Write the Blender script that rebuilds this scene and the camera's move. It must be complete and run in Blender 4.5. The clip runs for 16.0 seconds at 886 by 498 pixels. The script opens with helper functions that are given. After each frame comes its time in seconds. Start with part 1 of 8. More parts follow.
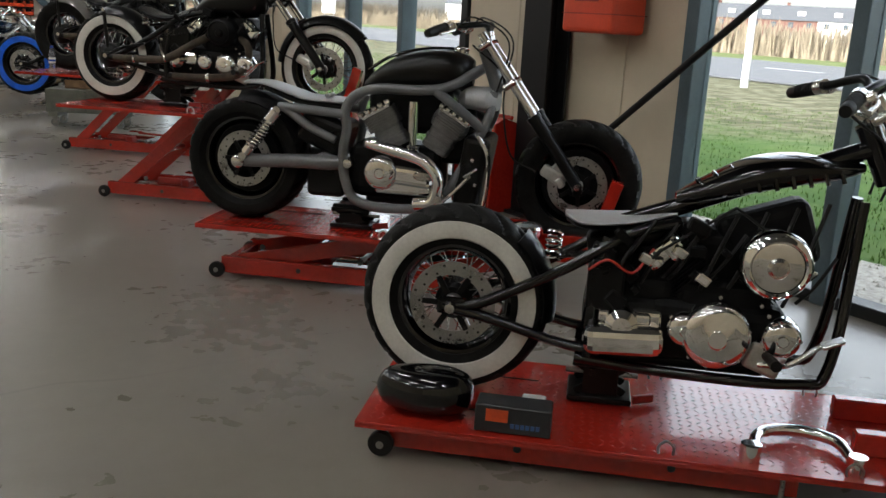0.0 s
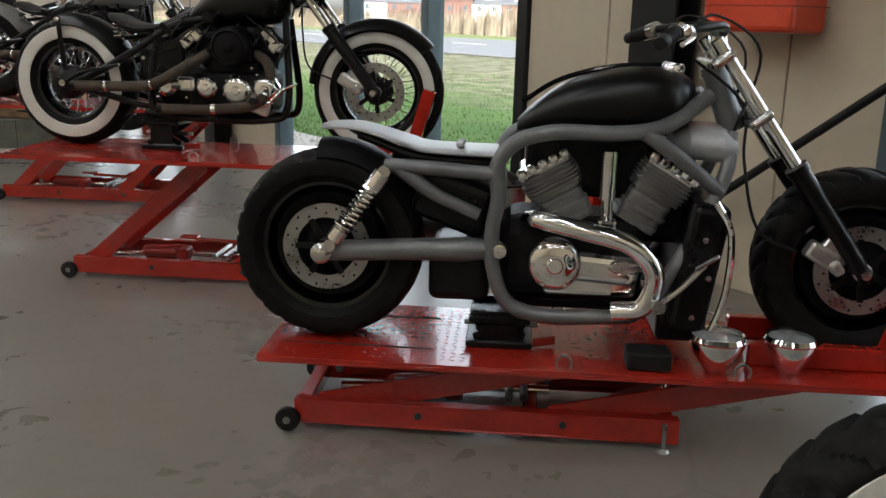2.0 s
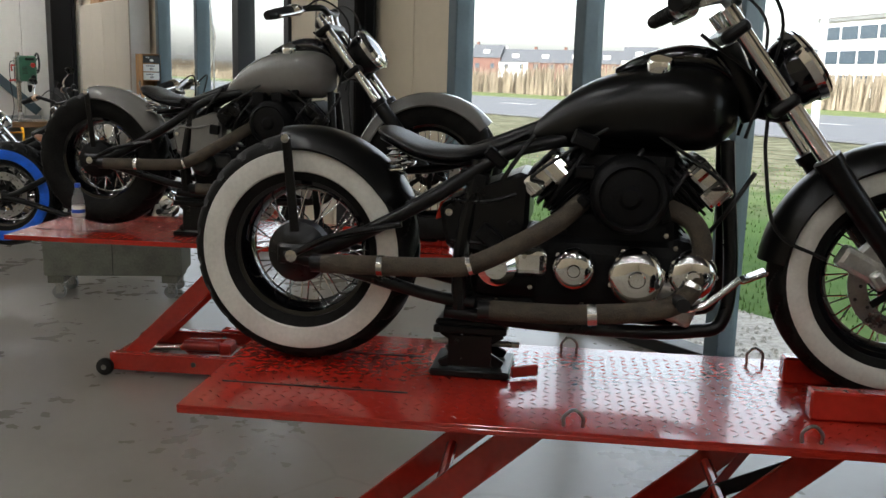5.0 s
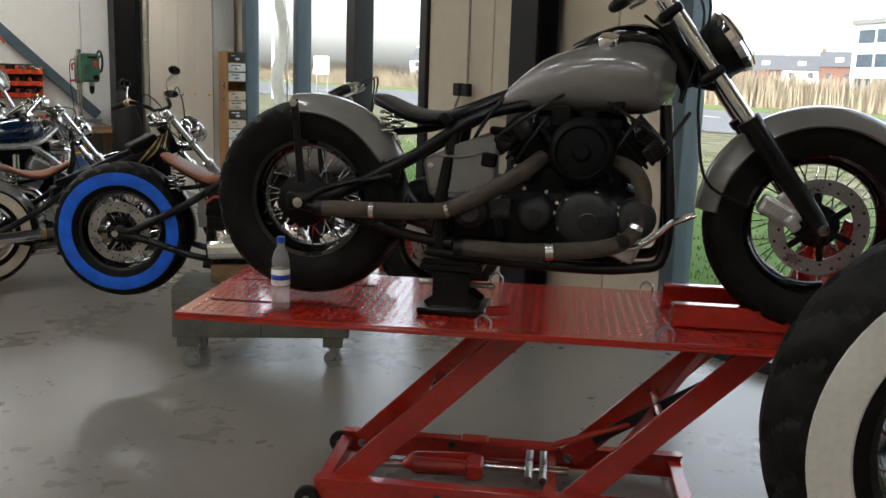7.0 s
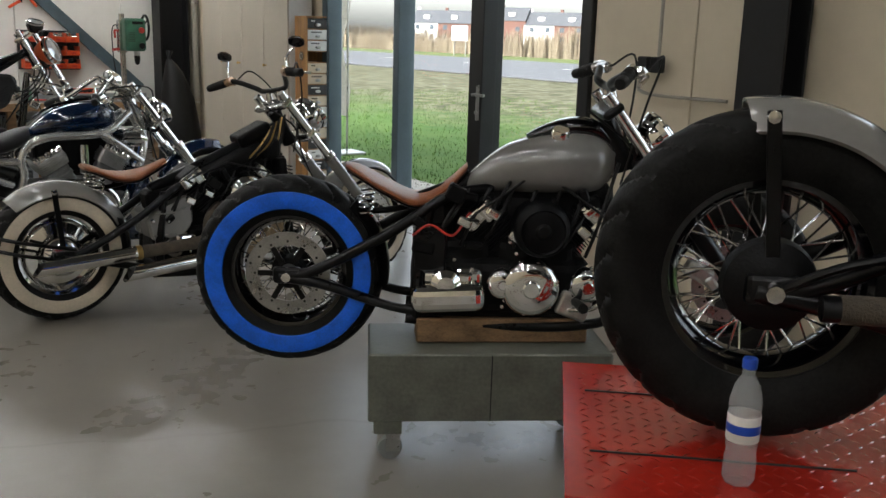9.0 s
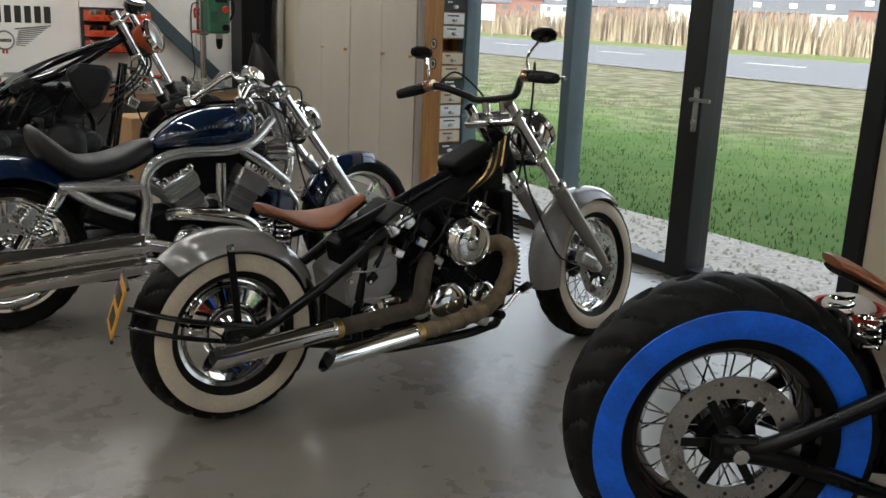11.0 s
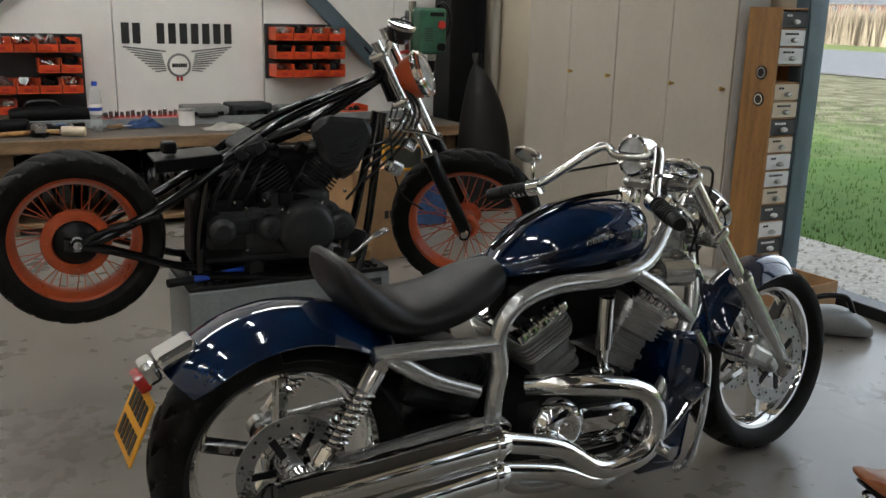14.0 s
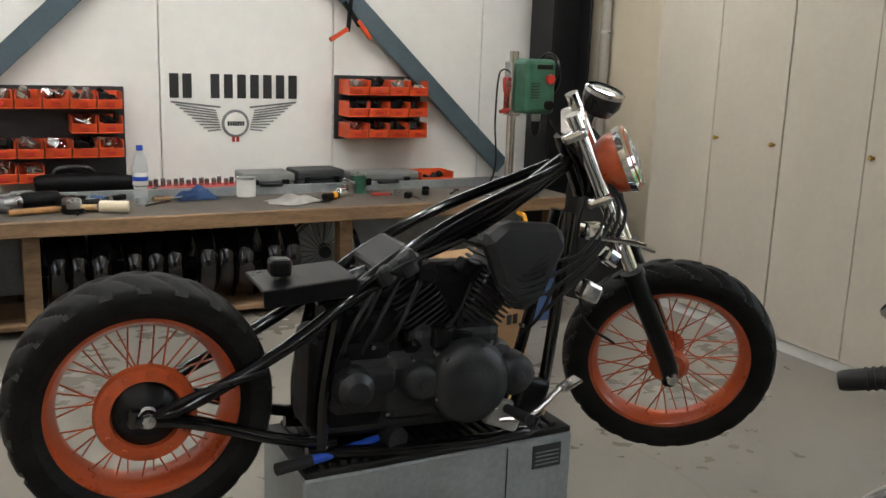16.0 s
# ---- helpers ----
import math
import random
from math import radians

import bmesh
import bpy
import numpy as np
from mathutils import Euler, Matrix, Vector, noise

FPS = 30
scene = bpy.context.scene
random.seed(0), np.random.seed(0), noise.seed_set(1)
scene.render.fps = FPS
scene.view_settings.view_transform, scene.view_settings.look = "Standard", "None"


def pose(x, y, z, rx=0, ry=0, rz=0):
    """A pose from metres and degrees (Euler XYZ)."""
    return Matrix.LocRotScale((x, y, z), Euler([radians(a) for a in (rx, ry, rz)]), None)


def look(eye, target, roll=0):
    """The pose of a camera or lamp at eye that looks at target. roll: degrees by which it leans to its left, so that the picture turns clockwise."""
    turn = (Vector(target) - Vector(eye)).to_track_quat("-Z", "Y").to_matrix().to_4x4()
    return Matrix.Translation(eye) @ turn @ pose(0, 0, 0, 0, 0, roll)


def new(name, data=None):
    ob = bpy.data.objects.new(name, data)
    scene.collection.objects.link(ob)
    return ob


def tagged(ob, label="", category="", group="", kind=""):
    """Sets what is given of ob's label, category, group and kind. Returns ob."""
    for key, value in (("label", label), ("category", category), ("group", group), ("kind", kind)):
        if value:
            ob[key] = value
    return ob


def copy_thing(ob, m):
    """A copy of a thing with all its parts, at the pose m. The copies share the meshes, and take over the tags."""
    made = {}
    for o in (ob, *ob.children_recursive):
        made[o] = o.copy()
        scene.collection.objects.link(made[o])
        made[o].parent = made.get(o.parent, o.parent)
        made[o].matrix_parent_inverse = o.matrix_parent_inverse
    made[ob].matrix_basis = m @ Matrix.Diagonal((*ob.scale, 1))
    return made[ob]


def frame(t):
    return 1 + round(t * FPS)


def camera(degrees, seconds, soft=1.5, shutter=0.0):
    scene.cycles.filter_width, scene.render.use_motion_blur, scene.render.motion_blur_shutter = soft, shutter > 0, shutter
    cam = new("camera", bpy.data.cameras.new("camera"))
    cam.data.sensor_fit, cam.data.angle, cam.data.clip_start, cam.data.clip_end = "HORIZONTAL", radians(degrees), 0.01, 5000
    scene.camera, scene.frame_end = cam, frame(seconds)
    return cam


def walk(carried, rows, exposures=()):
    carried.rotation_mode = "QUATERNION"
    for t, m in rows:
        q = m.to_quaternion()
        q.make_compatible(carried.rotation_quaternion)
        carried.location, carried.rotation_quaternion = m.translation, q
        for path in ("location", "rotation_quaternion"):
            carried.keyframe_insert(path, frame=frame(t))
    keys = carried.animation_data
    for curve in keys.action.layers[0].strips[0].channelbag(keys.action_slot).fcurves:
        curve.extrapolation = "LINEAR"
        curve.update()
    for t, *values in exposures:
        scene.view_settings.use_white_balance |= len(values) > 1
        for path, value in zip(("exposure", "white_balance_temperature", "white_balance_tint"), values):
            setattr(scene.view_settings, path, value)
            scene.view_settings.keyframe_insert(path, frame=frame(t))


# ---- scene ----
cam = camera(51.3, 16.0)

PATH = [
    (0, (0.644, -0.998, 1.391), (1.69, 0.636, 0.903), 3.2),
    (0.5, (0.661, -0.498, 1.379), (1.757, 1.103, 0.892), 2.1),
    (1, (0.71, 0.032, 1.374), (1.808, 1.628, 0.88), 1.4),
    (1.5, (0.724, 0.559, 1.384), (1.867, 2.125, 0.894), 1.8),
    (2, (0.816, 0.974, 1.366), (1.997, 2.514, 0.88), 1.6),
    (2.5, (0.86, 1.381, 1.362), (2.068, 2.9, 0.879), 2.4),
    (3, (0.861, 1.808, 1.403), (2.095, 3.304, 0.913), 2.7),
    (3.5, (0.928, 2.302, 1.422), (2.121, 3.842, 0.969), 2.2),
    (4, (0.96, 2.763, 1.46), (2.168, 4.307, 1.063), 2.8),
    (4.5, (0.99, 3.218, 1.483), (2.181, 4.776, 1.088), 2.1),
    (5, (1.033, 3.686, 1.491), (2.189, 5.275, 1.118), 1.6),
    (5.2, (1.018, 3.857, 1.487), (2.166, 5.455, 1.129), 2.3),
    (7.5, (0.932, 5.956, 1.465), (2.042, 7.574, 1.079), 1.5),
    (8, (0.922, 6.395, 1.475), (2.022, 8.014, 1.062), 1.2),
    (10.3, (0.704, 8.387, 1.487), (1.845, 9.959, 1.013), 2.5),
    (10.5, (0.709, 8.598, 1.49), (1.824, 10.186, 1.006), 2.1),
    (11, (0.669, 9.001, 1.495), (1.77, 10.597, 1.002), 2.4),
    (11.5, (0.589, 9.366, 1.537), (1.683, 10.964, 1.04), 1.9),
    (12, (0.604, 9.709, 1.515), (1.615, 11.36, 1.013), 1.3),
    (12.5, (0.615, 10.071, 1.516), (1.558, 11.757, 0.996), 2.0),
    (13, (0.574, 10.466, 1.535), (1.51, 12.151, 1.003), 2.2),
    (13.5, (0.573, 10.823, 1.534), (1.507, 12.505, 0.99), 1.9),
    (14, (0.615, 11.219, 1.569), (1.528, 12.926, 1.067), 1.5),
    (14.5, (0.581, 11.569, 1.594), (1.495, 13.295, 1.166), 1.6),
    (15, (0.575, 11.874, 1.597), (1.487, 13.605, 1.183), 1.6),
    (15.5, (0.632, 12.258, 1.593), (1.54, 13.992, 1.182), 1.6),
    (16, (0.621, 12.647, 1.598), (1.528, 14.38, 1.183), 2.0),
]
EXPOSURES = [(0.0, 0.45), (2.0, 0.65), (3.5, 0.75), (5.0, 0.38), (8.0, 0.4), (11.0, 0.33), (12.5, 0.22), (13.0, 0.1), (14.0, 0.14), (15.0, 0.0), (16.0, 0.72)]
walk(cam, [(t, look(eye, target, roll)) for t, eye, target, roll in PATH], EXPOSURES)
# ---- end of path ----
SKY, SUN = 0.62, 1.1
TUBE = 34.0
# ---- light ----
world = bpy.data.worlds.new("overcast_sky")
scene.world = world
world.use_nodes = True
wn = world.node_tree.nodes
sky = wn.new("ShaderNodeTexSky")
sky.sky_type, sky.sun_disc = "NISHITA", False
sky.sun_elevation, sky.sun_rotation = radians(38), radians(255)
sky.air_density, sky.dust_density, sky.ozone_density = 1.0, 4.0, 1.0
hsv = wn.new("ShaderNodeHueSaturation")
hsv.inputs["Saturation"].default_value = 0.35
world.node_tree.links.new(sky.outputs[0], hsv.inputs["Color"])
world.node_tree.links.new(hsv.outputs[0], wn["Background"].inputs[0])
wn["Background"].inputs[1].default_value = SKY
sun = new("sun", bpy.data.lights.new("sun", "SUN"))
sun.data.energy, sun.data.angle, sun.data.color = SUN, radians(12), (1.0, 0.96, 0.9)
sun.matrix_world = look((-36, -1.6, 30), (0, 8, 0))

# ---- materials ----


def mat(name, col, rough=0.5, metal=0.0, var=0.25, scale=6.0, bump=0.0, bscale=80.0, rvar=0.15, coat=0.0, spec=0.5, col2=None, stretch=(1, 1, 1)):
    """A surface with two scales of colour change, uneven gloss and fine relief."""
    m = bpy.data.materials.new(name)
    m.use_nodes = True
    n, l = m.node_tree.nodes, m.node_tree.links
    b = n["Principled BSDF"]
    tc = n.new("ShaderNodeTexCoord")
    mp = n.new("ShaderNodeMapping")
    mp.inputs["Scale"].default_value = stretch
    l.new(tc.outputs["Object"], mp.inputs[0])
    n1, n2 = n.new("ShaderNodeTexNoise"), n.new("ShaderNodeTexNoise")
    for nn, s in ((n1, scale), (n2, scale * 9)):
        nn.inputs["Scale"].default_value, nn.inputs["Detail"].default_value = s, 5
        l.new(mp.outputs[0], nn.inputs["Vector"])
    mx = n.new("ShaderNodeMath")
    mx.operation = "MULTIPLY_ADD"
    mx.inputs[1].default_value = 0.6
    l.new(n1.outputs[0], mx.inputs[0])
    m2 = n.new("ShaderNodeMath")
    m2.operation = "MULTIPLY"
    m2.inputs[1].default_value = 0.4
    l.new(n2.outputs[0], m2.inputs[0])
    l.new(m2.outputs[0], mx.inputs[2])
    ramp = n.new("ShaderNodeValToRGB")
    c2 = col2 or [min(1, c * (1 + var)) for c in col]
    c1 = col if col2 else [c * (1 - var) for c in col]
    ramp.color_ramp.elements[0].color, ramp.color_ramp.elements[1].color = (*c1, 1), (*c2, 1)
    ramp.color_ramp.elements[0].position, ramp.color_ramp.elements[1].position = 0.35, 0.65
    l.new(mx.outputs[0], ramp.inputs[0])
    l.new(ramp.outputs[0], b.inputs["Base Color"])
    mr = n.new("ShaderNodeMapRange")
    mr.inputs[1].default_value, mr.inputs[2].default_value = 0.3, 0.7
    mr.inputs[3].default_value, mr.inputs[4].default_value = max(0.02, rough * (1 - rvar)), min(1, rough * (1 + rvar))
    l.new(mx.outputs[0], mr.inputs[0])
    l.new(mr.outputs[0], b.inputs["Roughness"])
    b.inputs["Metallic"].default_value = metal
    b.inputs["Specular IOR Level"].default_value = spec
    b.inputs["Coat Weight"].default_value, b.inputs["Coat Roughness"].default_value = coat, 0.05
    if bump:
        n3, bp = n.new("ShaderNodeTexNoise"), n.new("ShaderNodeBump")
        n3.inputs["Scale"].default_value, n3.inputs["Detail"].default_value = bscale, 4
        l.new(mp.outputs[0], n3.inputs["Vector"])
        bp.inputs["Strength"].default_value, bp.inputs["Distance"].default_value = bump, 0.004
        l.new(n3.outputs[0], bp.inputs["Height"])
        l.new(bp.outputs[0], b.inputs["Normal"])
    return m


def glow(name, col, strength):
    m = bpy.data.materials.new(name)
    m.use_nodes = True
    n = m.node_tree.nodes
    e = n.new("ShaderNodeEmission")
    e.inputs[0].default_value, e.inputs[1].default_value = (*col, 1), strength
    m.node_tree.links.new(e.outputs[0], n["Material Output"].inputs[0])
    return m


def glass(name, col=(0.95, 0.98, 0.97), rough=0.0, ior=1.12):
    m = bpy.data.materials.new(name)
    m.use_nodes = True
    b = m.node_tree.nodes["Principled BSDF"]
    b.inputs["Base Color"].default_value = (*col, 1)
    b.inputs["Roughness"].default_value, b.inputs["Transmission Weight"].default_value, b.inputs["IOR"].default_value = rough, 1.0, ior
    return m


M_TYRE = mat("tyre_rubber", (0.009, 0.0088, 0.0085), 0.55, var=0.5, scale=14, bump=0.25, bscale=160, spec=0.1)
M_WHITEWALL = mat("whitewall_rubber", (0.62, 0.61, 0.56), 0.6, var=0.12, scale=10, bump=0.1)
M_CREAMWALL = mat("cream_whitewall", (0.6, 0.52, 0.4), 0.6, var=0.14, scale=10, bump=0.1)
M_BLUEWALL = mat("blue_tyre_paint", (0.004, 0.12, 0.7), 0.4, var=0.25, scale=16, bump=0.15)
M_BLACK = mat("black_satin_metal", (0.003, 0.003, 0.0034), 0.3, var=0.4, scale=9, bump=0.06, coat=0.06, spec=0.24)
M_BLACKMATT = mat("black_rough_casting", (0.004, 0.004, 0.0044), 0.5, var=0.45, scale=22, bump=0.3, bscale=140, spec=0.14)
M_GREYCAST = mat("dark_grey_satin_casting", (0.014, 0.0145, 0.016), 0.42, var=0.4, scale=18, bump=0.25, bscale=150, spec=0.4)
M_BLACKGLOSS = mat("black_gloss_enamel", (0.002, 0.002, 0.0026), 0.1, var=0.3, scale=5, coat=0.25)
M_TANKBLACK = mat("black_satin_tank", (0.003, 0.003, 0.003), 0.3, var=0.25, scale=4, bump=0.03, spec=0.32)
M_CHROME = mat("chrome_plate", (0.86, 0.86, 0.85), 0.06, 1.0, var=0.06, scale=7, rvar=0.5)
M_CHROMEDULL = mat("worn_chrome", (0.6, 0.59, 0.57), 0.2, 1.0, var=0.2, scale=18, rvar=0.4)
M_ALU = mat("cast_aluminium", (0.52, 0.52, 0.5), 0.32, 0.9, var=0.2, scale=20, bump=0.15, bscale=120)
M_STEEL = mat("brushed_steel", (0.4, 0.4, 0.39), 0.33, 1.0, var=0.22, scale=15, rvar=0.4)
M_CYL = mat("grey_cylinder_casting", (0.2, 0.2, 0.2), 0.42, 0.6, var=0.25, scale=20, bump=0.2)
M_FRAMEGREY = mat("grey_powder_coat_frame", (0.16, 0.165, 0.17), 0.36, 0.35, var=0.15, scale=12, bump=0.08)
M_FRAMESILVER = mat("silver_frame_paint", (0.55, 0.55, 0.54), 0.2, 0.75, var=0.12, scale=10, coat=0.3)
M_TANKGREY = mat("nardo_grey_paint", (0.17, 0.165, 0.155), 0.18, var=0.08, scale=4, coat=0.7)
M_FENDGREY = mat("warm_grey_paint", (0.2, 0.195, 0.18), 0.2, var=0.08, scale=4, coat=0.6)
M_BLUEPAINT = mat("marbled_blue_paint", (0.0008, 0.0012, 0.003), 0.08, var=0.4, scale=9, coat=1.0, col2=(0.0015, 0.02, 0.075))
M_ORANGE = mat("orange_enamel", (0.42, 0.07, 0.018), 0.3, var=0.18, scale=9, coat=0.25)
M_LEATHBROWN = mat("brown_leather", (0.24, 0.075, 0.025), 0.42, var=0.3, scale=10, bump=0.3, bscale=220)
M_LEATHBLACK = mat("black_leather", (0.01, 0.01, 0.011), 0.4, var=0.35, scale=10, bump=0.3, bscale=200, spec=0.4)
M_PLATEWHITE = mat("bare_grey_primer_panel", (0.42, 0.43, 0.44), 0.4, 0.2, var=0.12, scale=8, bump=0.05)
M_WRAP = mat("exhaust_heat_wrap", (0.06, 0.047, 0.033), 0.85, var=0.4, scale=25, bump=0.6, bscale=220)
M_WRAPTAN = mat("tan_heat_wrap", (0.17, 0.125, 0.075), 0.85, var=0.35, scale=22, bump=0.6, bscale=220)
M_RED = mat("red_lift_enamel", (0.38, 0.02, 0.011), 0.2, var=0.2, scale=5, bump=0.05, bscale=60, coat=0.6)
M_REDDK = mat("dusty_red_enamel", (0.3, 0.022, 0.015), 0.42, var=0.3, scale=7, bump=0.1)
M_RUBBER = mat("black_rubber", (0.008, 0.008, 0.008), 0.55, var=0.35, scale=20, bump=0.2, spec=0.3)
M_LENSRED = mat("red_lens", (0.4, 0.01, 0.01), 0.12, var=0.1, coat=0.6)
M_GLASSLAMP = mat("headlamp_glass", (0.5, 0.52, 0.53), 0.08, 0.5, var=0.3, scale=30, coat=0.8)
M_PLATE = mat("orange_plate", (0.72, 0.33, 0.02), 0.4, var=0.08, scale=8)
M_INK = mat("black_print", (0.015, 0.015, 0.015), 0.6, var=0.2)
M_PANEL = mat("cream_wall_panel", (0.55, 0.48, 0.36), 0.5, var=0.05, scale=1.2, bump=0.05, bscale=200)
M_PANELW = mat("white_wall_panel", (0.75, 0.735, 0.69), 0.5, var=0.04, scale=1.2, bump=0.05, bscale=200)
M_FRAMEBLUE = mat("blue_grey_window_frame", (0.08, 0.115, 0.135), 0.38, 0.2, var=0.12, scale=5, bump=0.04)
M_FRAMEDARK = mat("anthracite_frame", (0.008, 0.009, 0.01), 0.42, var=0.25, scale=6, bump=0.05, spec=0.35)
M_COLUMN = mat("black_steel_column", (0.007, 0.007, 0.008), 0.5, var=0.3, scale=5, bump=0.08, spec=0.3)
M_CABINET = mat("beige_cabinet_laminate", (0.44, 0.4, 0.33), 0.48, var=0.05, scale=3, bump=0.03)
M_CABWHITE = mat("white_cabinet_side", (0.68, 0.68, 0.66), 0.45, var=0.05, scale=3)
M_WOOD = mat("worn_bench_wood", (0.2, 0.12, 0.06), 0.6, var=0.45, scale=5, bump=0.35, bscale=40, stretch=(0.5, 4, 4))
M_PINE = mat("pine_wood", (0.5, 0.32, 0.14), 0.55, var=0.25, scale=6, bump=0.2, stretch=(0.6, 5, 5))
M_TOWERWOOD = mat("honey_plywood", (0.3, 0.15, 0.05), 0.5, var=0.35, scale=5, bump=0.15, stretch=(4, 4, 0.6))
M_BENCHTOP = mat("stained_bench_top", (0.1, 0.085, 0.068), 0.6, var=0.5, scale=4, bump=0.3, bscale=50)
M_BIN = mat("orange_bin_plastic", (0.62, 0.075, 0.018), 0.42, var=0.12, scale=10)
M_BINBACK = mat("dark_louvre_panel", (0.022, 0.024, 0.026), 0.5, var=0.3)
M_GREEN = mat("green_machine_enamel", (0.025, 0.1, 0.06), 0.35, var=0.25, scale=12, coat=0.2)
M_BOXRED = mat("orange_red_box_plastic", (0.62, 0.06, 0.022), 0.35, var=0.1, scale=6)
M_DOLLY = mat("greenish_grey_steel", (0.13, 0.135, 0.11), 0.5, 0.2, var=0.3, scale=8, bump=0.15)
M_STANDGREY = mat("grey_hammer_steel", (0.27, 0.29, 0.29), 0.42, 0.25, var=0.2, scale=6, bump=0.12)
M_CARD = mat("brown_cardboard", (0.36, 0.21, 0.1), 0.8, var=0.15, scale=8, bump=0.1)
M_CLOTH = mat("white_cloth", (0.62, 0.6, 0.56), 0.9, var=0.12, scale=20, bump=0.4)
M_BLUECLOTH = mat("blue_cloth", (0.06, 0.12, 0.28), 0.9, var=0.25, scale=20, bump=0.4)
M_TOOLGREY = mat("grey_tool_case", (0.17, 0.175, 0.17), 0.5, var=0.2, scale=12, bump=0.1)
M_REDTOOL = mat("red_tool_plastic", (0.45, 0.03, 0.02), 0.4, var=0.15)
M_PAPER = mat("white_paper", (0.75, 0.73, 0.68), 0.7, var=0.06)
M_KRAFT = mat("cream_drawer_face", (0.58, 0.49, 0.36), 0.65, var=0.1, scale=8)
M_WHITEDRAWER = mat("white_drawer_face", (0.7, 0.69, 0.66), 0.6, var=0.06, scale=8)
M_BLACKDRAWER = mat("black_drawer_face", (0.03, 0.03, 0.03), 0.6, var=0.2)
M_BRASS = mat("aged_brass", (0.5, 0.33, 0.12), 0.3, 1.0, var=0.25, scale=20)
M_COPPER = mat("coppery_grip_metal", (0.45, 0.3, 0.2), 0.28, 1.0, var=0.25, scale=20)
M_CEILING = mat("dark_ribbed_steel_deck", (0.1, 0.1, 0.1), 0.55, var=0.2, scale=1.5)
M_CONCRETE = None
M_BRICK = mat("red_brick_facade", (0.14, 0.07, 0.055), 0.8, var=0.2, scale=2)
M_ROOF = mat("slate_roof", (0.07, 0.075, 0.085), 0.7, var=0.2, scale=2)
M_WHITEWALLBLD = mat("white_render", (0.6, 0.6, 0.6), 0.7, var=0.05)
M_WINDOWFAR = mat("dark_far_glass", (0.05, 0.07, 0.09), 0.15, var=0.2)
M_PIPE = mat("grey_conduit", (0.3, 0.28, 0.24), 0.5, 0.1, var=0.1)
M_BOTTLE = glass("clear_blue_plastic", (0.95, 0.98, 1.0), 0.05, 1.03)
M_BOTTLE.node_tree.nodes["Principled BSDF"].inputs["Transmission Weight"].default_value = 0.82
M_CAP = mat("blue_bottle_cap", (0.01, 0.06, 0.4), 0.4, var=0.1)
M_GLASS = glass("window_glass")

# ---- mesh helpers ----


def V(*a):
    return Vector(a)


def mesh_of(verts, faces, smooth=True):
    bm = bmesh.new()
    vs = [bm.verts.new(v) for v in verts]
    for f in faces:
        try:
            bm.faces.new([vs[i] for i in f]).smooth = smooth
        except ValueError:
            pass
    return bm


def merge(*bms):
    out = bmesh.new()
    for b in bms:
        me = bpy.data.meshes.new("tmp")
        b.to_mesh(me)
        b.free()
        out.from_mesh(me)
        bpy.data.meshes.remove(me)
    return out


def moved(bm, m):
    bmesh.ops.transform(bm, matrix=m, verts=bm.verts)
    return bm


def part(name, bm, material, parent=None, label="", sharp=35):
    bmesh.ops.recalc_face_normals(bm, faces=bm.faces)
    lim = radians(sharp)
    for e in bm.edges:
        if len(e.link_faces) == 2 and e.calc_face_angle(0) > lim:
            e.smooth = False
    me = bpy.data.meshes.new(name)
    bm.to_mesh(me)
    bm.free()
    me.materials.append(material)
    ob = new(name, me)
    if parent:
        ob.parent = parent
    if label:
        ob["label"] = label
    return ob


def thing(name, m, label, category, group="", kind=""):
    ob = new(name)
    ob.matrix_world = m
    ob.empty_display_size = 0.1
    return tagged(ob, label, category, group, kind)


def lathe(profile, n=40, axis="y", close=False):
    """Turns (radius, offset) pairs about an axis."""
    verts, faces = [], []
    k = len(profile)
    for i in range(n):
        a = 2 * math.pi * i / n
        c, s = math.cos(a), math.sin(a)
        for r, h in profile:
            verts.append({"y": (r * c, h, r * s), "z": (r * c, r * s, h), "x": (h, r * c, r * s)}[axis])
    for i in range(n):
        j = (i + 1) % n
        for q in range(k if close else k - 1):
            w = (q + 1) % k
            faces.append((i * k + q, i * k + w, j * k + w, j * k + q))
    bm = mesh_of(verts, faces)
    bmesh.ops.remove_doubles(bm, verts=bm.verts, dist=1e-5)
    return bm


def smooth_path(pts, per=6):
    pts = [Vector(p) for p in pts]
    if len(pts) < 3:
        return pts
    out = []
    ext = [2 * pts[0] - pts[1], *pts, 2 * pts[-1] - pts[-2]]
    for i in range(1, len(ext) - 2):
        a, b, c, d = ext[i - 1:i + 3]
        for k in range(per):
            t = k / per
            out.append(0.5 * (2 * b + (c - a) * t + (2 * a - 5 * b + 4 * c - d) * t * t + (3 * b - a - 3 * c + d) * t ** 3))
    return out + [pts[-1]]


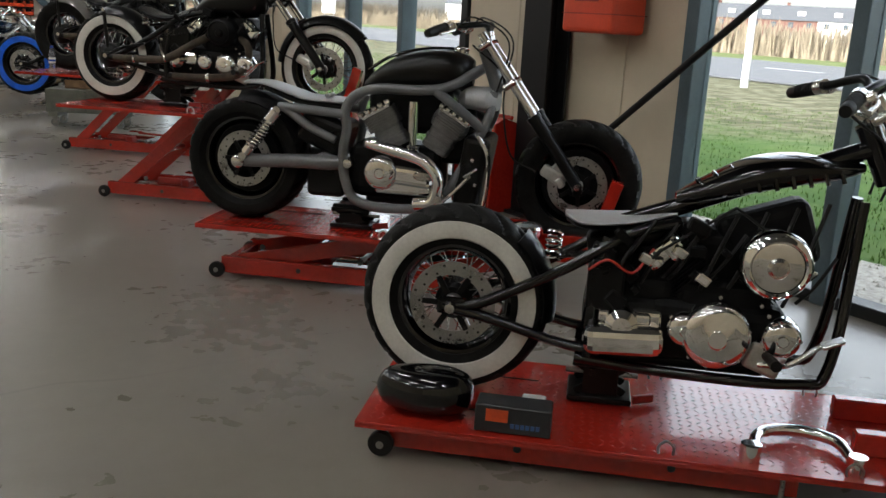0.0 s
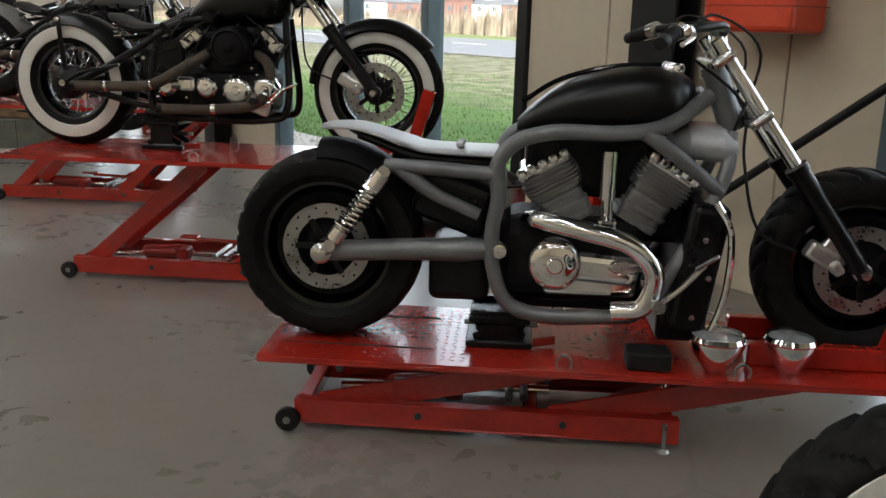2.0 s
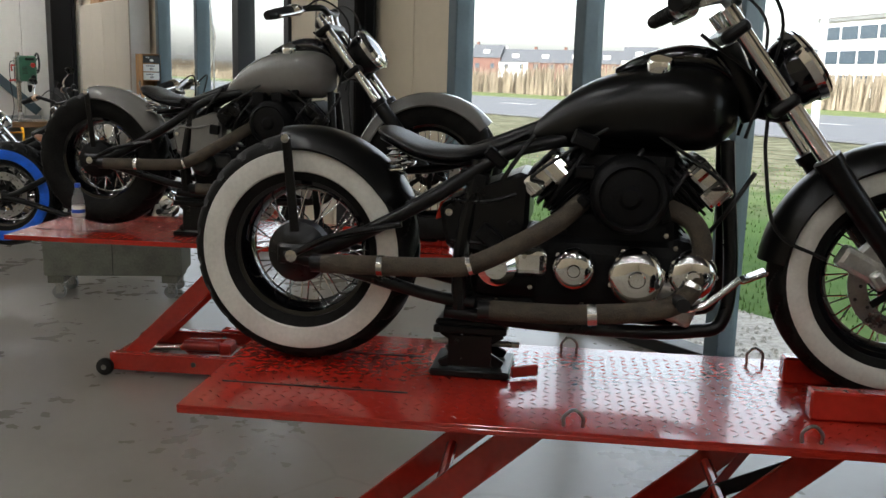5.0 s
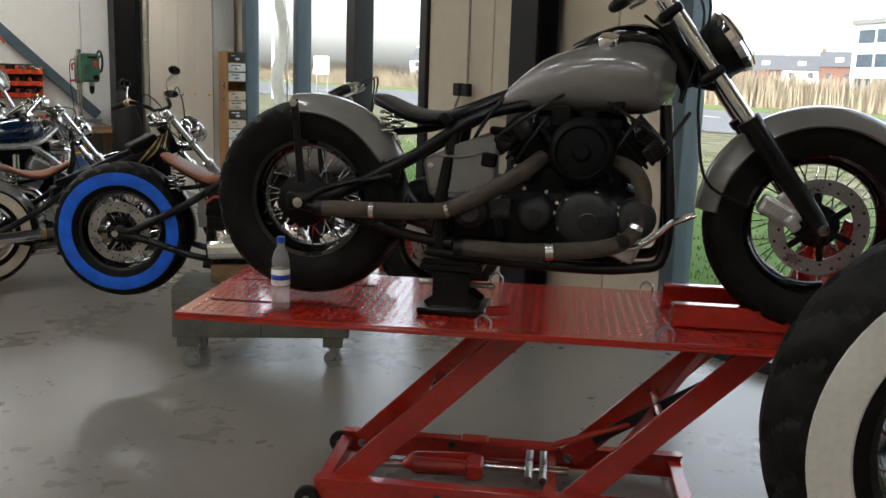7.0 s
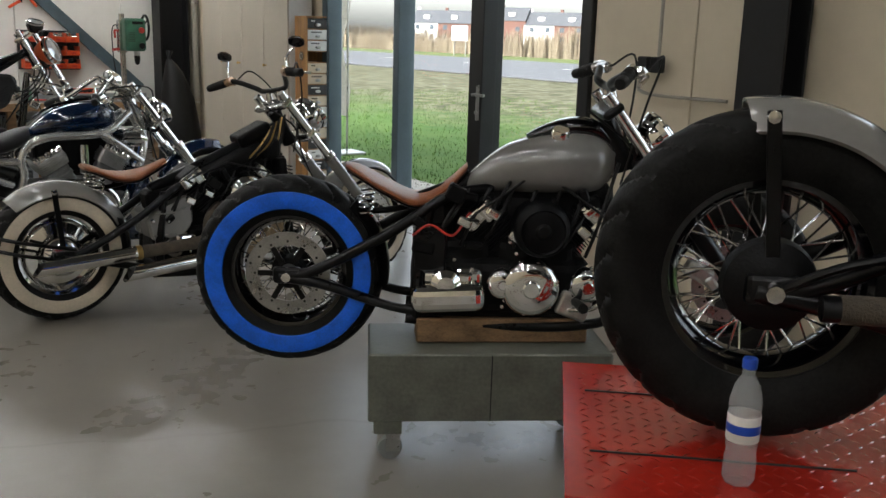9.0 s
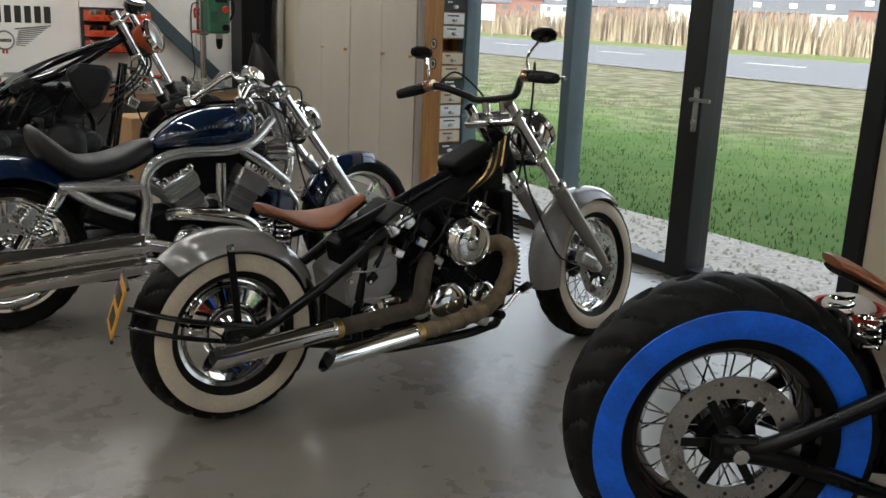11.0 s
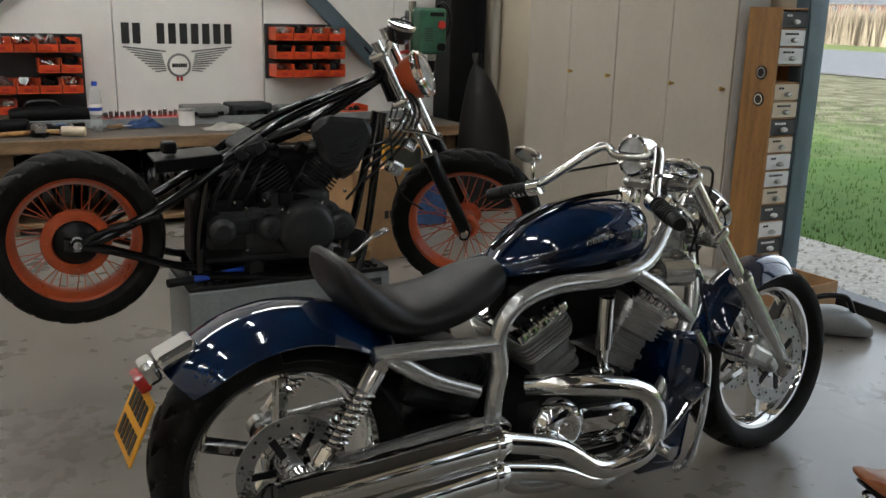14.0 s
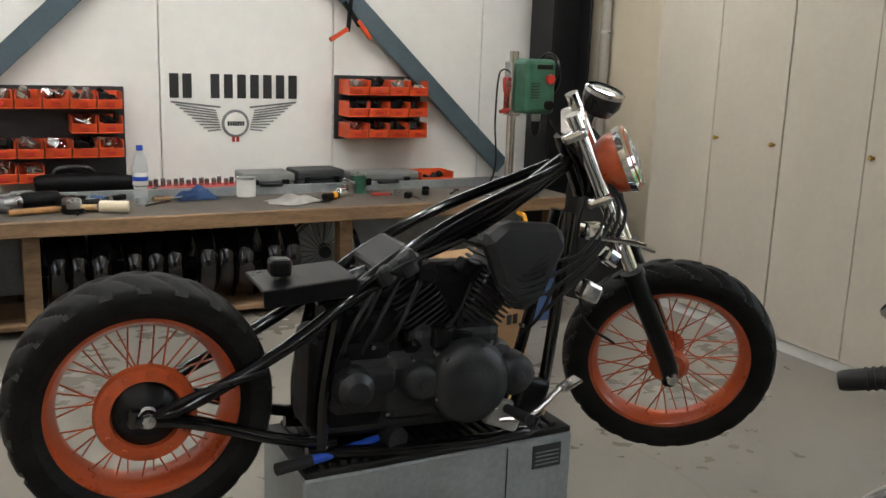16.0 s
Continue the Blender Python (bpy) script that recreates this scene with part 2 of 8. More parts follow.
def tube(pts, r, n=10, per=6, caps=True, squash=1.0):
    """A pipe along a smooth line; r is one radius or one for each given point."""
    rr = r if isinstance(r, (list, tuple)) else [r] * len(pts)
    path = smooth_path(pts, per)
    m = len(path)
    rads = []
    for i in range(m):
        f = i / (m - 1) * (len(rr) - 1)
        q = min(int(f), len(rr) - 2)
        rads.append(rr[q] + (rr[q + 1] - rr[q]) * (f - q))
    verts, faces = [], []
    up = None
    for i in range(m):
        tan = (path[min(i + 1, m - 1)] - path[max(i - 1, 0)]).normalized()
        if up is None:
            up = tan.orthogonal().normalized()
        up = (up - tan * up.dot(tan)).normalized()
        side = tan.cross(up)
        for k in range(n):
            a = 2 * math.pi * k / n
            verts.append(path[i] + (up * math.cos(a) + side * math.sin(a) * squash) * rads[i])
    for i in range(m - 1):
        for k in range(n):
            faces.append((i * n + k, i * n + (k + 1) % n, (i + 1) * n + (k + 1) % n, (i + 1) * n + k))
    if caps:
        faces += [tuple(range(n)), tuple(range((m - 1) * n, m * n))]
    return mesh_of(verts, faces)


def rod(a, b, r, n=10):
    return tube([a, b], r, n)


def box(sx, sy, sz, at=(0, 0, 0), bevel=0.004, rot=None, seg=1):
    bm = bmesh.new()
    bmesh.ops.create_cube(bm, size=1)
    bmesh.ops.scale(bm, vec=(sx, sy, sz), verts=bm.verts)
    if bevel:
        bmesh.ops.bevel(bm, geom=bm.edges[:], offset=min(bevel, 0.45 * min(sx, sy, sz)), segments=seg, affect="EDGES", profile=0.5)
    if rot:
        bmesh.ops.transform(bm, matrix=pose(0, 0, 0, *rot), verts=bm.verts)
    bmesh.ops.translate(bm, vec=at, verts=bm.verts)
    return bm


def beam(a, b, w, h, bevel=0.004):
    """A bar with a w by h section from a to b."""
    a, b = Vector(a), Vector(b)
    d = b - a
    bm = box(d.length, w, h, bevel=bevel)
    up = V(0, 0, 1) if abs(d.normalized().z) < 0.99 else V(1, 0, 0)
    x = d.normalized()
    y = up.cross(x).normalized()
    z = x.cross(y)
    m = Matrix((x, y, z)).transposed().to_4x4()
    m.translation = (a + b) / 2
    return moved(bm, m)


def plate(outline, thick, at_y=0.0, bevel=0.003):
    """A flat sheet in the x-z plane with an outline, its thickness along y."""
    n = len(outline)
    verts = [(x, at_y - thick / 2, z) for x, z in outline] + [(x, at_y + thick / 2, z) for x, z in outline]
    faces = [tuple(range(n)), tuple(range(2 * n - 1, n - 1, -1))] + [(i, (i + 1) % n, n + (i + 1) % n, n + i) for i in range(n)]
    bm = mesh_of(verts, faces, False)
    if bevel:
        bmesh.ops.bevel(bm, geom=bm.edges[:], offset=bevel, segments=1, affect="EDGES")
    return bm


def loft(sections, n=20, caps=True):
    """Joins cross sections (x, z, half width, half height, power) along x; each is a superellipse. Optional sixth: y."""
    verts, faces = [], []
    for s in sections:
        x, z, w, h, p = s[:5]
        y0 = s[5] if len(s) > 5 else 0.0
        for k in range(n):
            a = 2 * math.pi * k / n
            c, q = math.cos(a), math.sin(a)
            verts.append((x, y0 + w * math.copysign(abs(c) ** (2 / p), c), z + h * math.copysign(abs(q) ** (2 / p), q)))
    m = len(sections)
    for i in range(m - 1):
        for k in range(n):
            faces.append((i * n + k, i * n + (k + 1) % n, (i + 1) * n + (k + 1) % n, (i + 1) * n + k))
    if caps:
        faces += [tuple(range(n)), tuple(range((m - 1) * n, m * n))]
    return mesh_of(verts, faces)


def fine_loft(keys, count=24, n=24):
    """A loft through few key sections, smoothed along x."""
    out = []
    k = len(keys)
    for i in range(count + 1):
        f = i / count * (k - 1)
        q = min(int(f), k - 2)
        t = f - q
        p0, p1, p2, p3 = keys[max(q - 1, 0)], keys[q], keys[q + 1], keys[min(q + 2, k - 1)]
        row = []
        for a, b, c, d in zip(p0, p1, p2, p3):
            v = 0.5 * (2 * b + (c - a) * t + (2 * a - 5 * b + 4 * c - d) * t * t + (3 * b - a - 3 * c + d) * t ** 3)
            row.append(v)
        row[2], row[3], row[4] = max(row[2], 0.004), max(row[3], 0.004), max(row[4], 1.2)
        out.append(row)
    return loft(out, n)


def fender(r, width, a0, a1, centre, flare=0.3, thick=0.006, steps=28, taper=0.0):
    """A mudguard over a wheel: an arc of a rounded section from angle a0 to a1 (degrees, 0 ahead, 90 above)."""
    verts, faces = [], []
    cx, cz = centre
    sec = []
    m = 12
    for k in range(m + 1):
        u = -1 + 2 * k / m
        sec.append((u * width / 2, -flare * width * abs(u) ** 2.6))
    full = [(y, d) for y, d in sec] + [(y * (1 - thick / width * 2), d - thick) for y, d in reversed(sec)]
    q = len(full)
    for i in range(steps + 1):
        t = i / steps
        a = radians(a0 + (a1 - a0) * t)
        nar = 1 - taper * abs(2 * t - 1) ** 6
        for y, d in full:
            rad = r + d
            verts.append((cx + rad * math.cos(a), y * nar, cz + rad * math.sin(a)))
    for i in range(steps):
        for k in range(q):
            faces.append((i * q + k, i * q + (k + 1) % q, (i + 1) * q + (k + 1) % q, (i + 1) * q + k))
    faces += [tuple(range(q)), tuple(range(steps * q, (steps + 1) * q))]
    return mesh_of(verts, faces)


def at_pose(x, y, z, deg):
    return pose(x, y, z, 0, 0, deg)

# ---- floor, walls, ceiling ----
XW = 4.9          # inner face of the window wall
YB = 18.93        # inner face of the back wall
HC = 5.0          # ceiling


def concrete():
    m = mat("polished_concrete", (0.22, 0.2, 0.17), 0.28, var=0.07, scale=1.2, bump=0.05, bscale=90, rvar=0.06)
    n, l = m.node_tree.nodes, m.node_tree.links
    b = n["Principled BSDF"]
    old = b.inputs["Base Color"].links[0].from_socket
    tc = n.new("ShaderNodeTexCoord")
    sp = n.new("ShaderNodeTexNoise")
    sp.inputs["Scale"].default_value, sp.inputs["Detail"].default_value, sp.inputs["Roughness"].default_value = 3.2, 6, 0.65
    l.new(tc.outputs["Object"], sp.inputs["Vector"])
    rp = n.new("ShaderNodeValToRGB")
    rp.color_ramp.elements[0].position, rp.color_ramp.elements[1].position = 0.12, 0.6
    rp.color_ramp.elements[0].color, rp.color_ramp.elements[1].color = (0.45, 0.42, 0.38, 1), (1, 1, 1, 1)
    l.new(sp.outputs[0], rp.inputs[0])
    mx = n.new("ShaderNodeMixRGB")
    mx.blend_type = "MULTIPLY"
    mx.inputs[0].default_value = 0.16
    l.new(old, mx.inputs[1])
    l.new(rp.outputs[0], mx.inputs[2])
    # fine hairline cracks
    vo = n.new("ShaderNodeTexVoronoi")
    vo.feature = "DISTANCE_TO_EDGE"
    vo.inputs["Scale"].default_value = 0.35
    wn2 = n.new("ShaderNodeTexNoise")
    wn2.inputs["Scale"].default_value = 1.5
    mixv = n.new("ShaderNodeMixRGB")
    mixv.inputs[0].default_value = 0.25
    l.new(tc.outputs["Object"], mixv.inputs[1])
    l.new(wn2.outputs["Color"], mixv.inputs[2])
    l.new(tc.outputs["Object"], wn2.inputs["Vector"])
    l.new(mixv.outputs[0], vo.inputs["Vector"])
    cr = n.new("ShaderNodeMapRange")
    cr.inputs[1].default_value, cr.inputs[2].default_value, cr.inputs[3].default_value, cr.inputs[4].default_value = 0.0, 0.004, 0.72, 1.0
    l.new(vo.outputs["Distance"], cr.inputs[0])
    m3 = n.new("ShaderNodeMixRGB")
    m3.blend_type = "MULTIPLY"
    m3.inputs[0].default_value = 0.5
    l.new(mx.outputs[0], m3.inputs[1])
    l.new(cr.outputs[0], m3.inputs[2])
    # scattered oil spots and tyre scuffs
    sc = n.new("ShaderNodeTexVoronoi")
    sc.inputs["Scale"].default_value, sc.inputs["Randomness"].default_value = 1.15, 1.0
    l.new(tc.outputs["Object"], sc.inputs["Vector"])
    sn = n.new("ShaderNodeTexNoise")
    sn.inputs["Scale"].default_value, sn.inputs["Detail"].default_value = 9.0, 6
    l.new(tc.outputs["Object"], sn.inputs["Vector"])
    sa = n.new("ShaderNodeMath")
    sa.operation = "MULTIPLY_ADD"
    sa.inputs[1].default_value = 0.16
    l.new(sn.outputs[0], sa.inputs[0])
    l.new(sc.outputs["Distance"], sa.inputs[2])
    sr = n.new("ShaderNodeMapRange")
    sr.inputs[1].default_value, sr.inputs[2].default_value, sr.inputs[3].default_value, sr.inputs[4].default_value = 0.07, 0.13, 0.6, 1.0
    l.new(sa.outputs[0], sr.inputs[0])
    m4 = n.new("ShaderNodeMixRGB")
    m4.blend_type = "MULTIPLY"
    m4.inputs[0].default_value = 0.6
    l.new(m3.outputs[0], m4.inputs[1])
    l.new(sr.outputs[0], m4.inputs[2])
    l.new(m4.outputs[0], b.inputs["Base Color"])
    return m


M_CONCRETE = concrete()


def setting(name, bm, material, label="", category=""):
    return tagged(part(name, bm, material), label, category, "", "structure")


setting("floor", box(10.3, 23.6, 0.2, (-0.1, 7.35, -0.1), 0), M_CONCRETE, "grey polished concrete workshop floor with stains", "floor")
setting("ceiling", box(10.3, 23.6, 0.15, (-0.1, 7.35, HC + 0.075), 0), M_CEILING, "dark grey steel deck workshop ceiling", "ceiling")
setting("wall_west", box(0.15, 23.6, HC, (-5.175, 7.35, HC / 2), 0), M_PANEL, "cream panelled workshop wall", "wall")
setting("wall_south", box(10.0, 0.15, HC, (-0.1, -4.375, HC / 2), 0), M_PANEL, "cream panelled workshop wall", "wall")

WINDOWS = [(-0.4, 3.1), (5.5, 9.03), (11.5, 15.08)]
HW = 3.1
wall_east = setting("wall_east", merge(
    box(0.16, 23.5, HC - HW, (XW + 0.12, 7.3, HW + (HC - HW) / 2), 0)), M_PANEL, "cream panelled wall above the glazing", "wall")


def panels_between(y0, y1, wall, joints=()):
    ys = [y0, *joints, y1]
    for a, b in zip(ys, ys[1:]):
        p = part("wall_panel", box(0.16, b - a - 0.008, HW, (XW + 0.12, (a + b) / 2, HW / 2), 0.004), M_PANEL, wall)


panels_between(-4.3, -0.4, wall_east, (-3.0, -1.7))
panels_between(3.1, 5.5, wall_east, (3.62, 4.82))
panels_between(9.03, 11.5, wall_east, (9.5, 10.7))
panels_between(15.08, 18.93, wall_east, (16.2, 17.4))
wall_north = setting("wall_north", box(10.2, 0.12, HC - 0.001, (0, YB + 0.14, HC / 2), 0), M_PANELW, "cream panelled back wall of the workshop", "wall")
for i in range(9):
    x0 = -5.42 + 1.2 * i
    part("wall_panel", box(1.193, 0.08, HC - 0.004, (x0 + 0.6, YB + 0.04, HC / 2), 0.004), M_PANELW, wall_north)


def window(y0, y1, muls, name, door=None):
    """A storey-high glazed bay: jambs, mullions, rails and panes."""
    w = thing(name, Matrix.Identity(4), "floor-to-ceiling window with blue-grey aluminium frame", "window", "", "structure")
    xf, dep = XW + 0.09, 0.16

    def post(a, b, m=M_FRAMEBLUE):
        part("window_frame", box(dep, b - a, HW, (xf, (a + b) / 2, HW / 2), 0.006), m, w)
    post(y0, y0 + 0.1, M_FRAMEDARK)
    post(y1 - 0.1, y1, M_FRAMEBLUE)
    edges = [y0 + 0.1]
    for k, m in enumerate(muls):
        post(m - 0.045, m + 0.045)
        edges += [m - 0.045, m + 0.045]
    edges.append(y1 - 0.1)
    for k in range(0, len(edges), 2):
        a, b = edges[k], edges[k + 1]
        part("rail", box(dep - 0.02, b - a, 0.07, (xf, (a + b) / 2, 0.035), 0.005), M_FRAMEDARK, w)
        part("rail", box(dep - 0.02, b - a, 0.07, (xf, (a + b) / 2, HW - 0.035), 0.005), M_FRAMEDARK, w)
        p = part("pane", box(0.012, b - a, HW - 0.14, (xf + 0.03, (a + b) / 2, HW / 2), 0), M_GLASS, w)
        p.visible_shadow = False
    return w


window(-0.4, 3.1, (0.8, 1.93), "window_1")
window(5.5, 9.03, (6.62, 7.72), "window_2")
window(11.5, 15.08, (12.66, 13.78), "window_3")

# ---- ceiling lamps ----
M_TUBE = glow("fluorescent_tube", (0.97, 0.97, 0.955), TUBE)
ceil_lamp = thing("ceiling_lamp", pose(0, 0, 0), "white linear fluorescent ceiling lamp fixed under ceiling", "lamp", "ceiling lamps")
part("housing", box(0.14, 1.5, 0.07, (0, 0, 0.035), 0.01), M_CABWHITE, ceil_lamp)
part("diffuser", box(0.1, 1.44, 0.03, (0, 0, -0.013), 0.008), M_TUBE, ceil_lamp)
first = True
for lx in (-3.6, -1.3, 1.0):
    for ly in (-2.0, 1.0, 4.0, 7.0, 10.0, 13.0, 16.0):
        q = pose(lx, ly, HC - 0.07)
        if first:
            ceil_lamp.matrix_world, first = q, False
        else:
            copy_thing(ceil_lamp, q)
# added fill lamps, hung above the view to brighten the back wall
bench_fill_lamp = thing("bench_fill_lamp", pose(0, 17.0, 3.1), "added out-of-view linear fill lamp that brightens the back wall", "lamp", "lamps over the work bench")
part("housing", box(1.5, 0.14, 0.07, (0, 0, 0.035), 0.01), M_CABWHITE, bench_fill_lamp)
part("diffuser", box(1.44, 0.1, 0.03, (0, 0, -0.013), 0.008), M_TUBE, bench_fill_lamp)
for x in (-0.6, 0.6):
    part("hanger", rod((x, 0, 0.06), (x, 0, HC - 3.1), 0.005, 6), M_STEEL, bench_fill_lamp)
bench_fill_lamp.matrix_world = pose(-1.5, 17.0, 3.1)
for lx in (0.4, 2.3, 4.0):
    copy_thing(bench_fill_lamp, pose(lx, 17.0, 3.1))

# ---- outside ----


def grass_material():
    m = mat("lawn_grass", (0.045, 0.1, 0.02), 0.95, var=0.4, scale=0.8, bump=0.6, bscale=30, spec=0.08, col2=(0.095, 0.15, 0.045))
    n, l = m.node_tree.nodes, m.node_tree.links
    b = n["Principled BSDF"]
    old = b.inputs["Base Color"].links[0].from_socket
    tc = n.new("ShaderNodeTexCoord")
    sx = n.new("ShaderNodeSeparateXYZ")
    l.new(tc.outputs["Object"], sx.inputs[0])
    ns = n.new("ShaderNodeTexNoise")
    ns.inputs["Scale"].default_value, ns.inputs["Detail"].default_value = 0.5, 6
    l.new(tc.outputs["Object"], ns.inputs["Vector"])
    ad = n.new("ShaderNodeMath")
    ad.operation = "MULTIPLY_ADD"
    ad.inputs[1].default_value = 9.0
    l.new(ns.outputs[0], ad.inputs[0])
    l.new(sx.outputs[0], ad.inputs[2])
    mr = n.new("ShaderNodeMapRange")
    mr.inputs[1].default_value, mr.inputs[2].default_value = 14.5, 18.5
    l.new(ad.outputs[0], mr.inputs[0])
    n2 = n.new("ShaderNodeTexNoise")
    n2.inputs["Scale"].default_value, n2.inputs["Detail"].default_value = 2.5, 8
    l.new(tc.outputs["Object"], n2.inputs["Vector"])
    rp = n.new("ShaderNodeValToRGB")
    rp.color_ramp.elements[0].color, rp.color_ramp.elements[1].color = (0.06, 0.062, 0.034, 1), (0.15, 0.145, 0.095, 1)
    rp.color_ramp.elements[0].position, rp.color_ramp.elements[1].position = 0.4, 0.62
    l.new(n2.outputs[0], rp.inputs[0])
    mx = n.new("ShaderNodeMixRGB")
    l.new(mr.outputs[0], mx.inputs[0])
    l.new(old, mx.inputs[1])
    l.new(rp.outputs[0], mx.inputs[2])
    l.new(mx.outputs[0], b.inputs["Base Color"])
    return m


M_GRASS = grass_material()
M_BLADE = mat("grass_blades", (0.08, 0.14, 0.035), 0.8, var=0.4, scale=3, spec=0.1)
M_GRAVEL = mat("pale_gravel", (0.36, 0.34, 0.3), 0.85, var=0.4, scale=30, bump=1.0, bscale=60)
M_ROAD = mat("grey_asphalt", (0.12, 0.125, 0.135), 0.95, spec=0.1, var=0.12, scale=1.5, bump=0.2)
M_REED = mat("dry_reed", (0.25, 0.21, 0.155), 0.9, spec=0.1, var=0.35, scale=0.6)
M_VERGE = mat("verge_grass", (0.105, 0.13, 0.05), 0.95, spec=0.08, var=0.3, scale=0.7, bump=0.5, bscale=20)
setting("ground", box(1600, 1600, 0.1, (780, 60, -0.15), 0), M_GRASS, "grass field round the workshop", "ground")
setting("gravel_strip", box(1.25, 60, 0.03, (5.78, 8, -0.09), 0.004), M_GRAVEL, "pale gravel strip along the facade", "gravel")
setting("road", box(19, 900, 0.06, (34.5, 60, -0.05), 0.01), M_ROAD, "grey asphalt road beyond the lawn", "road")
setting("verge", box(8, 900, 0.08, (48.5, 60, -0.05), 0.02), M_VERGE, "grass verge beyond the road", "verge")
M_LINE = mat("white_road_paint", (0.7, 0.7, 0.68), 0.6, var=0.1)
for k in range(22):
    part("road_mark", box(0.15, 3.0, 0.004, (34.5, -20 + 9 * k, -0.015), 0), M_LINE, bpy.data.objects["road"])
# gravel stones and lawn blades
rnd = random.Random(11)
verts, faces = [], []
for k in range(2600):
    x, y, s = 5.2 + 1.2 * rnd.random(), -1 + 18 * rnd.random(), 0.012 + 0.018 * rnd.random()
    i = len(verts)
    a = rnd.random() * 6.28
    for q in range(4):
        verts.append((x + s * math.cos(a + q * 1.57), y + s * math.sin(a + q * 1.57) * (0.6 + 0.4 * rnd.random()), -0.076))
    verts.append((x, y, -0.075 + s * (0.6 + 0.4 * rnd.random())))
    faces += [(i, i + 1, i + 4), (i + 1, i + 2, i + 4), (i + 2, i + 3, i + 4), (i + 3, i, i + 4)]
tagged(part("gravel_stones", mesh_of(verts, faces, False), M_GRAVEL), "loose pale gravel stones", "gravel", "", "stuff")
verts, faces = [], []
for k in range(34000):
    x = 6.35 + 11 * rnd.random() ** 1.7
    y = -3 + 34 * rnd.random()
    h, w, a, ln = 0.02 + 0.035 * rnd.random(), 0.005 + 0.005 * rnd.random(), rnd.random() * 6.28, 0.03 * (rnd.random() - 0.5)
    i = len(verts)
    verts += [(x - w * math.cos(a), y - w * math.sin(a), -0.1), (x + w * math.cos(a), y + w * math.sin(a), -0.1), (x + ln, y + ln, -0.1 + h)]
    faces.append((i, i + 1, i + 2))
tagged(part("lawn_blades", mesh_of(verts, faces, False), M_BLADE), "short green lawn grass", "grass", "", "stuff")
verts, faces = [], []
for k in range(17000):
    d = rnd.random()
    x, y = 52.5 + 10 * d, -90 + 330 * rnd.random()
    h, w, ln = 1.9 + 0.8 * rnd.random() + 0.3 * math.sin(y * 0.13) + 0.2 * math.sin(y * 0.41), 0.05 + 0.06 * rnd.random(), 0.5 * (rnd.random() - 0.5)
    i = len(verts)
    verts += [(x, y - w, -0.1), (x, y + w, -0.1), (x + 0.1, y + w * 0.8 + ln, h * 0.8), (x + 0.1, y + ln * 1.6, h), (x, y - w * 0.8 + ln, h * 0.8)]
    faces.append((i, i + 1, i + 2, i + 3, i + 4))
tagged(part("reed_bed", mesh_of(verts, faces, False), M_REED), "dry pale reed bed beyond the road", "reeds", "", "stuff")


def house(x, y, deg, w, h, roof, wall):
    t = thing("terraced_house", at_pose(x, y, -0.1, deg), "distant brick terraced house with dark pitched roof", "house", "distant houses")
    d = 9.0
    part("wall", box(d, w, h, (0, 0, h / 2), 0), wall, t)
    part("roof", mesh_of([(-d / 2 - 0.3, -w / 2, h), (d / 2 + 0.3, -w / 2, h), (0, -w / 2, h + roof), (-d / 2 - 0.3, w / 2, h), (d / 2 + 0.3, w / 2, h), (0, w / 2, h + roof)], [(0, 1, 2), (3, 5, 4), (0, 2, 5, 3), (1, 4, 5, 2), (0, 3, 4, 1)], False), M_ROOF, t)
    for k in range(2):
        for z in (1.6, 4.4):
            part("window", box(0.1, 1.3, 1.4, (-d / 2 - 0.02, -w / 4 + k * w / 2, z), 0), M_WINDOWFAR, t)
    part("dormer", box(2.0, 2.0, 1.6, (-2.2, 0, h + roof * 0.42), 0), M_WHITEWALLBLD, t)
    part("chimney", box(0.8, 0.8, 1.6, (0.6, w / 2 - 0.8, h + roof), 0), wall, t)


rnd = random.Random(3)
for k in range(17):
    f = k / 16
    house(167 + 80 * f, 254 - 124 * f, 33, 9.6, 5.6 + (1.2 if k % 5 == 3 else 0), 4.0, M_BRICK if k % 4 else M_WHITEWALLBLD)
ob_ = thing("office_building", at_pose(120, 62, -0.1, -25), "distant white flat-roofed office building with window bands", "building")
part("wall", box(14, 34, 10, (0, 0, 5.0), 0), M_WHITEWALLBLD, ob_)
part("roof", box(14.6, 34.6, 0.6, (0, 0, 10.3), 0), M_TOOLGREY, ob_)
for z in (2.0, 5.2, 8.4):
    for k in range(8):
        part("window", box(0.2, 3.4, 1.7, (-7.02, -14 + 4 * k, z), 0), M_WINDOWFAR, ob_)
for x, y in ((22.0, 17.0), (22.0, 52.0)):
    p = thing("street_lamp", pose(x, y, -0.1), "slim white street lamp post beside the road", "street lamp", "street lamps")
    part("post", tube([(0, 0, 0.0), (0, 0, 4.0), (0, 0, 7.5)], [0.11, 0.085, 0.06], 12), M_WHITEWALLBLD, p)
    part("lamp_head", box(0.7, 0.2, 0.1, (0.25, 0, 7.5), 0.03), M_TOOLGREY, p)
for x, y in ((30.0, 62.0), (46.0, 70.0)):
    p = thing("road_sign", pose(x, y, -0.1), "white road sign board on two thin posts", "sign", "road signs")
    part("board", box(0.06, 2.2, 1.2, (0, 0, 1.9), 0.01), M_WHITEWALLBLD, p)
    part("post", tube([(0.05, -0.8, 0), (0.05, -0.8, 2.4)], 0.04, 8), M_STEEL, p)
    part("post", tube([(0.05, 0.8, 0), (0.05, 0.8, 2.4)], 0.04, 8), M_STEEL, p)
fl = thing("banner_flag", pose(6.9, 18.2, -0.1), "white grey printed banner flag outside the window", "flag")
bn = []
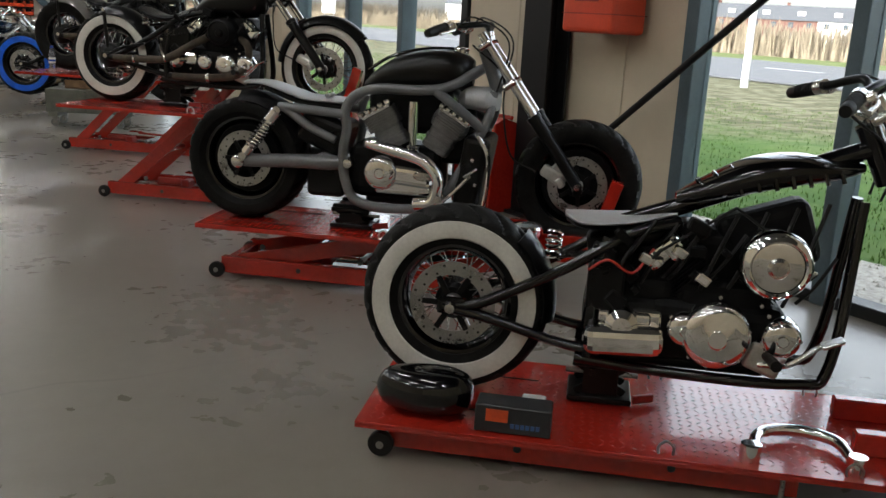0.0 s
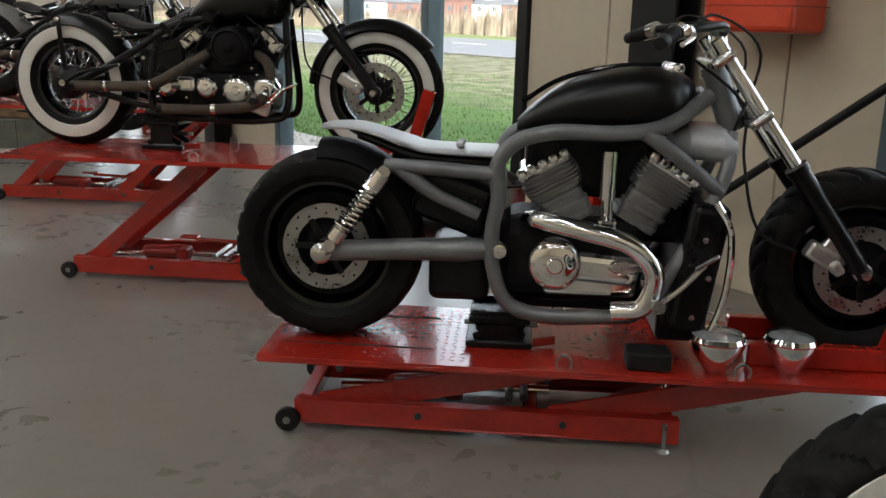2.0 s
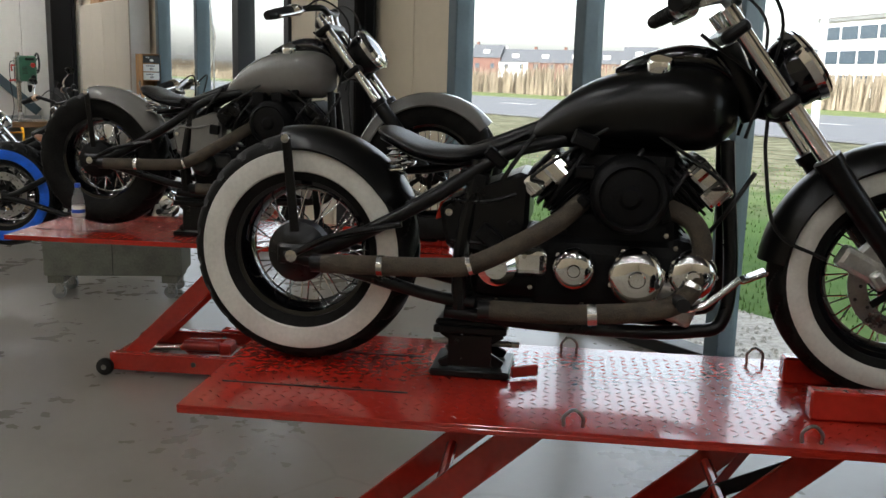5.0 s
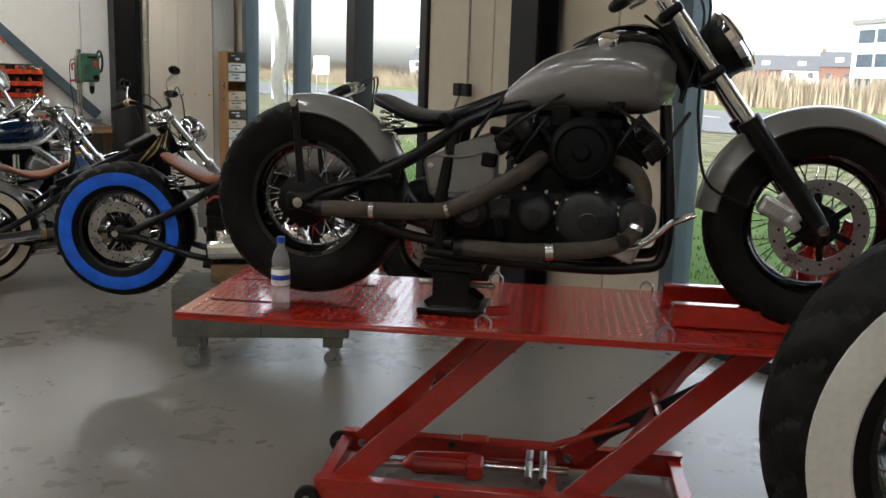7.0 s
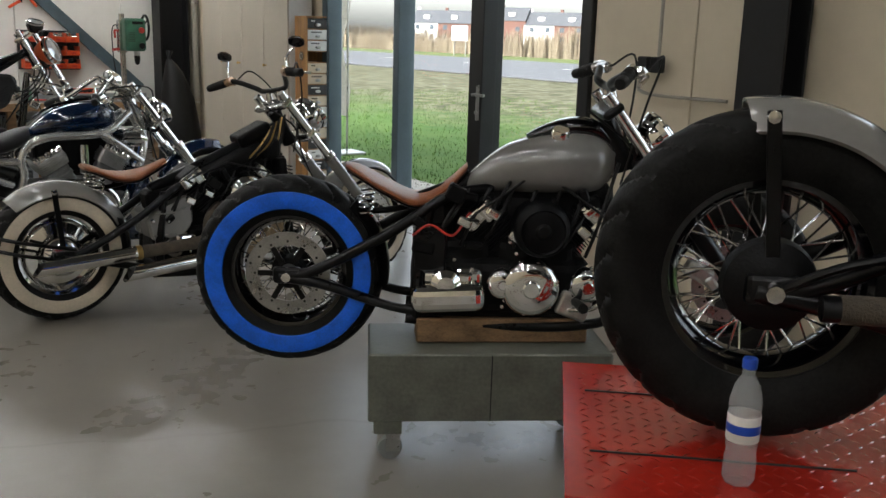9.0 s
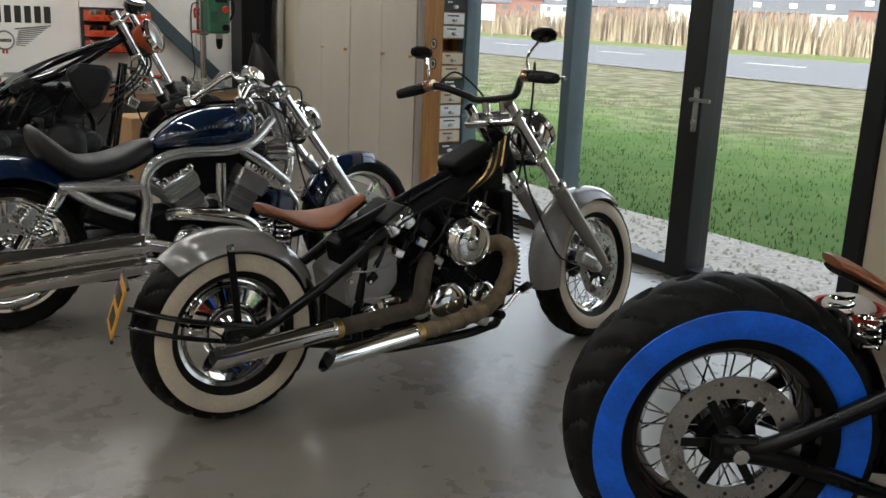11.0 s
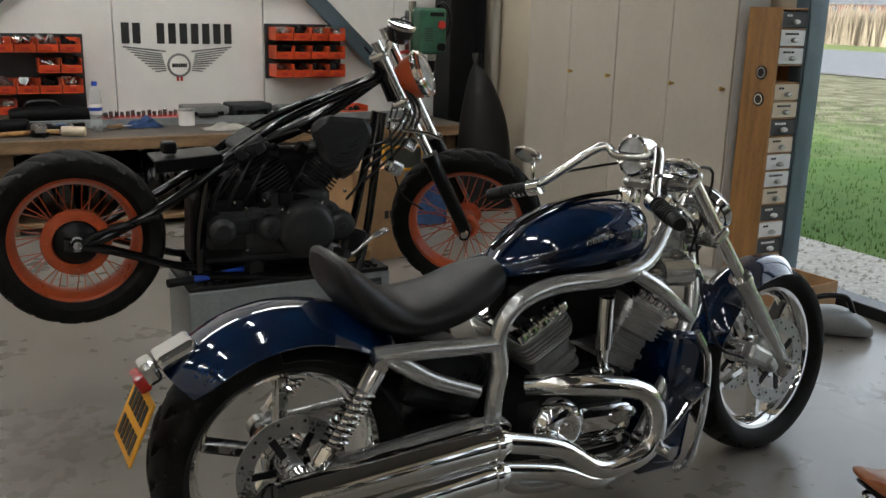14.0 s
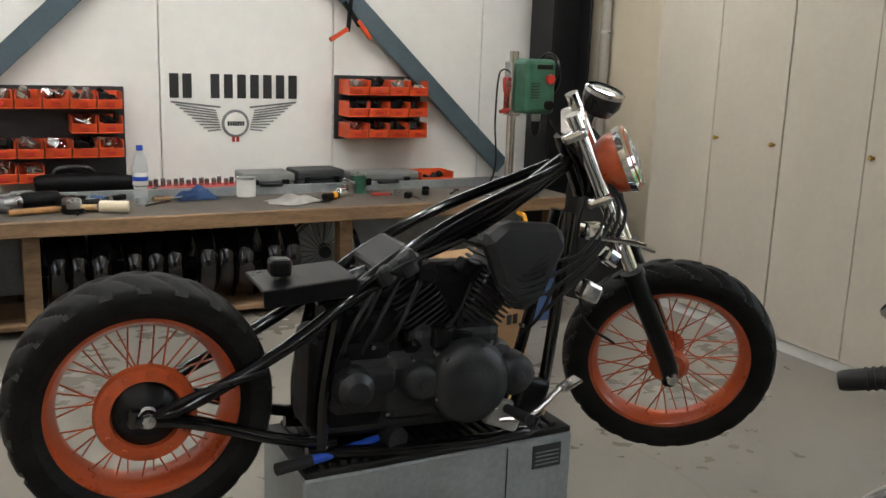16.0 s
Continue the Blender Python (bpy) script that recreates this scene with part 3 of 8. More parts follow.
for i in range(13):
    z = 0.5 + 2.1 * i / 12
    wd = 0.5 * (1 - 0.3 * (i / 12) ** 3)
    bn.append((z, wd, 0.06 * math.sin(i * 0.9)))
vs, fs = [], []
for z, wd, off in bn:
    for q in range(6):
        vs.append((off + 0.03 * math.sin(q * 1.7), wd * q / 5, z))
for i in range(12):
    for q in range(5):
        fs.append((i * 6 + q, i * 6 + q + 1, i * 6 + q + 7, i * 6 + q + 6))
bmf = mesh_of(vs, fs)
bmesh.ops.solidify(bmf, geom=bmf.faces[:], thickness=0.003)
part("banner", bmf, M_CLOTH, fl)
part("pole", tube([(0, -0.02, 0.0), (0, -0.02, 2.0), (0, 0.1, 2.75)], 0.014, 8), M_STEEL, fl)
part("foot", box(0.4, 0.4, 0.03, (0, 0, 0.015), 0.006), M_STEEL, fl)

# ---- motorcycles: x ahead from the rear axle, y to the rider's left, z up from the tyres' contact ----


def tyre_mesh(r, w, ri, grooves=44, lean=0.45):
    """A tyre with a curved, grooved tread."""
    hw = w / 2
    prof = [(ri, -hw * 0.72), (ri + 0.25 * (r - ri), -hw * 0.95), (ri + 0.55 * (r - ri), -hw), (ri + 0.75 * (r - ri), -hw * 0.96)]
    tread = [-0.88, -0.76, -0.62, -0.47, -0.32, -0.16, -0.05, 0.05, 0.16, 0.32, 0.47, 0.62, 0.76, 0.88]
    rows = [(rr, h, 0.0) for rr, h in prof]
    for u in tread:
        rows.append((r - 0.22 * (r - ri) * abs(u) ** 2.4, u * hw, abs(u)))
    rows += [(rr, -h, 0.0) for rr, h in reversed(prof)]
    n, k = 176, len(rows)
    verts, faces = [], []
    for i in range(n):
        a = 2 * math.pi * i / n
        for rr, h, u in rows:
            d = 0.0
            if 0.1 < u:
                f = (i / n * grooves / 2 + (0.5 if h > 0 else 0.0) + lean * u * 1.5) % 1.0
                if f < 0.24:
                    d = 0.011
            verts.append(((rr - d) * math.cos(a), h, (rr - d) * math.sin(a)))
    for i in range(n):
        j = (i + 1) % n
        for q in range(k):
            w2 = (q + 1) % k
            faces.append((i * k + q, i * k + w2, j * k + w2, j * k + q))
    return mesh_of(verts, faces)


def wheel(bike, x, z, r, w, ri, style, wall=None, rim_mat=None, disc=True, steer=None, spoke_mat=None):
    """One wheel with tyre, rim, hub, spokes and brake disc."""
    parent = steer or bike
    wh = part("wheel", moved(lathe([(0.024, -w * 0.62), (0.03, -w * 0.6), (0.03, w * 0.6), (0.024, w * 0.62)], 20), pose(0, 0, 0)), M_STEEL, parent)
    wh.location = (x, 0, z)
    part("tyre", tyre_mesh(r, w, ri), M_TYRE, wh)
    rm = rim_mat or M_BLACKGLOSS
    if wall:
        for s in (-1, 1):
            hw = w / 2
            a, b = ri + 0.2 * (r - ri), ri + 0.68 * (r - ri)
            part("whitewall", lathe([(a, s * hw * 0.94), (a + 0.004, s * (hw * 0.99)), ((a + b) / 2, s * (hw + 0.004)), (b - 0.004, s * (hw * 1.0)), (b, s * hw * 0.95)], 72), wall, wh)
    rw = w * 0.36
    part("rim", lathe([(ri + 0.006, -rw), (ri + 0.01, -rw * 0.93), (ri - 0.012, -rw * 0.85), (ri - 0.03, -rw * 0.45), (ri - 0.034, 0), (ri - 0.03, rw * 0.45), (ri - 0.012, rw * 0.85), (ri + 0.01, rw * 0.93), (ri + 0.006, rw)], 72), rm, wh)
    if style == "spoke":
        part("hub", lathe([(0.0, -0.075), (0.05, -0.075), (0.065, -0.06), (0.04, -0.045), (0.036, 0.045), (0.065, 0.06), (0.05, 0.075), (0.0, 0.075)], 28), M_BLACK if not spoke_mat else rm, wh)
        bms = []
        for i in range(40):
            a = 2 * math.pi * i / 40
            s = 1 if i % 2 else -1
            off = 0.42 if (i // 2) % 2 else -0.42
            p0 = (0.055 * math.cos(a + off), s * 0.055, 0.055 * math.sin(a + off))
            p1 = ((ri - 0.03) * math.cos(a), s * 0.012, (ri - 0.03) * math.sin(a))
            bms.append(rod(p0, p1, 0.0024, 5))
        part("spokes", merge(*bms), spoke_mat or M_CHROMEDULL, wh)
    elif style == "solid":
        part("hub", lathe([(ri - 0.03, -0.02), (ri * 0.82, -0.055), (ri * 0.5, -0.04), (0.06, -0.085), (0.0, -0.09), (0.0, 0.09), (0.06, 0.085), (ri * 0.5, 0.04), (ri * 0.82, 0.055), (ri - 0.03, 0.02)], 48), M_BLACKMATT, wh)
    elif style == "five":
        part("hub", lathe([(0.0, -0.08), (0.055, -0.08), (0.07, -0.05), (0.07, 0.05), (0.055, 0.08), (0.0, 0.08)], 28), M_CHROME, wh)
        for i in range(5):
            a = 2 * math.pi * i / 5 + 0.3
            part("spoke", beam((0.05 * math.cos(a), 0, 0.05 * math.sin(a)), ((ri - 0.025) * math.cos(a), 0, (ri - 0.025) * math.sin(a)), 0.04, 0.034, 0.008), M_CHROME, wh)
    elif style == "dish":
        part("hub", lathe([(ri - 0.02, -0.03), (ri * 0.86, -0.075), (ri * 0.8, -0.04), (ri * 0.55, -0.05), (ri * 0.5, -0.085), (ri * 0.33, -0.115), (ri * 0.1, -0.12), (0.0, -0.12), (0.0, 0.08), (ri * 0.5, 0.06), (ri - 0.02, 0.03)], 56), M_CHROME, wh)
    if disc:
        dr = 0.145 if r < 0.34 else 0.15
        for s in ((-1,) if disc == 1 else (-1, 1)):
            y0 = s * (0.095 if w > 0.16 else 0.08)
            part("brake_disc", lathe([(dr * 0.68, y0 - 0.0025), (dr, y0 - 0.0025), (dr, y0 + 0.0025), (dr * 0.68, y0 + 0.0025)], 56, close=True), M_STEEL, wh, "drilled steel brake disc")
            part("disc_carrier", merge(*[beam((0.04 * math.cos(a), y0, 0.04 * math.sin(a)), (dr * 0.72 * math.cos(a), y0, dr * 0.72 * math.sin(a)), 0.006, 0.02, 0.001) for a in [i * math.pi / 3 for i in range(6)]]), M_BLACK, wh)
            part("disc_holes", merge(*[moved(lathe([(0.0, -0.0034), (0.0048, -0.0034), (0.0048, 0.0034), (0.0, 0.0034)], 8), pose(dr * (0.78 + 0.13 * (i % 2)) * math.cos(i * 0.2618), y0, dr * (0.78 + 0.13 * (i % 2)) * math.sin(i * 0.2618))) for i in range(24)]), M_INK, wh)
    return wh


def finned(base, top, w, d, fins, r0=0.75, core=None):
    """A finned cylinder barrel along a line, as one connected body."""
    base, top = Vector(base), Vector(top)
    ax = (top - base).normalized()
    ln = (top - base).length
    pitch = ln / fins
    rows = [(0.0, 0.0, d * r0 / 2, w * r0 / 2, 8)]
    for i in range(fins):
        g = 0.9 + 0.1 * math.sin(math.pi * (i + 0.5) / fins)
        x = i * pitch
        rows += [(x + pitch * 0.28, 0.0, d * r0 / 2, w * r0 / 2, 8), (x + pitch * 0.32, 0.0, d * g / 2, w * g / 2, 8),
                 (x + pitch * 0.68, 0.0, d * g / 2, w * g / 2, 8), (x + pitch * 0.72, 0.0, d * r0 / 2, w * r0 / 2, 8)]
    rows.append((ln, 0.0, d * r0 / 2, w * r0 / 2, 8))
    m = Matrix((ax, V(0, 1, 0), ax.cross(V(0, 1, 0)))).transposed().to_4x4()
    m.translation = base
    return moved(loft(rows, 32), m)


def round_cover(x, z, r, y0, y1, step=True):
    """A disc-like cover on the right-hand side."""
    p = [(0.0, y1 - 0.004), (r * 0.25, y1 - 0.004), (r * 0.3, y1)] if step else [(0.0, y1)]
    return moved(lathe(p + [(r * 0.6, y1 + 0.001), (r * 0.82, y1 + 0.008), (r * 0.95, y1 + 0.022), (r, y1 + 0.045), (r, y0)], 44), pose(x, 0, z))


def blob(x, z, w, h, y0, y1, bev=0.02, rot=0):
    return box(w, abs(y1 - y0), h, (x, (y0 + y1) / 2, z), bev, (0, rot, 0), 3)


def bolts(bike, pts, y, r=0.007, m=None, name="bolts"):
    for x, z in pts:
        part("bolt", moved(lathe([(0.0, y - 0.007), (r, y - 0.006), (r, y + 0.01)], 6), pose(x, 0, z)), m or M_CHROMEDULL, bike)


def front_end(bike, L, rf, wf, rif, opts):
    """Fork, clamps, bars, lamp, front wheel and mudguard, turned about the steering head."""
    hx, hz, top = opts.get("head", (1.2, 0.93)), 0, None
    hx, hz = hx
    ax, az = L, rf
    st = part("fork_stem", tube([(0, 0, -0.09), (0, 0, 0.09)], 0.024, 14), M_BLACK, bike)
    steer = opts.get("steer", 0)
    off = 0.055
    reach = math.hypot(ax - hx, hz - az)
    rake = math.degrees(math.atan2(ax - hx, hz - az) - math.asin(off / reach))
    m = pose(hx, 0, hz) @ pose(0, 0, 0, 0, -rake, 0) @ pose(0, 0, 0, 0, 0, steer)
    st.matrix_local = m
    inv = m.inverted()
    ln = math.sqrt(reach * reach - off * off)
    up, lo = opts.get("fork_up", M_CHROME), opts.get("fork_low", M_BLACK)
    split = opts.get("split", 0.5)
    sp = opts.get("spread", 0.105)
    for s in (-1, 1):
        y = s * sp
        part("fork_tube", tube([(off, y, 0.17), (off, y, -ln * split)], 0.0215, 14), up, st)
        part("fork_slider", tube([(off, y, -ln * split + 0.05), (off, y, -ln * split), (off, y, -ln + 0.03), (off - 0.02, y, -ln - 0.035)], [0.031, 0.033, 0.03, 0.022], 16), lo, st)
        part("fork_collar", tube([(off, y, -ln * split + 0.03), (off, y, -ln * split + 0.055)], 0.037, 16), M_CHROMEDULL if lo != M_BLACK else M_BLACK, st)
        if opts.get("bolt_end", True):
            part("axle_nut", moved(lathe([(0.0, s * (sp + 0.05)), (0.016, s * (sp + 0.048)), (0.018, s * (sp + 0.03)), (0.018, s * sp)], 12), pose(off, 0, -ln)), M_CHROMEDULL, st)
    for zz, mm in ((0.11, M_CHROMEDULL if opts.get("chrome_clamp", True) else M_BLACK), (-0.11, M_BLACK if not opts.get("chrome_clamp", True) else M_CHROMEDULL)):
        part("fork_clamp", box(0.08, sp * 2 + 0.06, 0.034, (0.04, 0, zz), 0.014, None, 2), mm, st)
    w = wheel(bike, off, -ln, opts.get("tyre", rf), wf, rif, opts["wheel"], opts.get("wall"), opts.get("rim"), opts.get("disc", 1), st, opts.get("spoke_mat"))
    if not opts.get("disc", 1):
        opts = dict(opts, caliper=M_BLACKMATT)
    # brake calliper on the disc
    cal = merge(box(0.06, 0.05, 0.11, (-0.075, -0.1, -ln + 0.115), 0.014, (0, -25, 0), 2), box(0.035, 0.06, 0.05, (-0.06, -0.11, -ln + 0.06), 0.01, None, 2), box(0.05, 0.03, 0.1, (-0.03, -0.1, -ln + 0.1), 0.008, (0, -10, 0)))
    if opts.get("caliper_shown", True):
        part("brake_caliper", moved(cal, pose(off, 0, 0)), opts.get("caliper", M_ALU), st)
    part("brake_hose", tube([(-0.08, -0.11, -ln + 0.17), (-0.14, -0.1, -ln + 0.3), (-0.06, -0.07, -0.2), (0.03, -0.05, -0.05), (-0.02, -0.03, 0.15)], 0.005, 6), M_RUBBER, st)
    if opts.get("fender"):
        a0, a1 = opts.get("farc", (48, 190))
        fb = fender(rf + opts.get("guard_gap", 0.028), wf + 0.055, a0, a1, (0, 0), 0.3, taper=0.15)
        f = part("front_mudguard", moved(fb, pose(off, 0, -ln, 0, rake, 0)), opts["fender"], st)
    # handlebar
    bz = 0.13
    hb = opts.get("bars", "flat")
    M_B = opts.get("bar_mat", M_BLACK)
    lift, wide, back = {"flat": (0.1, 0.36, 0.14), "low": (0.0, 0.38, 0.2), "zbar": (0.07, 0.4, 0.12), "drag": (0.06, 0.4, 0.02), "none": (0.0, 0.0, 0.0)}[hb]
    lift -= opts.get("bar_drop", 0.0)
    pull = opts.get("pull", 0.0)
    R = pose(0, 0, 0, 0, rake, 0)
    if hb != "none":
        for s in (-1, 1):
            part("riser", tube([R @ V(-0.02, s * 0.045, bz - 0.01), R @ V(-0.03 - pull, s * 0.045, bz + 0.05)], [0.02, 0.016], 12), M_CHROMEDULL, st)
        zc = bz + 0.06
        if hb == "zbar":
            pts = [(-0.2, 1, 0)]
            line = [(-0.16, -wide, zc + lift - 0.02), (-0.13, -wide + 0.14, zc + lift), (-0.1, -0.2, zc + lift - 0.01), (-0.04, -0.13, zc + 0.02), (-0.03, -0.08, zc), (-0.03, 0.08, zc), (-0.04, 0.13, zc + 0.02), (-0.1, 0.2, zc + lift - 0.01), (-0.13, wide - 0.14, zc + lift), (-0.16, wide, zc + lift - 0.02)]
        else:
            line = [(-back - 0.06, -wide, zc + lift - 0.03), (-back, -wide + 0.13, zc + lift), (-0.05, -0.12, zc + 0.02), (-0.03, -0.06, zc), (-0.03, 0.06, zc), (-0.05, 0.12, zc + 0.02), (-back, wide - 0.13, zc + lift), (-back - 0.06, wide, zc + lift - 0.03)]
        line = [R @ Vector((p[0] - pull, p[1], p[2])) for p in line]
        part("handlebar", tube(line, 0.0145, 12, 5), M_B, st)
        for s, e, e2 in ((-1, line[0], line[1]), (1, line[-1], line[-2])):
            d = (e - e2).normalized()
            g = part("grip", tube([e2 + d * 0.02, e2 + d * 0.03, e - d * 0.01, e + d * 0.012], [0.019, 0.021, 0.021, 0.018], 14), opts.get("grip", M_RUBBER), st)
            for k in range(6):
                part("grip_ring", tube([e2 + d * (0.035 + 0.014 * k), e2 + d * (0.04 + 0.014 * k)], 0.0232, 14), opts.get("grip", M_RUBBER), g)
            fw = R @ V(1, 0, 0)
            part("switchgear", merge(tube([e2 - d * 0.025, e2 + d * 0.015], 0.025, 12), moved(box(0.04, 0.045, 0.035, (0, 0, 0), 0.008), Matrix.Translation(e2 + fw * 0.03))), opts.get("switch", M_CHROMEDULL), st)
            part("brake_lever", tube([e2 + fw * 0.045, e2 + fw * 0.065 + d * 0.06, e + fw * 0.06 + d * 0.01], [0.008, 0.007, 0.008], 8), M_CHROMEDULL, st)
            part("cable", tube([e2 + fw * 0.04, e2 + fw * 0.1 + R @ V(0.02, -s * 0.06, 0.05), R @ V(0.08, s * 0.1, bz), R @ V(0.02, s * 0.06, -0.15)], 0.0045, 6), M_RUBBER, st)
            if opts.get("mirrors"):
                mm = opts["mirrors"]
                q = e2 + d * 0.0 + R @ V(0, 0, 0.02)
                t1 = q + R @ V(0.03, s * 0.03, opts.get("mirror_rise", 0.1))
                part("mirror_stem", tube([q, q + R @ V(0.0, 0, 0.05), t1], 0.006, 8), M_CHROME, st)
                mr = part("mirror", moved(loft([(-0.07, 0, 0.008, 0.012, 2), (-0.05, 0, 0.011, 0.035, 2), (0.0, 0, 0.014, 0.045, 2), (0.05, 0, 0.011, 0.036, 2), (0.07, 0, 0.008, 0.014, 2)], 20), Matrix.Translation(t1 + R @ V(0.0, s * 0.03, 0.025)) @ pose(0, 0, 0, 0, 0, 90) @ Matrix.Scale(0.8, 4)), mm, st)
    lamp = opts.get("lamp")
    if lamp:
        lm, lr, lx, lz = lamp
        c = R @ V(lx, 0, lz)
        hl = part("headlamp", moved(lathe([(0.0, -0.12), (lr * 0.3, -0.115), (lr * 0.7, -0.085), (lr * 0.93, -0.035), (lr, 0.01), (lr, 0.03)], 36, "x"), Matrix.Translation(c)), lm, st)
        part("lamp_rim", moved(lathe([(lr + 0.002, -0.004), (lr + 0.009, 0.016), (lr * 0.9, 0.036), (lr * 0.88, 0.026)], 36, "x"), Matrix.Translation(c)), M_CHROME, hl)
        part("lamp_lens", moved(lathe([(lr * 0.9, 0.028), (lr * 0.5, 0.044), (0.0, 0.05)], 32, "x"), Matrix.Translation(c)), M_GLASSLAMP, hl)
        part("lamp_bracket", tube([c + V(-0.04, 0, -lr * 0.8), c + V(-0.1, 0, -lr * 0.9), R @ V(0.02, 0, -0.08)], 0.012, 8), M_BLACK, st)
    if opts.get("gauge"):
        gm, gx, gz, gr = opts["gauge"]
        c = R @ V(gx, 0, gz)
        gq = Matrix.Translation(c) @ pose(0, 0, 0, 0, opts.get("gauge_tilt", -50), 0)
        g = part("speedometer", moved(lathe([(0.0, -0.05), (gr * 0.7, -0.045), (gr, -0.01), (gr, 0.025), (gr * 0.92, 0.03)], 32, "z"), gq), gm, st)
        part("gauge_face", moved(lathe([(gr * 0.93, 0.028), (0.0, 0.03)], 28, "z"), gq), M_GLASSLAMP, g)
        part("gauge_rim", moved(lathe([(gr * 1.02, 0.018), (gr * 1.04, 0.03), (gr * 0.9, 0.034)], 32, "z"), gq), M_CHROME, g)
    return st


def vee_engine(b, o):
    """The engine of a bobber: crankcase, two finned barrels, heads, covers, filter."""
    ex, ez = o.get("eng", (0.86, 0.33))
    cyl, head, cover, case = o.get("cyl", M_BLACKMATT), o.get("headm", M_BLACKMATT), o.get("cover", M_CHROME), o.get("case", M_BLACKMATT)
    eng = part("engine", blob(ex, ez - 0.02, 0.44, 0.22, -0.13, 0.13, 0.05), case, b)
    part("gearbox", blob(ex - 0.25, ez - 0.01, 0.26, 0.2, -0.12, 0.12, 0.05), case, eng)
    part("crankcase_top", blob(ex + 0.02, ez + 0.09, 0.3, 0.14, -0.11, 0.11, 0.04), case, eng)
    part("sump", blob(ex - 0.1, ez - 0.12, 0.55, 0.06, -0.11, 0.11, 0.02), case, eng)
    va, vl = o.get("vee", (45, 0.295))
    for s, tilt in ((-1, -va), (1, va)):
        c, q = math.cos(radians(tilt)), math.sin(radians(tilt))
        p0 = V(ex + 0.02 + q * 0.1, 0, ez + 0.04 + c * 0.1)
        p1 = V(ex + 0.02 + q * (vl - 0.08), 0, ez + 0.04 + c * (vl - 0.08))
        p2 = V(ex + 0.02 + q * vl, 0, ez + 0.04 + c * vl)
        cy = part("cylinder", finned(p0, p1, 0.15, 0.2, 11), cyl, eng)
        part("cylinder_head", merge(finned(p1, p2, 0.155, 0.21, 4), box(0.12, 0.22, 0.05, p2, 0.016, (0, tilt, 0), 2)), o.get("rocker", head), eng)
        part("rocker_cover", moved(merge(box(0.13, 0.03, 0.055, (0, -0.11, 0), 0.012, None, 2), box(0.05, 0.035, 0.07, (0.03, -0.115, -0.01), 0.012, None, 2), box(0.04, 0.035, 0.06, (-0.035, -0.115, 0), 0.012, None, 2)), Matrix.Translation(p2 - V(0, 0, 0.01)) @ pose(0, 0, 0, 0, tilt, 0)), o.get("capm", M_CHROME), eng)
        part("plug_lead", tube([p2 + V(0, -0.12, -0.03), p2 + V(0.02 * s, -0.16, 0.0), V(ex + 0.02, -0.1, ez + 0.4)], 0.005, 6), M_RUBBER, eng)
    if o.get("clutch", True):
        cm = o.get("clutch_mat", cover)
        part("clutch_cover", round_cover(ex + o.get("clx", 0.06), ez - 0.01, o.get("clr", 0.1), -0.1, -0.19), cm, eng)
        part("ignition_cover", round_cover(ex + 0.2, ez + 0.0, 0.065, -0.1, -0.175), cm, eng)
        part("gearbox_cover", round_cover(ex - 0.1, ez, 0.058, -0.1, -0.172), cm, eng)
        part("starter_cover", merge(moved(lathe([(0.0, -0.19), (0.03, -0.188), (0.052, -0.17), (0.06, -0.13), (0.06, -0.05)], 28), pose(ex - 0.3, 0, ez + 0.0)), blob(ex - 0.22, ez + 0.01, 0.1, 0.08, -0.06, -0.14, 0.02)), cm, eng)
        bolts(eng, [(ex + o.get("clx", 0.06) + o.get("clr", 0.1) * 0.9 * math.cos(a), ez - 0.01 + o.get("clr", 0.1) * 0.9 * math.sin(a)) for a in [k * 1.047 + 0.3 for k in range(6)]], -0.166)
        bolts(eng, [(ex + 0.2 + 0.058 * math.cos(k * 1.26), ez + 0.058 * math.sin(k * 1.26)) for k in range(5)], -0.15)
    if o.get("side_plate"):
        part("side_cover", merge(blob(ex - 0.29, ez - 0.05, 0.26, 0.1, -0.1, -0.2, 0.035, -3), blob(ex - 0.29, ez + 0.015, 0.17, 0.05, -0.08, -0.15, 0.015)), M_CHROME, eng)
    am, ar, axx, azz = o.get("air", (M_BLACKMATT, 0.1, 0.03, 0.2))
    if am:
        a = part("air_cleaner", merge(round_cover(ex + axx, ez + azz, ar, -0.06, -0.2, False)), am, eng)
        part("air_cleaner_badge", moved(lathe([(0.0, -0.212), (ar * 0.2, -0.21), (ar * 0.3, -0.2), (ar * 0.3, -0.19)], 24), pose(ex + axx, 0, ez + azz)), am if am != M_CHROME else M_CHROMEDULL, a)
        part("air_cleaner_ring", moved(lathe([(ar * 0.72, -0.2), (ar * 0.78, -0.207), (ar * 0.86, -0.2)], 40), pose(ex + axx, 0, ez + azz)), am, a)
    part("inner_casing", blob(ex + 0.02, ez + 0.19, 0.3, 0.26, -0.07, 0.07, 0.05), M_BLACKMATT, eng)
    # small fittings round the engine
    rnd = random.Random(o.get("seed", 1))
    fit = []
    for k in range(16):
        fx, fz = ex - 0.4 + 0.62 * rnd.random(), ez - 0.06 + 0.4 * rnd.random()
        part("bracket", box(0.03 + 0.05 * rnd.random(), 0.05, 0.02 + 0.04 * rnd.random(), (fx, -0.085 - 0.04 * rnd.random(), fz), 0.006, (0, 90 * rnd.random(), 0)), M_BLACKMATT, eng)
    for k in range(5):
        x0, z0 = ex - 0.32 + 0.14 * k, ez + 0.1 + 0.1 * rnd.random()
        part("hose", tube([(x0, -0.09, z0), (x0 + 0.04, -0.13, z0 + 0.07), (x0 + 0.1, -0.1, z0 + 0.16)], 0.006, 6), M_RUBBER, eng)
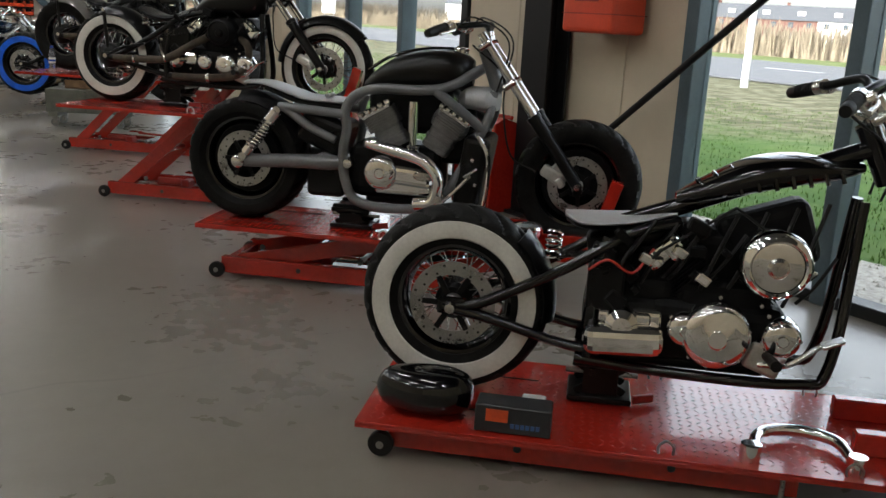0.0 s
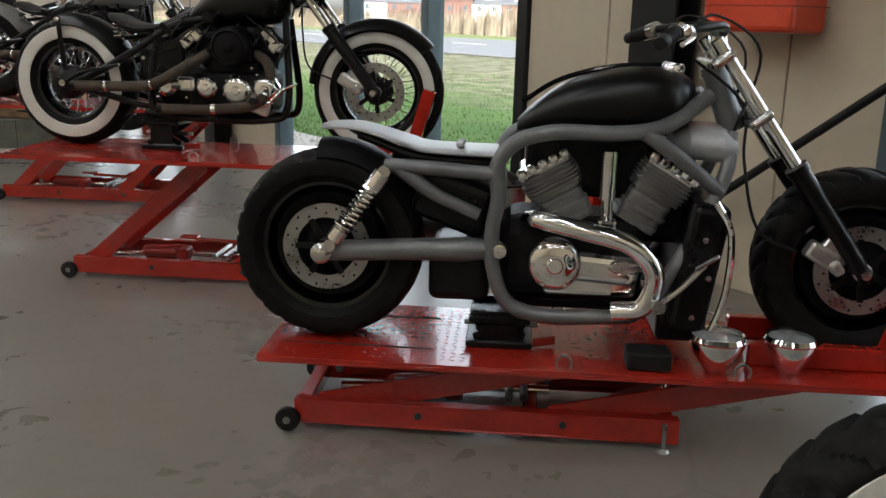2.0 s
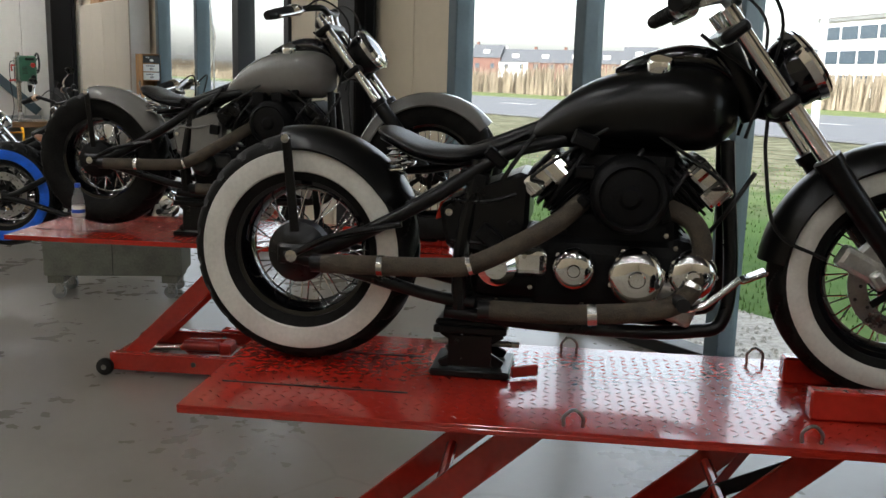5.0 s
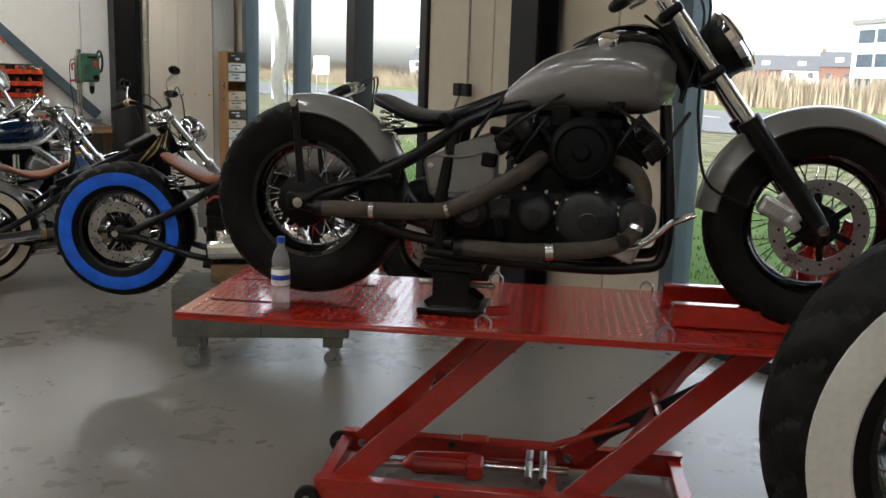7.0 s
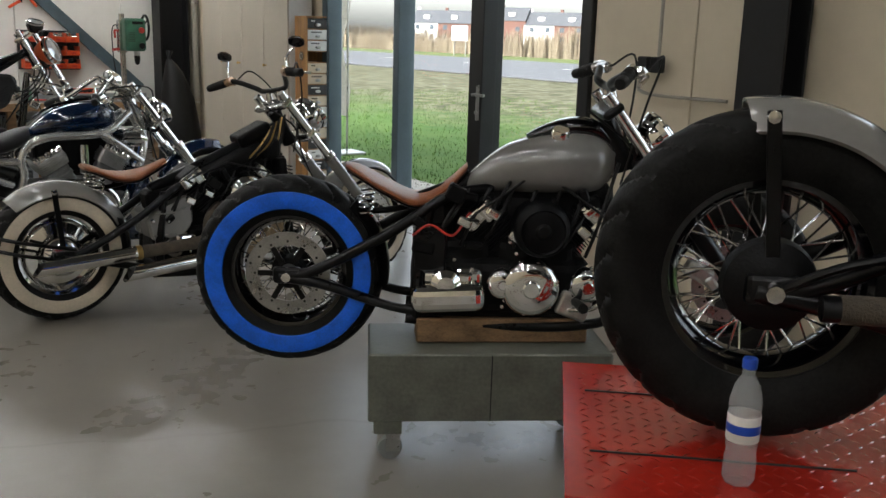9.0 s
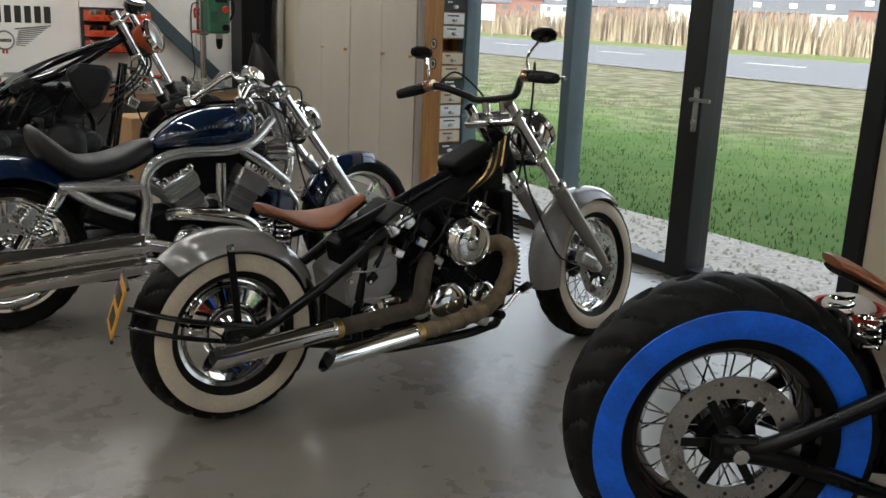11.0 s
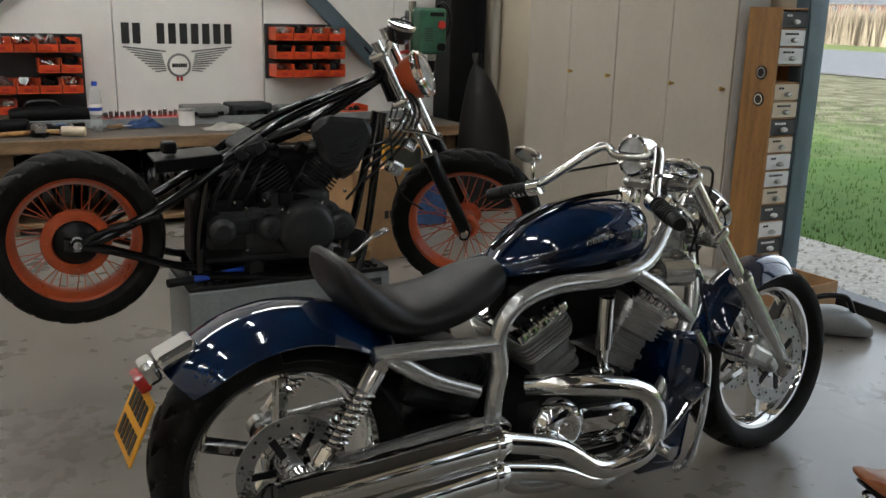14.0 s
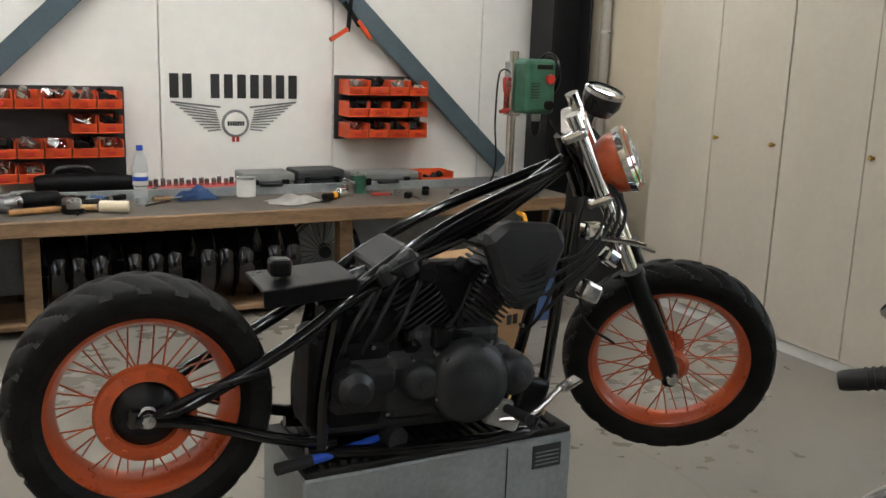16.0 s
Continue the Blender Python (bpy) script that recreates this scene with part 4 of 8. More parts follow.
    bolts(eng, [(ex - 0.35 + 0.6 * rnd.random(), ez - 0.1 + 0.25 * rnd.random()) for k in range(12)], -0.135)
    return eng


def bobber(name, m, label, o):
    b = thing(name, m, label, "motorcycle", "customised motorcycles in the workshop")
    L, rr, rf = o.get("L", 1.66), o.get("rr", 0.325), o.get("rf", 0.33)
    fm = o.get("frame", M_BLACKGLOSS)
    wheel(b, 0, rr, rr, o.get("wr", 0.175), o.get("rir", 0.195), o.get("rwheel", "spoke"), o.get("wall"), o.get("rim"), o.get("rdisc", 1), None, o.get("spoke_mat"))
    hx, hz = o.get("head", (1.2, 0.93))
    ez = o.get("eng", (0.86, 0.33))[1]
    fx = o.get("fx", 0.0)
    # frame
    for s in (-1, 1):
        y = s * 0.12
        part("frame_tube", tube([(0.0, y, rr), (0.1, y, rr + 0.02), (0.36, y, rr + 0.16), (0.56, s * 0.1, rr + 0.29), (0.72, s * 0.06, 0.66)], 0.019, 12), fm, b)
        part("swingarm", tube([(-0.03, y, rr - 0.005), (0.12, y, rr - 0.03), (0.36, y, 0.235), (0.5, y, 0.215)], [0.021, 0.019, 0.017, 0.018], 12), fm, b)
        part("frame_rail", tube([(0.42, y, 0.19), (0.7, y, 0.17), (1.05 + fx, y, 0.175), (1.16 + fx, s * 0.1, 0.25), (hx - 0.02, s * 0.04, hz - 0.16)], 0.0185, 12), fm, b)
        part("frame_upright", tube([(0.46, y, 0.2), (0.46, y, 0.36), (0.5, s * 0.1, 0.6)], 0.022, 10), fm, b)
        part("axle_block", box(0.1, 0.03, 0.06, (0.0, y, rr), 0.012, None, 2), fm, b)
        part("axle_nut", moved(lathe([(0.0, s * 0.165), (0.017, s * 0.163), (0.02, s * 0.13)], 8), pose(0, 0, rr)), M_CHROMEDULL, b)
    part("frame_backbone", tube([(0.46, 0, 0.6), (0.66, 0, 0.68), (0.95, 0, 0.8), (hx - 0.02, 0, hz)], 0.03, 14), fm, b)
    part("steering_head", tube([(hx + 0.05, 0, hz - 0.1), (hx - 0.04, 0, hz + 0.08)], 0.036, 16), fm, b)
    vee_engine(b, o)
    if o.get("tank"):
        tx, tz = o.get("tankpos", (0.0, 0.0))
        if o.get("tank_kind", "tear") == "tear":
            keys = [(0.615, 0.655, 0.015, 0.015, 2), (0.67, 0.683, 0.06, 0.048, 2.1), (0.77, 0.722, 0.108, 0.086, 2.2), (0.9, 0.743, 0.14, 0.108, 2.4), (1.02, 0.75, 0.146, 0.112, 2.4), (1.1, 0.748, 0.122, 0.1, 2.3), (1.155, 0.75, 0.05, 0.055, 2.1)]
            t = part("fuel_tank", moved(fine_loft(keys, 30, 32), pose(tx, 0, tz)), o["tank"], b)
            part("tank_console", moved(fine_loft([(0.84, 0.836, 0.02, 0.012, 2), (0.9, 0.86, 0.045, 0.022, 2.2), (1.0, 0.878, 0.058, 0.034, 2.4), (1.09, 0.866, 0.05, 0.036, 2.2), (1.15, 0.82, 0.025, 0.02, 2)], 16, 16), pose(tx, 0, tz)), M_BLACKGLOSS, t)
            part("filler_cap", moved(lathe([(0.0, 0.03), (0.028, 0.028), (0.034, 0.018), (0.034, -0.02)], 24, "z"), pose(0.95 + tx, -0.066, 0.848 + tz, 22, 0, 0)), M_CHROME, t)
        elif o["tank_kind"] == "wrap":
            keys = [(0.7, 0.73, 0.03, 0.018, 2.5), (0.78, 0.765, 0.09, 0.035, 2.6), (0.92, 0.822, 0.115, 0.055, 2.6), (1.06, 0.853, 0.115, 0.05, 2.6), (1.18, 0.86, 0.085, 0.03, 2.5), (1.26, 0.872, 0.04, 0.015, 2.2)]
            t = part("covered_fuel_tank", fine_loft(keys, 26, 28), o["tank"], b, "fuel tank wrapped in black ribbed plastic")
            for k in range(9):
                x = 0.76 + 0.05 * k
                f = math.sin(math.pi * (x - 0.68) / 0.6)
                zc = 0.75 + 0.115 * math.sin(math.pi * min(1.0, (x - 0.68) / 0.9) * 0.62)
                part("wrap_fold", tube([(x + 0.03, -0.05 - 0.07 * f, zc - 0.02), (x + 0.012, -0.03 - 0.065 * f, zc + 0.045 * f), (x, 0, zc + 0.062 * f), (x + 0.012, 0.03 + 0.065 * f, zc + 0.045 * f)], 0.007, 8, 5), o["tank"], t)
        elif o["tank_kind"] == "rag":
            t = part("covered_fuel_tank", moved(fine_loft([(0.66, 0.66, 0.04, 0.02, 2.5), (0.72, 0.68, 0.09, 0.035, 3), (0.85, 0.73, 0.1, 0.045, 3), (1.0, 0.79, 0.095, 0.05, 3), (1.07, 0.81, 0.05, 0.03, 2.5)], 20, 24), pose(tx, 0, tz)), o["tank"], b)
    if o.get("seat"):
        sx, sz = o.get("seatpos", (0, 0))
        keys = [(0.215, 0.664, 0.06, 0.012, 2.2), (0.25, 0.655, 0.115, 0.018, 2.2), (0.34, 0.617, 0.135, 0.02, 2.3), (0.44, 0.606, 0.115, 0.022, 2.3), (0.53, 0.63, 0.06, 0.02, 2.2), (0.62, 0.672, 0.035, 0.014, 2)]
        if o.get("seat_kind") == "scoop":
            keys = [(0.2, 0.72, 0.05, 0.01, 2.2), (0.25, 0.7, 0.11, 0.016, 2.2), (0.35, 0.645, 0.135, 0.018, 2.3), (0.45, 0.605, 0.12, 0.022, 2.3), (0.54, 0.635, 0.075, 0.024, 2.2), (0.63, 0.725, 0.04, 0.014, 2)]
        if o.get("seat_kind") == "kick":
            keys = [(0.3, 0.7, 0.02, 0.01, 2), (0.36, 0.69, 0.1, 0.014, 2.2), (0.5, 0.7, 0.1, 0.012, 2.2), (0.66, 0.73, 0.03, 0.01, 2)]
        s = part("saddle", moved(fine_loft(keys, 24, 24), pose(sx, 0, sz)), o["seat"], b)
        part("saddle_base", moved(fine_loft([(k[0] + 0.005, k[1] - 0.018, max(k[2] - 0.006, 0.005), 0.008, 2.2) for k in keys], 20, 20), pose(sx, 0, sz)), M_BLACK, s)
        for y in (-0.07, 0.07):
            pts = []
            for i in range(28):
                a = i * 0.9
                pts.append((0.27 + sx + 0.025 * math.cos(a), y + 0.025 * math.sin(a), 0.55 + sz + i * 0.0028))
            part("saddle_spring", tube(pts, 0.004, 6, 2), M_CHROME, s)
        part("saddle_bracket", tube([(0.24 + sx, 0, 0.55 + sz), (0.4 + sx, 0, 0.57 + sz), (0.6 + sx, 0, 0.64 + sz)], 0.012, 8), M_BLACK, s)
    if o.get("fender"):
        a0, a1 = o.get("rarc", (27, 101))
        f = part("rear_mudguard", fender(rr + o.get("guard_gap", 0.02), o.get("wr", 0.175) + 0.045, a0, a1, (0, rr), 0.26, taper=0.25), o["fender"], b)
        for s in (-1, 1):
            y = s * 0.115
            part("mudguard_strut", beam((0.0, y, rr + 0.02), (-0.028, y, rr + rr + 0.0), 0.006, 0.026, 0.002), M_BLACK, f)
            part("strut_bolt", moved(lathe([(0.0, y + s * 0.012), (0.012, y + s * 0.01), (0.013, y)], 8), pose(-0.028, 0, 2 * rr - 0.012)), M_CHROMEDULL, f)
    if o.get("oil_box", True):
        sb = part("side_box", plate([(0.395, 0.478), (0.5, 0.53), (0.62, 0.578), (0.636, 0.56), (0.636, 0.43), (0.6, 0.385), (0.52, 0.35), (0.42, 0.362)], 0.25, 0.0, 0.012), o.get("box_mat", M_BLACK), b)
        for z in (0.385, 0.497):
            part("panel_ridge", tube([(0.43, -0.126, z), (0.52, -0.127, z - 0.003), (0.6, -0.126, z - 0.001 + 0.02 * (z > 0.45))], 0.005, 8), o.get("box_mat", M_BLACK), sb)
        part("panel_bolt", moved(lathe([(0.0, -0.134), (0.01, -0.132), (0.012, -0.12)], 12), pose(0.425, 0, 0.462)), M_CHROMEDULL, sb)
    if o.get("battery"):
        part("battery", merge(box(0.12, 0.16, 0.15, (0.5, -0.06, 0.44), 0.01, None, 2), box(0.1, 0.17, 0.02, (0.5, -0.06, 0.52), 0.005)), M_BLACK, b)
        part("wiring", tube([(0.44, -0.15, 0.5), (0.5, -0.16, 0.54), (0.58, -0.14, 0.5), (0.64, -0.12, 0.58)], 0.005, 6), M_REDTOOL, b)
    if o.get("pipes") == "wrap":
        for pts, nm in (([(0.98, -0.08, 0.5), (1.06, -0.12, 0.46), (1.08, -0.14, 0.37), (1.02, -0.18, 0.26), (0.8, -0.2, 0.225), (0.55, -0.2, 0.22)], 0), ([(0.77, -0.1, 0.5), (0.71, -0.18, 0.455), (0.62, -0.2, 0.4), (0.5, -0.2, 0.338), (0.4, -0.2, 0.325), (0.25, -0.2, 0.321), (0.1, -0.2, 0.318)], 1)):
            e = part("exhaust_pipe", tube(pts, 0.026, 14, 8), M_WRAP, b, "heat-wrapped exhaust pipe")
            wr = smooth_path(pts, 10)
            for i in (len(wr) // 2, len(wr) - 12):
                part("pipe_clamp", tube([wr[i], wr[i + 1]], 0.0285, 14), M_CHROMEDULL, e)
            d = (Vector(pts[-1]) - Vector(pts[-2])).normalized()
            part("pipe_tip", tube([Vector(pts[-1]) - d * 0.01, Vector(pts[-1]) + d * 0.03], 0.024, 14), M_BLACK, e)
    elif o.get("pipes") == "slash":
        for pts, nm in (([(0.98, -0.1, 0.52), (1.07, -0.2, 0.55), (1.09, -0.23, 0.47), (1.0, -0.24, 0.33), (0.82, -0.25, 0.285), (0.62, -0.26, 0.272)], 0), ([(0.78, -0.1, 0.5), (0.7, -0.19, 0.46), (0.66, -0.21, 0.36), (0.52, -0.22, 0.345), (0.3, -0.22, 0.332)], 1)):
            e = part("exhaust_pipe", tube(pts, 0.031, 16, 8), M_WRAPTAN if nm == 0 else M_WRAP, b, "header pipe in heat wrap")
            if nm == 0:
                sp = smooth_path(pts, 12)
                for i in range(2, len(sp) - 3, 4):
                    part("wrap_turn", tube([sp[i], sp[i + 1]], 0.034, 14), M_WRAPTAN, e)
            end = Vector(pts[-1])
            d = (end - Vector(pts[-2])).normalized()
            tip = end + d * (0.4 if nm == 0 else 0.47)
            bm = tube([end - d * 0.02, end + d * 0.005, end + d * 0.03, tip], [0.033, 0.036, 0.034, 0.035], 24, 6, caps=False)
            for v in bm.verts:
                q = (v.co - tip).dot(d)
                if q > -0.08:
                    v.co -= d * max(0.0, (v.co.z - tip.z + 0.03) * 0.9) * (1 + q / 0.08 if q < 0 else 1)
            inner = tube([end + d * 0.05, tip - d * 0.03], 0.031, 20, 4, caps=False)
            part("silencer", bm, M_CHROME, e, "slash-cut chrome silencer")
            part("silencer_bore", inner, M_INK, e)
            part("pipe_clamp", tube([end - d * 0.03, end - d * 0.005], 0.036, 16), M_BRASS, e)
    if o.get("side_plate_mount"):
        pq = pose(-0.36, 0.03, 0.45, 0, 18, -14)
        pl = part("number_plate", moved(box(0.006, 0.2, 0.17, (0, 0, 0), 0.003), pq), M_PLATE, b, "orange number plate")
        part("plate_frame", moved(merge(box(0.01, 0.22, 0.014, (0.004, 0, 0.09), 0.003), box(0.01, 0.22, 0.014, (0.004, 0, -0.09), 0.003)), pq), M_BLACK, pl)
        part("plate_print", moved(merge(*[box(0.004, 0.024, 0.05, (-0.0035, -0.06 + 0.034 * k, zz), 0.001) for k in range(4) for zz in (0.038, -0.038)]), pq), M_INK, pl)
        part("plate_band", moved(box(0.004, 0.02, 0.06, (-0.0035, 0.088, 0.045), 0.001), pq), M_CAP, pl)
        for z0, z1 in ((0.4, 0.3), (0.46, 0.36)):
            part("plate_arm", tube([(-0.35, -0.05, z0), (-0.2, -0.125, z0 - 0.04), (0.05, -0.14, z1)], 0.009, 8), M_BLACK, b)
    if o.get("stripped"):
        t = part("air_cleaner", moved(merge(plate([(0.0, 0.1), (0.06, 0.15), (0.24, 0.14), (0.27, 0.08), (0.2, -0.08), (0.13, -0.12), (0.07, -0.06)], 0.07, 0.0, 0.02)), pose(0.89, -0.16, 0.69)), M_GREYCAST, b, "black relief-cast air cleaner cover")
        part("relief_lines", merge(*[tube([(0.93 + 0.02 * k, -0.197, 0.65 + 0.01 * k), (0.99 + 0.012 * k, -0.199, 0.61 + 0.02 * k), (1.09, -0.197, 0.63 + 0.02 * k)], 0.0018, 5, 4) for k in range(7)]), M_BLACK, t)
        part("battery_tray", merge(box(0.26, 0.22, 0.012, (0.42, 0, 0.66), 0.003, (0, -6, 0)), box(0.26, 0.012, 0.05, (0.42, -0.11, 0.64), 0.003, (0, -6, 0)), box(0.06, 0.06, 0.05, (0.36, 0, 0.69), 0.012, None, 2)), M_BLACK, b)
        part("ignition_box", box(0.16, 0.14, 0.16, (0.56, 0, 0.5), 0.02, None, 2), M_BLACKMATT, b)
        part("gear_case", merge(blob(0.55, 0.36, 0.24, 0.3, -0.11, 0.11, 0.04), blob(0.62, 0.5, 0.14, 0.16, -0.1, 0.1, 0.03)), M_BLACKMATT, b)
        for k in range(3):
            x0 = 0.5 + 0.07 * k
            part("hose", tube([(x0, -0.1, 0.42 + 0.03 * (k % 3)), (x0 + 0.03, -0.14, 0.55), (x0 + 0.12, -0.09, 0.66 + 0.03 * k)], 0.007, 7), M_RUBBER, b)
        for s in (-1, 1):
            part("frame_top_tube", tube([(0.5, s * 0.09, 0.6), (0.62, s * 0.1, 0.7), (0.85, s * 0.08, 0.83), (hx - 0.06, s * 0.04, hz - 0.02)], 0.017, 12), fm, b)
        part("loose_brake_master", merge(box(0.07, 0.05, 0.05, (1.28, -0.12, 0.8), 0.012, None, 2), box(0.06, 0.05, 0.05, (1.34, -0.14, 0.72), 0.012, (0, 30, 0), 2), tube([(1.3, -0.14, 0.78), (1.4, -0.18, 0.77), (1.46, -0.2, 0.75)], 0.009, 8)), M_CHROME, b)
        part("loose_switch", box(0.07, 0.05, 0.06, (1.27, -0.15, 0.62), 0.012, (0, 25, 0), 2), M_CHROMEDULL, b)
        for k in range(4):
            part("cable", tube([(hx - 0.02, -0.06, hz + 0.02), (hx + 0.05 + 0.02 * k, -0.13, hz - 0.12), (hx - 0.03 + 0.03 * k, -0.14, hz - 0.26), (hx - 0.12, -0.1, hz - 0.3 - 0.05 * k)], 0.006, 7), M_RUBBER, b)
        part("hub_flange", moved(lathe([(0.085, -0.1), (0.09, -0.112), (0.125, -0.108), (0.13, -0.09), (0.125, -0.08)], 48), pose(0, 0, rr)), o["rim"], b, "orange enamelled hub flange")
        bolts(b, [(0.108 * math.cos(k * 0.5236), rr + 0.108 * math.sin(k * 0.5236)) for k in range(12)], -0.11, 0.006, M_ORANGE, "flange_bolts")
        part("peg_bracket", blob(1.1, 0.3, 0.1, 0.12, -0.11, -0.17, 0.02, 15), M_BLACK, b)
    if o.get("radiator"):
        rd = part("radiator", blob(1.16, 0.52, 0.05, 0.44, -0.14, 0.14, 0.012, -6), M_BLACKMATT, b)
        part("radiator_fins", merge(*[box(0.01, 0.26, 0.006, (1.192 + 0.0022 * (20 - k), 0, 0.33 + 0.019 * k), 0) for k in range(20)]), M_BLACK, rd)
        part("top_clutter", merge(blob(1.02, 0.86, 0.2, 0.07, -0.07, 0.07, 0.02, -25), blob(1.1, 0.78, 0.12, 0.12, -0.09, 0.09, 0.03)), M_BLACKMATT, b)
        for k in range(9):
            part("wiring", tube([(0.95 + 0.02 * k, -0.08, 0.72 + 0.01 * k), (1.02 + 0.02 * k, -0.13 + 0.01 * k, 0.82), (1.12 + 0.01 * k, -0.05, 0.9 + 0.008 * k)], 0.005, 6), M_RUBBER if k % 3 else M_BRASS, b)
    if o.get("fill"):
        part("gear_case", merge(blob(0.6, 0.36, 0.26, 0.26, -0.1, 0.1, 0.04), blob(0.66, 0.48, 0.16, 0.2, -0.09, 0.09, 0.03)), M_BLACKMATT, b)
        part("inner_mudguard", fender(rr + 0.02, 0.18, -8, 48, (0, rr), 0.2), M_BLACK, b)
        part("oil_bag", blob(1.0, 0.62, 0.3, 0.22, -0.07, 0.07, 0.04, -20), M_BLACKMATT, b)
        part("electrics_plate", blob(0.62, 0.52, 0.36, 0.22, -0.05, 0.09, 0.03, -12), M_BLACKMATT, b)
        for k in range(7):
            x0 = 0.52 + 0.09 * k
            part("hose", tube([(x0, -0.09, 0.42 + 0.03 * (k % 3)), (x0 + 0.03, -0.13, 0.54), (x0 + 0.1, -0.08, 0.64 + 0.02 * k)], 0.007, 7), M_RUBBER, b)
        for x0, z0 in ((0.72, 0.58), (0.8, 0.5), (0.62, 0.55), (1.04, 0.52)):
            part("plated_fitting", box(0.05, 0.04, 0.035, (x0, -0.13, z0), 0.008, (0, 40 * x0, 0), 2), M_CHROME, b)
    # controls
    part("footpeg", tube([(1.02, -0.13, 0.27), (1.03, -0.27, 0.28)], [0.014, 0.018], 12), M_RUBBER if not o.get("chrome_peg") else M_CHROME, b)
    part("brake_pedal", merge(tube([(1.0, -0.15, 0.24), (1.08, -0.19, 0.26), (1.17, -0.2, 0.34)], 0.009, 8), box(0.07, 0.05, 0.012, (1.2, -0.2, 0.35), 0.004, (0, -25, 0))), M_CHROMEDULL, b)
    part("control_plate", blob(1.02, 0.25, 0.12, 0.09, -0.12, -0.15, 0.02, 20), M_ALU, b)
    if o.get("belt_guard"):
        part("rear_drive_cover", moved(lathe([(0.0, -0.13), (0.035, -0.13), (0.06, -0.118), (0.085, -0.1), (0.09, -0.07), (0.0, -0.07)], 32), pose(0, 0, rr)), o["belt_guard"], b)
        part("brake_arm", tube([(0.0, -0.14, rr), (0.12, -0.15, rr + 0.06), (0.3, -0.14, rr + 0.1)], 0.009, 8), M_BLACK, b)
    fo = dict(o.get("front", {}))
    fo.setdefault("head", (hx, hz))
    fo.setdefault("wall", o.get("wall"))
    fo.setdefault("rim", o.get("rim"))
    fo.setdefault("wheel", "spoke")
    fo.setdefault("spoke_mat", o.get("spoke_mat"))
    front_end(b, L, rf, o.get("wf", 0.13), o.get("rif", 0.215), fo)
    return b


